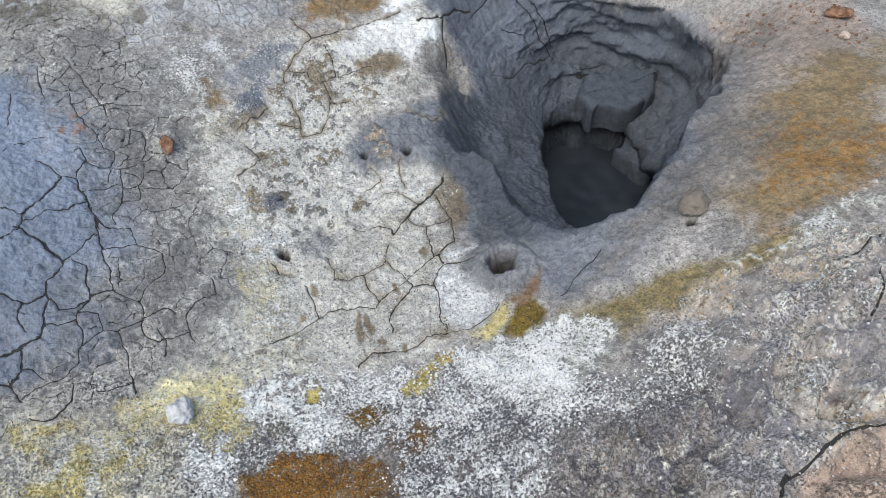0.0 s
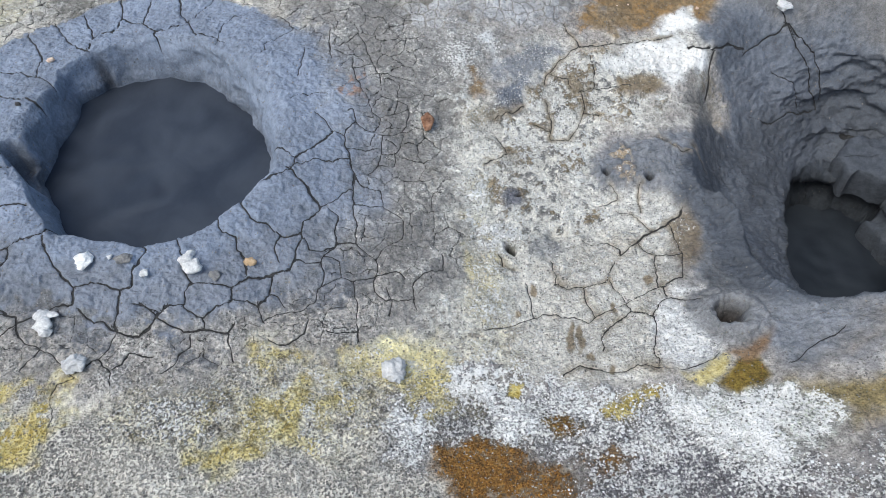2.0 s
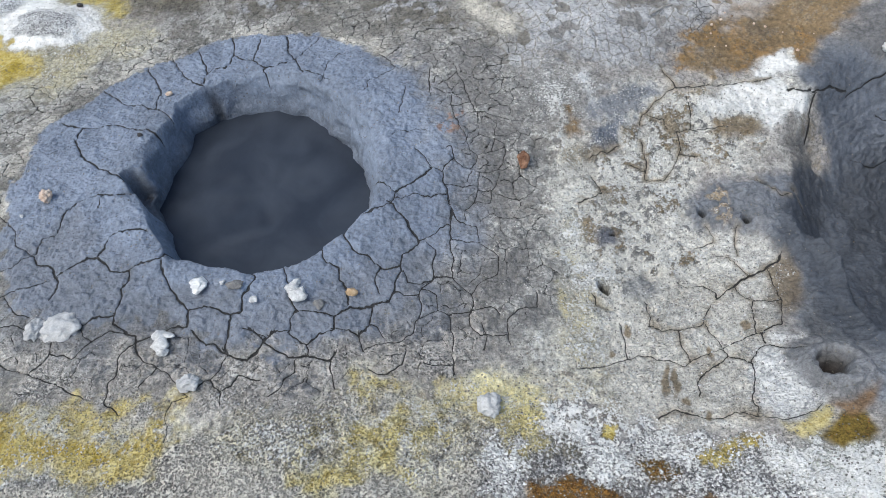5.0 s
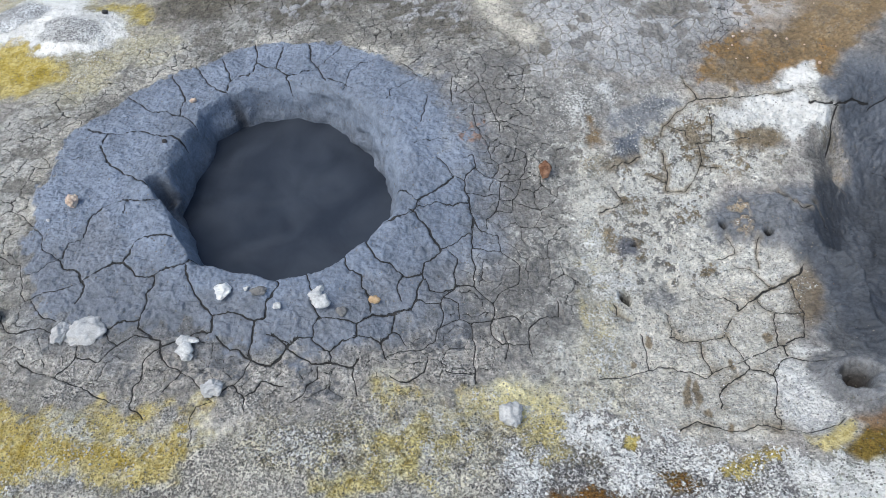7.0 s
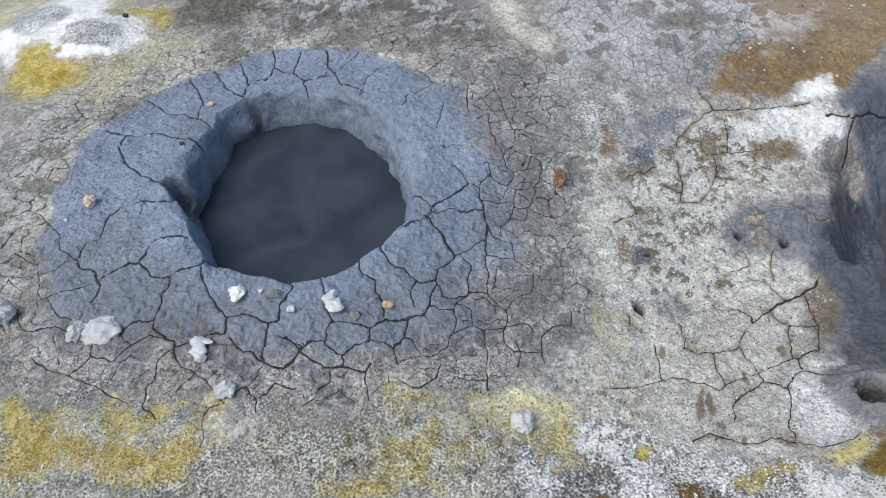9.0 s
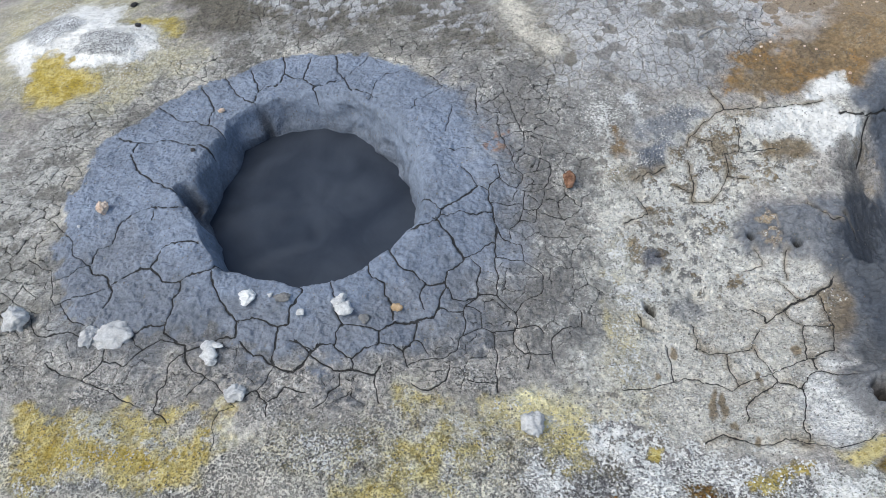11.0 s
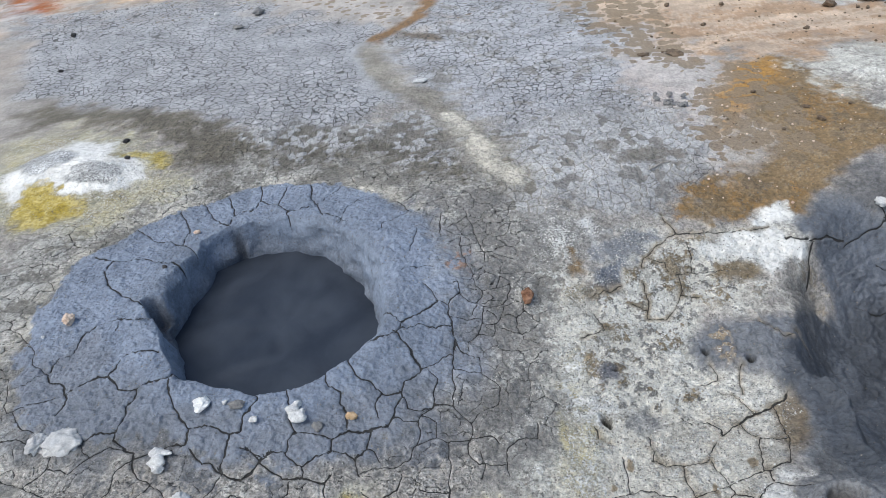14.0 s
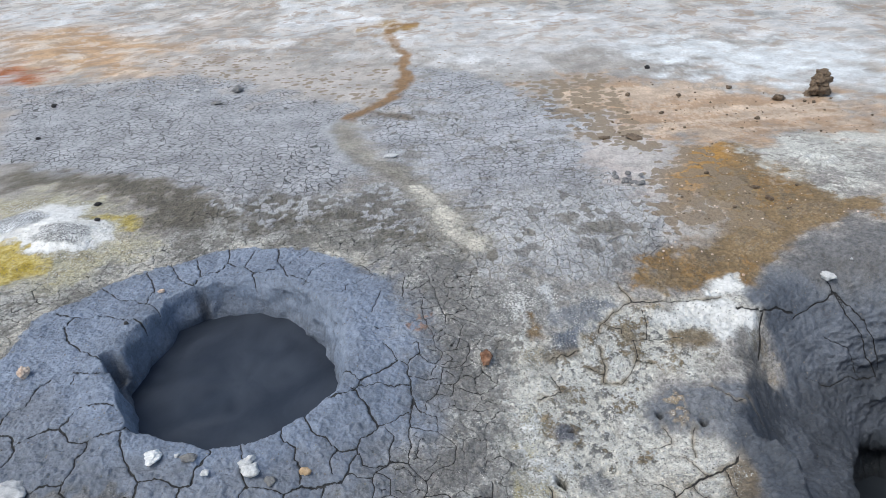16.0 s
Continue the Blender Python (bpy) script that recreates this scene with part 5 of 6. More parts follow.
crack([(0.106, 1.726), (0.152, 1.728), (0.16, 1.766), (0.117, 1.767)], 0.0011, 0.004)
crack([(0.16, 1.766), (0.182, 1.829)], 0.0011, 0.004)
crack([(0.162, 1.911), (0.174, 1.956), (0.209, 1.938), (0.204, 1.893), (0.182, 1.839)], 0.0011, 0.004)
crack([(0.089, 1.946), (0.099, 1.982), (0.123, 1.995)], 0.0011, 0.004)
crack([(0.048, 1.937), (0.085, 1.946)], 0.0011, 0.004)
crack([(-1.166, 2.066), (-1.207, 2.056), (-1.25, 2.038)], 0.0011, 0.004)
crack([(-0.997, 1.801), (-0.985, 1.767), (-0.985, 1.742)], 0.0011, 0.004)
crack([(-1.339, 1.795), (-1.288, 1.751), (-1.228, 1.687), (-1.201, 1.631), (-1.162, 1.603), (-1.137, 1.593)], 0.0011, 0.004)
crack([(-1.137, 1.593), (-1.167, 1.578), (-1.192, 1.558), (-1.237, 1.545)], 0.0011, 0.004)
crack([(-0.505, 1.305), (-0.464, 1.287), (-0.447, 1.283)], 0.0011, 0.004)
crack([(-1.294, 1.439), (-1.256, 1.419), (-1.245, 1.388), (-1.217, 1.362), (-1.171, 1.359), (-1.134, 1.374), (-1.105, 1.356), (-1.044, 1.331), (-1.004, 1.32)], 0.0011, 0.004)
crack([(-1.187, 1.459), (-1.144, 1.41), (-1.09, 1.383)], 0.0011, 0.004)
crack([(-1.207, 1.46), (-1.176, 1.473), (-1.113, 1.473), (-1.069, 1.492), (-1.044, 1.503)], 0.0011, 0.004)
crack([(-1.004, 1.32), (-1.002, 1.269), (-1.039, 1.219), (-1.069, 1.23)], 0.0011, 0.004)
crack([(-1.154, 1.268), (-1.1, 1.242), (-1.039, 1.219), (-0.984, 1.191), (-0.946, 1.18), (-0.913, 1.156), (-0.878, 1.137)], 0.0011, 0.004)
crack([(-0.947, 1.349), (-0.93, 1.323), (-0.906, 1.302), (-0.94, 1.256), (-0.979, 1.267), (-1.001, 1.279)], 0.0011, 0.004)
crack([(-0.906, 1.302), (-0.859, 1.329), (-0.81, 1.313)], 0.0011, 0.004)
crack([(-0.768, 1.249), (-0.727, 1.223), (-0.688, 1.198), (-0.664, 1.179), (-0.645, 1.147), (-0.63, 1.134), (-0.667, 1.122), (-0.674, 1.096), (-0.66, 1.023)], 0.0011, 0.004)
crack([(-0.78, 1.287), (-0.82, 1.241), (-0.816, 1.203), (-0.831, 1.176), (-0.818, 1.121), (-0.791, 1.095)], 0.0011, 0.004)
crack([(-0.581, 1.176), (-0.552, 1.145), (-0.539, 1.11)], 0.0011, 0.004)
crack([(-0.552, 1.232), (-0.557, 1.206), (-0.581, 1.176), (-0.604, 1.159)], 0.0011, 0.004)
crack([(-0.544, 1.146), (-0.519, 1.158), (-0.506, 1.181), (-0.454, 1.171)], 0.0011, 0.004)
crack([(-0.751, 1.168), (-0.71, 1.218)], 0.0011, 0.004)
crack([(-1.341, 1.636), (-1.298, 1.607), (-1.265, 1.591), (-1.239, 1.538), (-1.207, 1.46)], 0.0011, 0.004)
crack([(-0.057, 1.577), (-0.028, 1.592), (0.001, 1.619), (0.025, 1.639)], 0.0011, 0.004)
crack([(-0.169, 1.493), (-0.181, 1.454), (-0.168, 1.404)], 0.0011, 0.004)
crack([(-0.28, 1.298), (-0.241, 1.297), (-0.212, 1.282), (-0.207, 1.244)], 0.0011, 0.004)
crack([(-0.19, 1.321), (-0.172, 1.315), (-0.154, 1.283)], 0.0011, 0.004)
crack([(-0.344, 1.258), (-0.343, 1.232)], 0.0011, 0.004)
crack([(-0.371, 1.223), (-0.373, 1.194), (-0.4, 1.17), (-0.406, 1.148), (-0.431, 1.131)], 0.0011, 0.004)
crack([(-0.281, 1.219), (-0.282, 1.185), (-0.271, 1.145)], 0.0011, 0.004)
crack([(-0.203, 1.253), (-0.159, 1.264), (-0.107, 1.277), (-0.081, 1.301), (-0.068, 1.345), (-0.061, 1.389), (-0.06, 1.433), (-0.023, 1.466)], 0.0011, 0.004)
crack([(-0.023, 1.466), (-0.022, 1.511), (-0.016, 1.552), (-0.034, 1.57)], 0.0011, 0.004)
crack([(-0.023, 1.466), (0.027, 1.469), (0.057, 1.435), (0.076, 1.421)], 0.0011, 0.004)
crack([(0.027, 1.469), (0.034, 1.526), (0.027, 1.581), (0.034, 1.729)], 0.0011, 0.004)
crack([(0.028, 1.597), (0.065, 1.585), (0.1, 1.588), (0.099, 1.643), (0.059, 1.653), (0.037, 1.678)], 0.0011, 0.004)
crack([(0.076, 1.421), (0.074, 1.387), (0.064, 1.362), (0.066, 1.324), (0.086, 1.295), (0.122, 1.298), (0.161, 1.299), (0.17, 1.352), (0.197, 1.379), (0.248, 1.394), (0.252, 1.431)], 0.0011, 0.004)
crack([(0.1, 1.588), (0.132, 1.566), (0.159, 1.541), (0.15, 1.489), (0.097, 1.457), (0.076, 1.421)], 0.0011, 0.004)
crack([(-0.022, 1.372), (0.014, 1.361), (0.065, 1.372), (0.128, 1.383), (0.144, 1.361)], 0.0011, 0.004)
crack([(0.016, 1.36), (0.02, 1.291), (0.016, 1.214), (0.019, 1.179)], 0.0011, 0.004)
crack([(-0.068, 1.345), (-0.022, 1.372), (-0.02, 1.415), (-0.06, 1.433)], 0.0011, 0.004)
crack([(-0.192, 1.195), (-0.149, 1.175), (-0.107, 1.209), (-0.099, 1.249)], 0.0011, 0.004)
crack([(-0.056, 1.211), (-0.018, 1.205), (0.016, 1.207)], 0.0011, 0.004)
crack([(0.098, 1.331), (0.104, 1.296), (0.101, 1.256)], 0.0011, 0.004)
crack([(0.161, 1.299), (0.167, 1.268)], 0.0011, 0.004)
crack([(-0.106, 1.483), (-0.088, 1.444), (-0.06, 1.449), (-0.023, 1.466)], 0.0011, 0.004)
crack([(-0.128, 1.416), (-0.097, 1.403), (-0.06, 1.412)], 0.0011, 0.004)
# white slabs
crack([(0.749, 2.249), (0.768, 2.194), (0.783, 2.162), (0.892, 2.165), (0.971, 2.174), (1.05, 2.176), (1.1, 2.188)], 0.0010, 0.004, stain=0.85)
crack([(0.783, 2.162), (0.715, 2.114), (0.662, 2.06), (0.641, 2.019)], 0.0010, 0.004, stain=0.85)
crack([(0.662, 2.059), (0.721, 2.037), (0.73, 2.006)], 0.0010, 0.004, stain=0.85)
crack([(0.751, 1.993), (0.803, 2.011), (0.85, 2.016), (0.926, 2.011)], 0.0010, 0.004, stain=0.85)
crack([(0.757, 1.995), (0.753, 1.931), (0.718, 1.87), (0.686, 1.828), (0.622, 1.828), (0.64, 1.899), (0.64, 1.962)], 0.0010, 0.004, stain=0.85)
crack([(0.75, 1.918), (0.799, 1.904)], 0.0010, 0.004, stain=0.85)
crack([(0.803, 2.011), (0.814, 2.072), (0.81, 2.126)], 0.0010, 0.004, stain=0.85)
crack([(0.622, 1.828), (0.627, 1.856), (0.588, 1.871)], 0.0010, 0.004, stain=0.85)
crack([(0.463, 1.838), (0.486, 1.771), (0.413, 1.74)], 0.0010, 0.004, stain=0.85)
crack([(0.96, 1.809), (0.984, 1.768), (1.009, 1.734), (1.036, 1.737)], 0.0010, 0.004, stain=0.85)
crack([(1.066, 1.775), (1.103, 1.706), (1.143, 1.68), (1.163, 1.646)], 0.0010, 0.004, stain=0.85)
crack([(0.767, 1.658), (0.784, 1.625), (0.779, 1.604), (0.719, 1.588)], 0.0010, 0.004, stain=0.85)
crack([(0.859, 1.649), (0.842, 1.601), (0.831, 1.547)], 0.0010, 0.004, stain=0.85)
crack([(0.466, 1.896), (0.523, 1.925), (0.565, 1.948)], 0.0010, 0.004, stain=0.85)
crack([(0.765, 1.565), (0.796, 1.546), (0.822, 1.516), (0.842, 1.473)], 0.0010, 0.004, stain=0.85)
crack([(0.735, 1.397), (0.79, 1.439), (0.811, 1.396), (0.847, 1.382), (0.897, 1.376), (0.885, 1.331), (0.867, 1.296), (0.817, 1.275), (0.784, 1.268), (0.741, 1.254), (0.704, 1.234), (0.652, 1.217), (0.617, 1.204), (0.597, 1.188), (0.562, 1.204), (0.527, 1.218), (0.488, 1.225), (0.458, 1.219), (0.414, 1.208), (0.364, 1.2), (0.333, 1.2)], 0.0010, 0.004, stain=0.85)
crack([(0.459, 1.326), (0.458, 1.276), (0.458, 1.219)], 0.0010, 0.004, stain=0.85)
crack([(0.533, 1.316), (0.563, 1.309), (0.613, 1.311), (0.673, 1.321), (0.694, 1.35), (0.714, 1.379)], 0.0010, 0.004, stain=0.85)
crack([(0.608, 1.307), (0.604, 1.258), (0.611, 1.207)], 0.0010, 0.004, stain=0.85)
crack([(0.681, 1.319), (0.692, 1.271), (0.702, 1.24)], 0.0010, 0.004, stain=0.85)
crack([(0.64, 1.456), (0.7, 1.449), (0.734, 1.419), (0.735, 1.397)], 0.0010, 0.004, stain=0.85)
crack([(0.538, 1.405), (0.54, 1.347), (0.535, 1.315)], 0.0010, 0.004, stain=0.85)
crack([(0.704, 1.234), (0.711, 1.209), (0.672, 1.182), (0.636, 1.162), (0.614, 1.135), (0.606, 1.099)], 0.0010, 0.004, stain=0.85)
crack([(0.711, 1.209), (0.754, 1.178), (0.792, 1.225), (0.813, 1.228), (0.841, 1.214), (0.887, 1.201)], 0.0010, 0.004, stain=0.85)
crack([(0.754, 1.178), (0.746, 1.132), (0.729, 1.078), (0.719, 1.034)], 0.0010, 0.004, stain=0.85)
crack([(0.497, 1.043), (0.541, 1.061), (0.587, 1.041), (0.627, 1.032), (0.672, 1.039), (0.721, 1.021), (0.77, 1.005), (0.806, 1.012), (0.859, 1.03)], 0.0010, 0.004, stain=0.85)
crack([(0.896, 1.493), (0.897, 1.434), (0.897, 1.376)], 0.0010, 0.004, stain=0.85)
crack([(0.401, 1.428), (0.413, 1.398), (0.446, 1.382)], 0.0010, 0.004, stain=0.85)
crack([(0.826, 1.383), (0.81, 1.331), (0.795, 1.276)], 0.0010, 0.004, stain=0.85)
crack([(0.81, 1.275), (0.808, 1.237)], 0.0010, 0.004, stain=0.85)
# wider joints of the slabs
crack([(0.79, 1.439), (0.842, 1.472), (0.89, 1.492), (0.93, 1.506), (0.948, 1.538)], 0.0026, stain=0.5)
crack([(1.144, 2.136), (1.228, 2.133), (1.293, 2.163), (1.353, 2.169)], 0.0026, stain=0.5)
crack([(1.232, 2.128), (1.203, 2.061), (1.193, 2.024)], 0.0026, stain=0.5)
# pit walls
crack([(1.50, 2.27), (1.56, 2.19), (1.59, 2.14), (1.61, 2.07), (1.64, 2.01), (1.58, 1.99), (1.52, 2.00), (1.44, 1.99), (1.38, 2.01)], 0.0014)
crack([(1.58, 1.99), (1.55, 2.09), (1.47, 2.13)], 0.0011)
crack([(1.15, 1.55), (1.17, 1.45), (1.14, 1.34), (1.12, 1.26), (1.107, 1.222)], 0.0018)
crack([(1.70, 1.91), (1.76, 1.90), (1.79, 1.86)], 0.006)
# front bank
crack([(1.07, 0.36), (1.1, 0.38), (1.14, 0.38), (1.18, 0.39), (1.23, 0.39), (1.3, 0.37)], 0.0028)
crack([(1.08, 0.37), (1.1, 0.38), (1.13, 0.38)], 0.0042)
crack([(1.45, 0.68), (1.5, 0.67), (1.57, 0.68)], 0.0016)
crack([(1.49, 0.61), (1.46, 0.57), (1.43, 0.55)], 0.0016)
crack([(1.129, 1.022), (1.068, 1.002), (0.987, 0.964)], 0.0009)

crack([(1.357, 2.158), (1.438, 2.204), (1.535, 2.232), (1.62, 2.16), (1.65, 2.03)], 0.0012)

Z -= DEPTH
# net of small drying cracks on the skirt and the dark band
net, own, side = cells(X + 0.020 * DX + 0.006 * WX, Y + 0.020 * DY + 0.006 * WY, 0.058, 3)


def net_of(poly, soft=0.08):
    """A net of fine cracks over an outline, off the pot's rim."""
    w2, m2 = share(poly, soft, 0.05)
    full = np.zeros(X.shape)
    full[w2] = m2 * step(-0.01, 0.03, ring_gap[w2])
    return full


apron = np.maximum(net_of(GREY_APRON), net_of(APRON_EAST))
skirt = np.maximum(net_of(SKIRT), 0.7 * net_of(DARK_BAND))
most = np.maximum(apron * np.clip(0.95 + 0.4 * LUMP + 0.3 * BLOT, 0, 1.3), skirt * np.clip(0.75 + 0.6 * LUMP + 0.4 * BLOT, 0, 1.2)) * (GAP < 0.02)
traced = step(0.05, 0.0, line_gap(X, Y, [(-1.30, 1.0), (-1.30, 1.5), (-1.0, 1.45), (-0.3, 1.3), (0.1, 1.75), (0.2, 1.6), (0.25, 1.2), (0.1, 1.1)], True))
most *= 1 - 0.45 * traced
first_ = (net < RIFT[..., 2]) & (RIFT[..., 2] > 0.010) & (most > 0.25)
for n, v in ((0, net * side), (1, 0.0010 * np.clip(most, 0, 1.2) - 0.0002), (2, net)):
    RIFT[..., n] = np.where(first_, v, RIFT[..., n])
Z -= 0.0035 * np.clip(most, 0, 1) * np.exp(-((net / 0.0022) ** 2)) * step(0.6, 0.0, CRACK)
net2, own2, _ = cells(X + 0.02 * DX + 0.006 * WX, Y + 0.02 * DY + 0.006 * WY, 0.15, 6)
w2, m2 = share(WHITE_CRUST, 0.02, 0.03)
hair = 0.25 * m2 * np.clip(0.35 + 1.2 * LUMP[w2] + 0.5 * BLOT[w2], 0, 1) * (ring_gap[w2] > 0.1)
SEAM[w2] = np.minimum(SEAM[w2], net2[w2] - 0.0004 + 0.0045 * (1 - hair))
hair = hair * np.exp(-((net2[w2] / 0.0016) ** 2))
Z[w2] += 0.006 * (own2[w2] - 0.5) * m2 * (ring_gap[w2] > 0.1) - 0.006 * hair
Z += (0.005 * (own - 0.5)) * np.clip(most, 0, 1) * step(0.0, 0.006, net)

# grain of the surface
soft = np.clip(1 - inside, 0, 1)
near = 1 - FAR
steep = np.hypot(np.gradient(Z, axis=1) / np.gradient(XS)[None], np.gradient(Z, axis=0) / np.gradient(YS)[:, None]) * (pit_in | (np.abs(lip_gap) < 0.2))
flatness = step(1.6, 0.6, steep)
Z += near * soft * flatness * (BODY[..., GRIT] * (0.0035 * FINE + 0.003 * LUMP) + (1 - BODY[..., GRIT]) * (0.0075 * LUMP + 0.0085 * np.abs(FINE) + 0.0014 * SPECK))
TINT *= np.clip(1 + flatness * (0.16 * LUMP + 0.22 * FINE + 0.2 * SPECK) * (0.25 + 0.75 * BODY[..., GRIT]), 0.4, 1.6)[..., None]
COVER[..., SALT] *= np.clip(1 + 0.35 * LUMP + 0.2 * BLOT, 0.3, 1.5)
Z += 0.03 * FAR * step(4.5, 8, np.hypot(X, Y)) * rough(X, Y, 1.6, 4, 12, 0.6)

# ---- meshes of the ground ----
# steep walls bulge and break sideways
SX, SY = X.copy(), Y.copy()
w = window(LIP, 0.06)
a = np.arctan2(Y[w] - 1.92, X[w] + 0.53)
push = step(0.03, -0.01, lip_gap[w]) * step(-0.16, -0.06, lip_gap[w]) * (0.012 * rough(a * 2.6, Z[w] * 13, 1.3, 3, 24, 0.55) + 0.003 * rough(a * 9, Z[w] * 30, 1.5, 3, 26, 0.6))
SX[w] += push * np.cos(a)
SY[w] += push * np.sin(a)
w = window([(PX - 0.8, PY - 0.8), (PX + 0.8, PY + 0.8)], 0.1)
under = np.clip((crest_z - Z[w]) / (crest_z + 0.62), 0, 1)
cave = around([0.05, 0.07, 0.08, 0.05, 0.0, 0.0, 0.0, 0.0, 0.03, 0.07, 0.07, 0.05], turn) * np.sin(np.pi * np.clip(under * 1.1, 0, 1)) * (r < crest) * step(0.8, 1.0, r / lip_r)
cave += 0.07 * step(-0.01, -0.09, Z[w] - lip_z) * (r < lip_r)
push = cave + step(0.05, -0.02, r - crest) * step(0.95, 0.45, fall) * (0.03 * rough(turn * 2.0, Z[w] * 12, 1.2, 3, 31, 0.6) + 0.010 * rough(turn * 6, Z[w] * 34, 1.5, 3, 33, 0.6))
SX[w] += push * np.cos(turn)
SY[w] += push * np.sin(turn)
PLACES = np.stack([SX, SY, Z], -1).reshape(-1, 3)
COLS, ROWS = len(XS), len(YS)
first = (np.arange(ROWS - 1)[:, None] * COLS + np.arange(COLS - 1)[None]).ravel()
QUADS = np.stack([first, first + 1, first + COLS + 1, first + COLS], 1)

SEAM = np.clip(SEAM / 0.02, 0, 1)
SEAM = np.stack([SEAM, SPOTTY, step(5.2, 7.0, np.hypot(X, Y))], -1)


def sheet(name, picked, parent=None, label=""):
    """The picked squares of the ground as one mesh, with their deposits."""
    quads = QUADS[picked]
    used, place = np.unique(quads, return_inverse=True)
    me = bpy.data.meshes.new(name)
    me.vertices.add(len(used))
    me.vertices.foreach_set("co", PLACES[used].astype(np.float32).ravel())
    me.loops.add(quads.size)
    me.loops.foreach_set("vertex_index", place.astype(np.int32).ravel())
    me.polygons.add(len(quads))
    me.polygons.foreach_set("loop_start", np.arange(0, quads.size, 4, dtype=np.int32))
    me.polygons.foreach_set("use_smooth", np.ones(len(quads), bool))
    me.update(calc_edges=True)
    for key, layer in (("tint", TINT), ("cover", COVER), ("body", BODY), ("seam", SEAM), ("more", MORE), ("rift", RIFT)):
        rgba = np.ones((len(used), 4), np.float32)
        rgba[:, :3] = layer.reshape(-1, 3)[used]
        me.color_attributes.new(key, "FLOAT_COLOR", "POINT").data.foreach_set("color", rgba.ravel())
    me.materials.append(EARTH)
    ob = new(name, me)
    ob.parent = parent
    return tagged(ob, label) if label else ob


def plates(region):
    """Numbers the patches of a region that cracks divide; 0 is crack or outside."""
    rows, cols = np.any(region, 1), np.any(region, 0)
    a, b = np.argmax(rows), len(rows) - np.argmax(rows[::-1])
    c, d = np.argmax(cols), len(cols) - np.argmax(cols[::-1])
    open_ = (region & (CRACK < 0.3))[a:b, c:d]
    mark = np.where(open_, np.arange(1, open_.size + 1).reshape(open_.shape), 0)
    while True:
        was = mark.copy()
        for ax in (0, 1):
            for s in (1, -1):
                side = np.roll(mark, s, ax)
                edge_ = [slice(None)] * 2
                edge_[ax] = 0 if s == 1 else -1
                side[tuple(edge_)] = 0
                mark = np.where(open_, np.maximum(mark, side), 0)
        for run in (1, 0):
            np.maximum(mark, 0, out=mark)
        if np.array_equal(mark, was):
            break
    full = np.zeros(region.shape, np.int64)
    full[a:b, c:d] = mark
    return full


def squares(grid):
    """A value a square from a value a corner."""
    return grid[:-1, :-1].ravel()


on_rim = (ring_gap < 0.0) & (lip_gap > 0.004)
rim_mark = squares(plates(on_rim))
in_pot, in_pit = squares(ring_gap < 0.0), squares(pit_in)
in_wall = squares(lip_gap <= 0.004) & in_pot
w2, m2 = share(WHITE_CRUST, 0.02, 0.03)
slab_zone = np.zeros(X.shape, bool)
slab_zone[w2] = m2 > 0.5
slab_zone &= ~pit_in & (ring_gap > 0.05)
slab_mark = squares(plates(slab_zone))


def pick_plates(mark, least, most):
    ids, count = np.unique(mark[mark > 0], return_counts=True)
    return [i for i, c in zip(ids, count) if least <= c <= most]


pot = tagged(new("mud_pot"), "cracked blue-grey mud pot with a raised rim and dark boiling mud", "mud pot")
pot.location = (0, 0, 0)
taken = np.zeros(len(QUADS), bool)
for i in pick_plates(rim_mark, 40, 60000):
    sheet("rim_plate", rim_mark == i, pot)
    taken |= rim_mark == i
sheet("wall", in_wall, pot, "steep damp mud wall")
sheet("rim_bed", in_pot & ~taken & ~in_wall, pot)
taken |= in_pot
pit = tagged(new("steam_pit"), "deep grey mud pit with slumped walls and a dark hole", "steam pit")
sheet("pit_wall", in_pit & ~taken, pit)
taken |= in_pit
for cx, cy, reach, name, label, kind_ in (
    (-1.76, 2.97, 0.2, "salt_mound", "low white salt mound speckled with dark grains", "salt mound"),
    (-1.49, 2.80, 0.155, "salt_mound", "low white salt mound with a dark speckled top", "salt mound"),
    (0.925, 1.136, 0.09, "vent_crater", "small grey mud crater with a raised brim", "vent crater"),
):
    m = squares(np.hypot(X - cx, Y - cy) < reach) & ~taken
    tagged(sheet(name, m), label, kind_)
    taken |= m
ground = tagged(new("ground"), kind="structure")
for i in pick_plates(slab_mark, 60, 12000):
    m = (slab_mark == i) & ~taken
    if m.any():
        sheet("crust_slab", m, ground)
        taken |= m
sheet("ground_sheet", ~taken, ground)


# ---- the things ----
def part(name, bm, material, parent=None, label=""):
    me = bpy.data.meshes.new(name)
    bm.to_mesh(me)
    bm.free()
    me.materials.append(material)
    ob = new(name, me)
    ob.parent = parent
    return tagged(ob, label) if label else ob


def ground_at(x, y):
    j, i = int(np.searchsorted(YS, y)), int(np.searchsorted(XS, x))
    return float(Z[j, i])


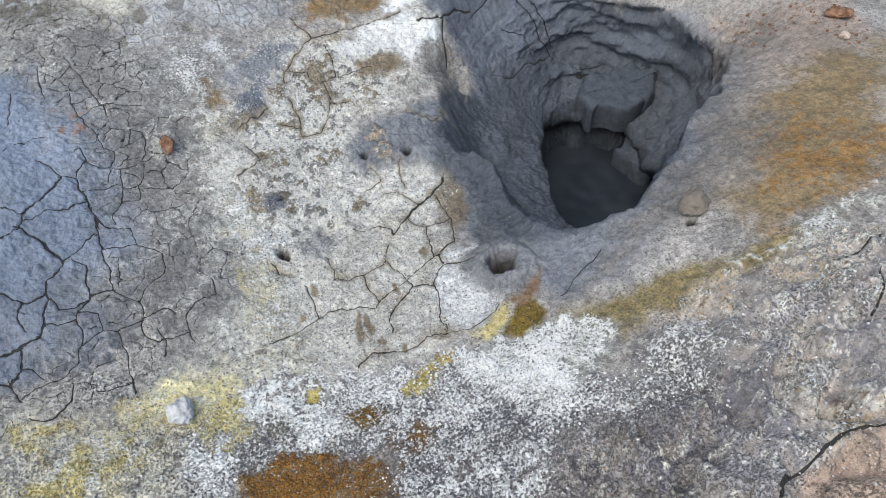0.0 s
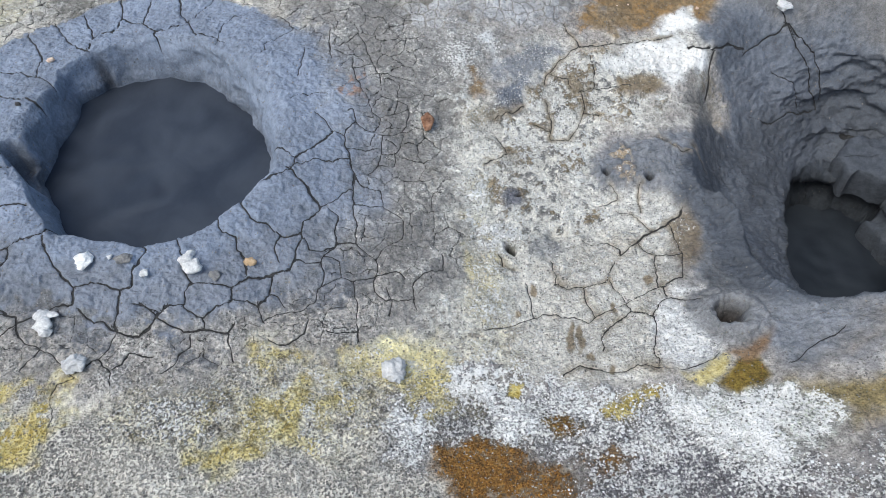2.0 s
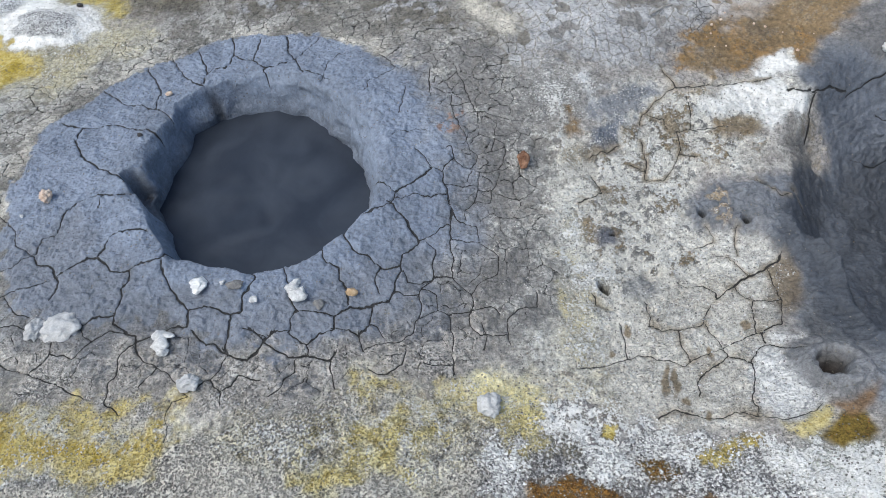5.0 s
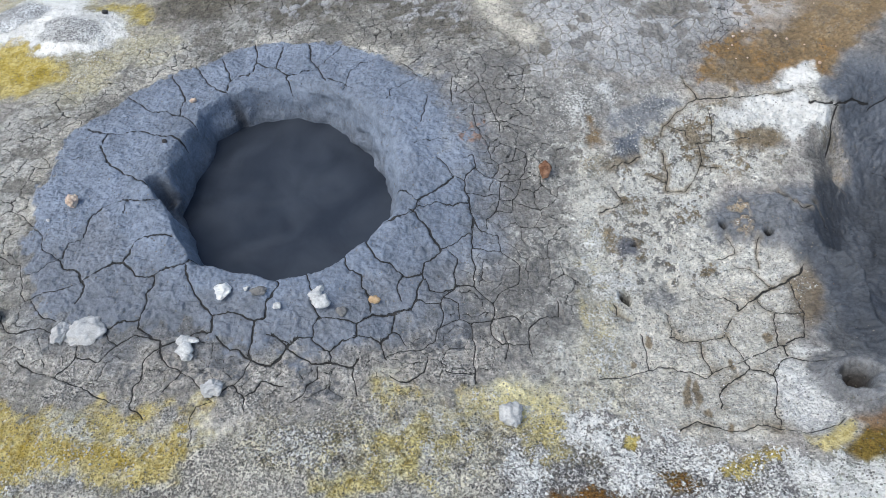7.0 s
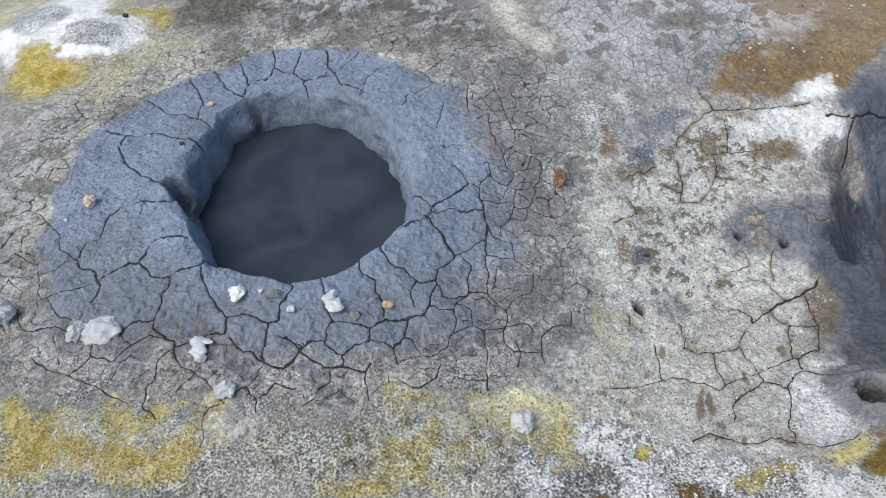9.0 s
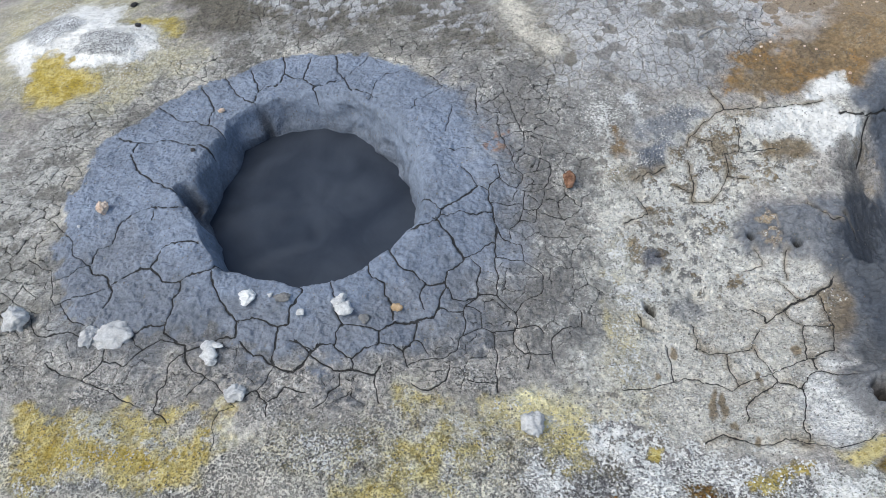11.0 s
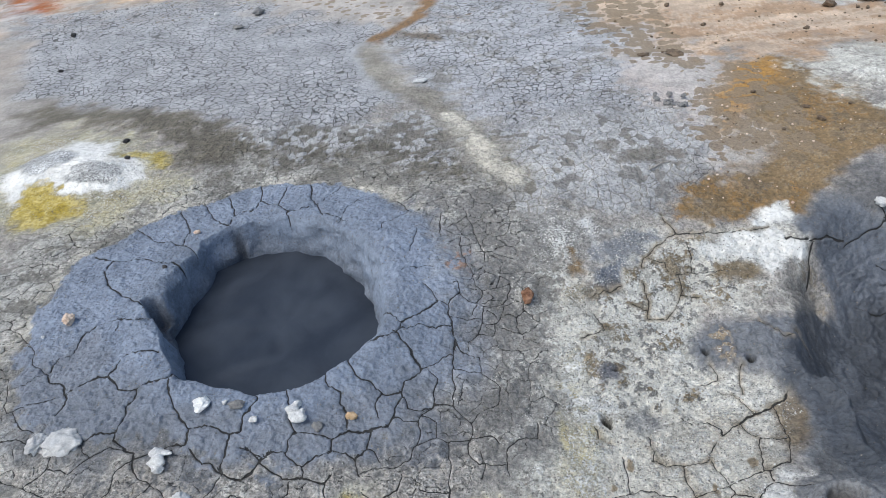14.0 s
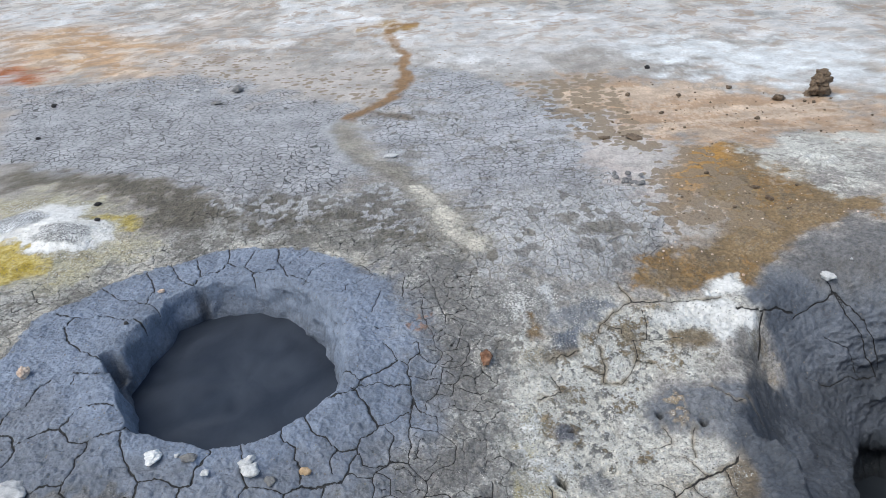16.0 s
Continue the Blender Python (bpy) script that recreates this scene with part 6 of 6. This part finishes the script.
def pool(name, centre, radii, level, parent, material):
    """A slightly domed, rippled mud surface."""
    bm = bmesh.new()
    rings = []
    for k in range(1, 25):
        s = k / 24
        rings.append([])
        for a in range(72):
            t = a / 72 * 2 * math.pi
            x, y = centre[0] + math.cos(t) * radii[0] * s, centre[1] + math.sin(t) * radii[1] * s
            z = level + 0.006 * noise.noise((x * 9, y * 9, 1.0)) + 0.004 * noise.noise((x * 22, y * 22, 4.0))
            rings[-1].append(bm.verts.new((x, y, z)))
    mid = bm.verts.new((*centre, level))
    for a in range(72):
        bm.faces.new((mid, rings[0][a], rings[0][(a + 1) % 72]))
        for k in range(23):
            bm.faces.new((rings[k][a], rings[k + 1][a], rings[k + 1][(a + 1) % 72], rings[k][(a + 1) % 72]))
    for f in bm.faces:
        f.smooth = True
    return part(name, bm, material, parent, "dark wet boiling mud")


pool("mud_surface", (-0.53, 1.92), (0.43, 0.48), POOL, pot, MUD)
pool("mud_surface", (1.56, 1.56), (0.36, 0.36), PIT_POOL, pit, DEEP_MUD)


def stone_mesh(size, seed, chops=6, rugged=0.3, detail=4):
    """A broken stone: a ball cut by planes and roughened, resting on z = 0."""
    rng = random.Random(seed)
    bm = bmesh.new()
    bmesh.ops.create_icosphere(bm, subdivisions=detail, radius=0.5)
    cuts = []
    for _ in range(chops):
        n = Vector((rng.uniform(-1, 1), rng.uniform(-1, 1), rng.uniform(-0.5, 1))).normalized()
        cuts.append((n, rng.uniform(0.27, 0.42)))
    for v in bm.verts:
        for n, d in cuts:
            over = v.co.dot(n) - d
            if over > 0:
                v.co -= n * over * 0.92
        v.co += v.co.normalized() * rugged * (0.45 * noise.noise(v.co * 3 + Vector((seed, 0, 0))) + 0.4 * noise.noise(v.co * 7 + Vector((0, seed, 0))) + 0.22 * noise.noise(v.co * 17 + Vector((0, 0, seed))))
        v.co = Vector((v.co.x * size[0], v.co.y * size[1], v.co.z * size[2]))
    low = min(v.co.z for v in bm.verts)
    for v in bm.verts:
        v.co.z -= low + 0.12 * size[2]
    for f in bm.faces:
        f.smooth = True
    return bm


def stone(name, at, size, seed, material, label, turn=0, category="stone", group="", sink=0.0, rugged=0.3, chops=7):
    ob = part(name, stone_mesh(size, seed, chops, rugged, 4 if max(size) > 0.035 else 3), material)
    ob.matrix_world = pose(at[0], at[1], ground_at(*at) - sink, 0, 0, turn)
    return tagged(ob, label, category, group)


def flaky(name, at, bits, seed, material, label):
    """A few loose flakes of crust lying over one another."""
    root = tagged(new(name), label, "crust flakes")
    root.location = (at[0], at[1], ground_at(*at))
    for n, (dx, dy, dz, sx, sy, sz, rx, ry, rz) in enumerate(bits):
        ob = part("flake", stone_mesh((sx, sy, sz), seed + n, 5, 0.25, 3), material, root)
        ob.matrix_local = pose(dx, dy, dz, rx, ry, rz)
    return root


stone("mud_lump", (1.352, 0.99), (0.075, 0.062, 0.055), 47, LUMP_ROCK, "rounded tan-grey mud lump beside a small vent", 20, "mud lump", chops=1, rugged=0.2)


def slab_mesh(outline, top, thick, tilt, seed):
    """A slumped plate of mud: an uneven outline with a rounded brim, lumpy top and broken sides."""
    bm = bmesh.new()
    edge_pts = []
    for (ax, ay), (bx, by) in zip(outline, outline[1:] + outline[:1]):
        for k in range(10):
            u = k / 10
            x, y = ax + (bx - ax) * u, ay + (by - ay) * u
            edge_pts.append((x + 0.03 * noise.noise((x * 16, y * 16, seed)) + 0.010 * noise.noise((x * 60, y * 60, seed)), y + 0.03 * noise.noise((x * 16, y * 16, seed + 7)) + 0.010 * noise.noise((x * 60, y * 60, seed + 3))))
    cx, cy = sum(p[0] for p in edge_pts) / len(edge_pts), sum(p[1] for p in edge_pts) / len(edge_pts)
    rings = []
    for s, dz in ((0.12, 0), (0.3, 0), (0.5, 0), (0.68, 0), (0.83, 0), (0.93, -0.002), (0.985, -0.012), (1.0, -0.028), (0.985, -0.6 * thick), (0.97, -thick)):
        ring = []
        for x, y in edge_pts:
            x, y = cx + (x - cx) * s, cy + (y - cy) * s
            z = top + (x - cx) * tilt[0] + (y - cy) * tilt[1] + dz + 0.026 * noise.noise((x * 14, y * 14, seed)) + 0.012 * noise.noise((x * 45, y * 45, seed))
            ring.append(bm.verts.new((x, y, z)))
        rings.append(ring)
    count = len(edge_pts)
    mid = bm.verts.new((cx, cy, top))
    for a in range(count):
        b = (a + 1) % count
        bm.faces.new((mid, rings[0][a], rings[0][b]))
        for low_, up_ in zip(rings, rings[1:]):
            bm.faces.new((low_[a], up_[a], up_[b], low_[b]))
    bmesh.ops.recalc_face_normals(bm, faces=bm.faces)
    for f in bm.faces:
        f.smooth = True
    return bm


part("slumped_slab", slab_mesh([(1.66, 1.89), (1.72, 1.95), (1.82, 1.93), (1.93, 1.92), (1.98, 1.85), (1.94, 1.78), (1.84, 1.765), (1.73, 1.80), (1.67, 1.83)], -0.325, 0.12, (0.15, 0.22), 2.0), WET_SHADED_MUD, pit)
part("slumped_slab", slab_mesh([(1.76, 1.74), (1.84, 1.755), (1.91, 1.72), (1.89, 1.62), (1.82, 1.57), (1.77, 1.62)], -0.50, 0.16, (0.35, 0.1), 5.0), WET_SHADED_MUD, pit)
RIM = "stones on the pot's rim"
stone("white_stone", (-0.632, 1.429), (0.050, 0.056, 0.020), 3, SALT_CRUMB, "small flat white stone on the cracked mud rim", 20, group=RIM, chops=10)
flaky("white_crust_piece", (-0.378, 1.398), [(0.008, -0.006, 0, 0.055, 0.045, 0.03, 0, 0, -30), (-0.012, 0.014, 0.004, 0.04, 0.03, 0.022, 8, 0, 10), (-0.002, 0.026, 0.006, 0.03, 0.022, 0.018, 0, 14, 40)], 11, WHITE_ROCK, "broken white crust lump on the mud rim")
stone("white_pebble", (-0.484, 1.377), (0.024, 0.022, 0.016), 21, WHITE_ROCK, "tiny white pebble on grey mud", 0, "pebble", RIM)
stone("muddy_pebble", (-0.534, 1.42), (0.046, 0.026, 0.022), 22, MUD_ROCK, "flat mud-coated pebble on the rim", 10, "pebble", RIM)
stone("muddy_pebble", (-0.571, 1.433), (0.016, 0.014, 0.012), 29, WHITE_ROCK, "tiny pale pebble half sunk in mud", 0, "pebble", RIM)
stone("muddy_pebble", (-0.318, 1.368), (0.032, 0.030, 0.022), 23, MUD_ROCK, "grey mud-coated pebble with pale top", 30, "pebble", RIM)
stone("tan_pebble", (-0.236, 1.407), (0.032, 0.022, 0.020), 24, TAN_ROCK, "rounded tan pebble beside a crack", -15, "pebble", RIM, chops=1)
flaky("curled_mud_flakes", (-0.715, 1.28), [(0, -0.008, 0, 0.05, 0.045, 0.022, 12, 0, 0), (-0.006, 0.016, 0.008, 0.04, 0.032, 0.014, 10, 15, 25), (0.018, 0.016, 0.010, 0.045, 0.022, 0.010, -10, -12, -20), (0.01, -0.03, 0, 0.03, 0.03, 0.018, 0, 15, 50)], 31, WHITE_ROCK, "curled white flakes of dried mud crust")
stone("pale_crust_stone", (-0.625, 1.165), (0.052, 0.055, 0.026), 33, GREY_ROCK, "pale pointed crust stone in a crack", 45, group=RIM)
stone("pink_stone", (-1.163, 1.805), (0.038, 0.062, 0.026), 34, PINK_ROCK, "pinkish white stone on the mud rim", 25, group=RIM, rugged=0.3)
stone("grey_stone", (0.099, 1.09), (0.060, 0.064, 0.045), 35, GREY_ROCK, "pale grey rounded stone on yellow crust", 0, chops=3)
stone("white_pebble", (-0.905, 2.29), (0.026, 0.02, 0.016), 36, PINK_ROCK, "small white and reddish pebble on the rim", 0, "pebble", RIM)
stone("dark_pebble", (-0.94, 2.055), (0.018, 0.018, 0.012), 37, DARK_ROCK, "small dark pebble pressed into mud", 0, "pebble", RIM)
stone("white_pebble", (-1.222, 1.743), (0.013, 0.012, 0.010), 38, WHITE_ROCK, "tiny white pebble on grey mud", 0, "pebble", RIM)
stone("rusty_stone", (0.262, 1.868), (0.046, 0.066, 0.034), 39, RUST_ROCK, "rust-red stone on grey crust", -15, rugged=0.22)
stone("white_boulder", (-0.992, 1.352), (0.115, 0.085, 0.050), 40, GREY_ROCK, "white-dusted lump of crust at the rim's foot", 10, "crust lump", chops=3, sink=0.022, rugged=0.28)
stone("white_boulder", (-1.058, 1.345), (0.050, 0.065, 0.036), 41, GREY_ROCK, "white-dusted lump of crust beside a larger one", -10, "crust lump", sink=0.01)
stone("white_boulder", (-1.285, 1.41), (0.085, 0.10, 0.06), 42, GREY_ROCK, "white-dusted lump of crust at the rim's foot", 40, "crust lump", sink=0.01)

FARS = "stones on the flats"
for n, (x, y, sx, sy, sz, mat, what) in enumerate((
    (-2.60, 5.0, 0.05, 0.05, 0.035, DARK_ROCK, "small black stone on pale cracked mud"),
    (-2.40, 4.35, 0.04, 0.035, 0.025, DARK_ROCK, "small black stone on pale cracked mud"),
    (-1.34, 5.15, 0.15, 0.10, 0.05, MUD_ROCK, "low grey stone on the mudflat"),
    (-1.64, 5.18, 0.05, 0.05, 0.03, WHITE_ROCK, "small pale stone on the mudflat"),
    (-1.41, 4.87, 0.12, 0.07, 0.03, MUD_ROCK, "low grey stone on the mudflat"),
    (2.14, 4.28, 0.10, 0.08, 0.055, BROWN_ROCK, "brown stone near the tall rock"),
    (2.31, 4.19, 0.035, 0.03, 0.025, BROWN_ROCK, "small brown stone near the tall rock"),
    (2.27, 4.22, 0.03, 0.03, 0.022, BROWN_ROCK, "small brown stone near the tall rock"),
    (1.475, 2.747, 0.05, 0.035, 0.025, BROWN_ROCK, "dark brown stone on ochre mud"),
    (1.457, 2.863, 0.05, 0.03, 0.02, BROWN_ROCK, "flat brown stone on ochre mud"),
    (1.57, 5.13, 0.055, 0.05, 0.035, DARK_ROCK, "dark stone on brown gravel"),
    (1.88, 3.93, 0.05, 0.04, 0.025, BROWN_ROCK, "brown stone on reddish gravel"),
    (1.30, 4.54, 0.05, 0.04, 0.03, BROWN_ROCK, "brown stone on reddish gravel"),
    (1.60, 4.47, 0.045, 0.04, 0.025, BROWN_ROCK, "brown stone on reddish gravel"),
    (1.94, 4.56, 0.05, 0.04, 0.03, BROWN_ROCK, "brown stone on reddish gravel"),
    (1.41, 4.15, 0.04, 0.035, 0.02, BROWN_ROCK, "brown stone on reddish gravel"),
    (-1.50, 3.145, 0.045, 0.03, 0.022, DARK_ROCK, "dark stone beside the white mound"),
    (-1.41, 2.935, 0.035, 0.035, 0.022, DARK_ROCK, "dark stone on the white mound"),
    (1.145, 3.724, 0.13, 0.09, 0.03, BROWN_ROCK, "low brown clod on pale mud"),
    (1.0, 3.75, 0.09, 0.06, 0.025, BROWN_ROCK, "low brown clod on pale mud"),
    (-0.154, 3.648, 0.10, 0.05, 0.025, WHITE_ROCK, "flat white crust stone by the stream"),
    (1.507, 2.265, 0.05, 0.06, 0.025, WHITE_ROCK, "white flat stone at the pit's edge"),
    (1.604, 2.306, 0.016, 0.014, 0.010, WHITE_ROCK, "tiny white stone at the pit's edge"),
    (1.316, 3.054, 0.03, 0.025, 0.018, BROWN_ROCK, "small stone on ochre mud"),
    (1.315, 2.692, 0.022, 0.02, 0.014, BROWN_ROCK, "small stone on ochre mud"),
    (1.625, 2.843, 0.025, 0.02, 0.012, BROWN_ROCK, "small stone on ochre mud"),
    (2.243, 1.436, 0.055, 0.09, 0.03, RUST_ROCK, "flat reddish stone on the pink slope"),
    (2.152, 1.329, 0.03, 0.034, 0.024, PINK_ROCK, "rounded pinkish stone on the pink slope"),
)):
    k = 0.8 if y > 2.5 else 1.0
    stone("stone", (x, y), (k * sx, k * sy, k * sz), 60 + n, mat, what, 37 * n, group=FARS)

for dx, dy, turn_, seed_ in ((0.0, 0.006, 25, 91), (-0.012, -0.006, 80, 92), (0.012, -0.008, -35, 93)):
    stone("crust_shard", (0.925 + dx, 1.135 + dy), (0.030, 0.010, 0.012), seed_, RUST_ROCK, "dark reddish shard of crust inside the mud crater", turn_, "crust shard", chops=9)

# clods gathered on the pale mud
clods = tagged(new("mud_clods"), "cluster of crumbly grey clods on pale mud", "clods")
clods.location = (0.945, 3.031, ground_at(0.945, 3.031))
rng = random.Random(5)
for n in range(16):
    ob = part("clod", stone_mesh((rng.uniform(0.02, 0.045), rng.uniform(0.02, 0.035), rng.uniform(0.012, 0.022)), 200 + n, 4, 0.3, 2), MUD_ROCK, clods)
    ob.matrix_local = pose(rng.gauss(0, 0.035), rng.gauss(0, 0.06), 0, 0, 0, rng.uniform(0, 360))

# tall weathered rock
rock = tagged(new("tall_rock"), "tall knobbly brown rock standing on gravel", "rock")
rock.location = (2.40, 4.34, ground_at(2.40, 4.34) - 0.01)
for n, (dx, dy, dz, sx, sy, sz) in enumerate(((0, 0, 0, 0.135, 0.12, 0.10), (0.006, 0.006, 0.058, 0.125, 0.11, 0.085), (0.010, 0, 0.105, 0.075, 0.08, 0.065), (-0.055, 0, 0.0, 0.05, 0.055, 0.04))):
    ob = part("rock_lump", stone_mesh((sx, sy, sz), 300 + n, 6, 0.45, 4), BROWN_ROCK, rock)
    ob.matrix_local = pose(dx, dy, dz, 0, 0, 50 * n)

# twig on the flat
bm = bmesh.new()
path = [Vector((0, 0, 0.006)), Vector((0.03, 0.012, 0.009)), Vector((0.06, 0.03, 0.008)), Vector((0.095, 0.038, 0.004))]
rings = []
for k, p in enumerate(path):
    rings.append([bm.verts.new(p + Vector((0, math.cos(a * math.pi / 3), math.sin(a * math.pi / 3))) * (0.005 - 0.001 * k)) for a in range(6)])
for a, b in zip(rings, rings[1:]):
    for k in range(6):
        bm.faces.new((a[k], a[(k + 1) % 6], b[(k + 1) % 6], b[k]))
bm.faces.new(rings[0][::-1])
bm.faces.new(rings[-1])
twig = tagged(part("twig", bm, STICK), "short weathered grey twig on pale mud", "twig")
twig.matrix_world = pose(0.755, 2.465, ground_at(0.80, 2.49) + 0.002, 0, 0, 8)


# ---- loose grit ----
def scatter(name, label, category, outline, count, sizes, material, seed, patch=None):
    """Many small broken bits lying on the ground within an outline."""
    rng_ = random.Random(seed)
    shapes = []
    for k in range(8):
        bm = bmesh.new()
        bmesh.ops.create_icosphere(bm, subdivisions=1, radius=0.5)
        verts = [tuple(v.co * (0.75 + 0.5 * rng_.random())) for v in bm.verts]
        faces = [[v.index for v in f.verts] for f in bm.faces]
        bm.free()
        shapes.append((verts, faces))
    xs, ys = [p[0] for p in outline], [p[1] for p in outline]
    verts, faces = [], []
    px = np.array([rng_.uniform(min(xs), max(xs)) for _ in range(4 * count)])
    py = np.array([rng_.uniform(min(ys), max(ys)) for _ in range(4 * count)])
    inner = (line_gap(px, py, outline, True) < 0) & (line_gap(px, py, RING, True) > 0) & (np.hypot(px - PX, py - PY) > 0.45)
    clump = rough(px, py, 3.0, 3, seed)
    for x, y in list(zip(px[inner & (clump > -0.15)], py[inner & (clump > -0.15)]))[:count]:
        size = sizes[0] + (sizes[1] - sizes[0]) * rng_.random() ** 3
        vs, fs = rng_.choice(shapes)
        c, s = math.cos(x * 700), math.sin(x * 700)
        base_, z0 = len(verts), ground_at(x, y)
        flat_ = rng_.uniform(0.45, 0.8)
        verts += [(x + size * (a * c - b * s), y + size * (a * s + b * c), z0 + size * flat_ * (d + 0.3)) for a, b, d in vs]
        faces += [[base_ + i for i in f] for f in fs]
    me = bpy.data.meshes.new(name)
    me.from_pydata(verts, [], faces)
    me.materials.append(material)
    return tagged(new(name, me), label, category, kind="stuff")


scatter("gravel", "scattered small brown stones on ochre mud", "gravel", TAN_POOL, 220, (0.004, 0.014), BROWN_ROCK, 71)
scatter("gravel", "scattered small pale stones on ochre mud", "gravel", TAN_POOL, 90, (0.005, 0.013), PINK_ROCK, 72)
scatter("gravel", "scattered brown stones on far reddish ground", "gravel", FAR_BROWN, 200, (0.006, 0.020), BROWN_ROCK, 73)
scatter("gravel", "reddish gravel on the pink slope", "gravel", PINK_SLOPE, 220, (0.004, 0.014), RUST_ROCK, 74)
scatter("crumbs", "pale crumbs of crust on the broken bank", "crumbs", MAUVE_BANK, 700, (0.002, 0.007), WHITE_ROCK, 75)
scatter("crumbs", "grey crumbs of crust on the broken bank", "crumbs", MAUVE_BANK, 700, (0.003, 0.012), MUD_ROCK, 76)
scatter("crumbs", "white salt crumbs on the foreground", "crumbs", SALT_WIDE, 1600, (0.002, 0.007), SALT_CRUMB, 77)
scatter("crumbs", "pale crumbs on the white crust", "crumbs", WHITE_CRUST, 450, (0.002, 0.007), WHITE_ROCK, 78)
scatter("crumbs", "dark crumbs on the white crust", "crumbs", WHITE_CRUST, 400, (0.002, 0.007), MUD_ROCK, 79)
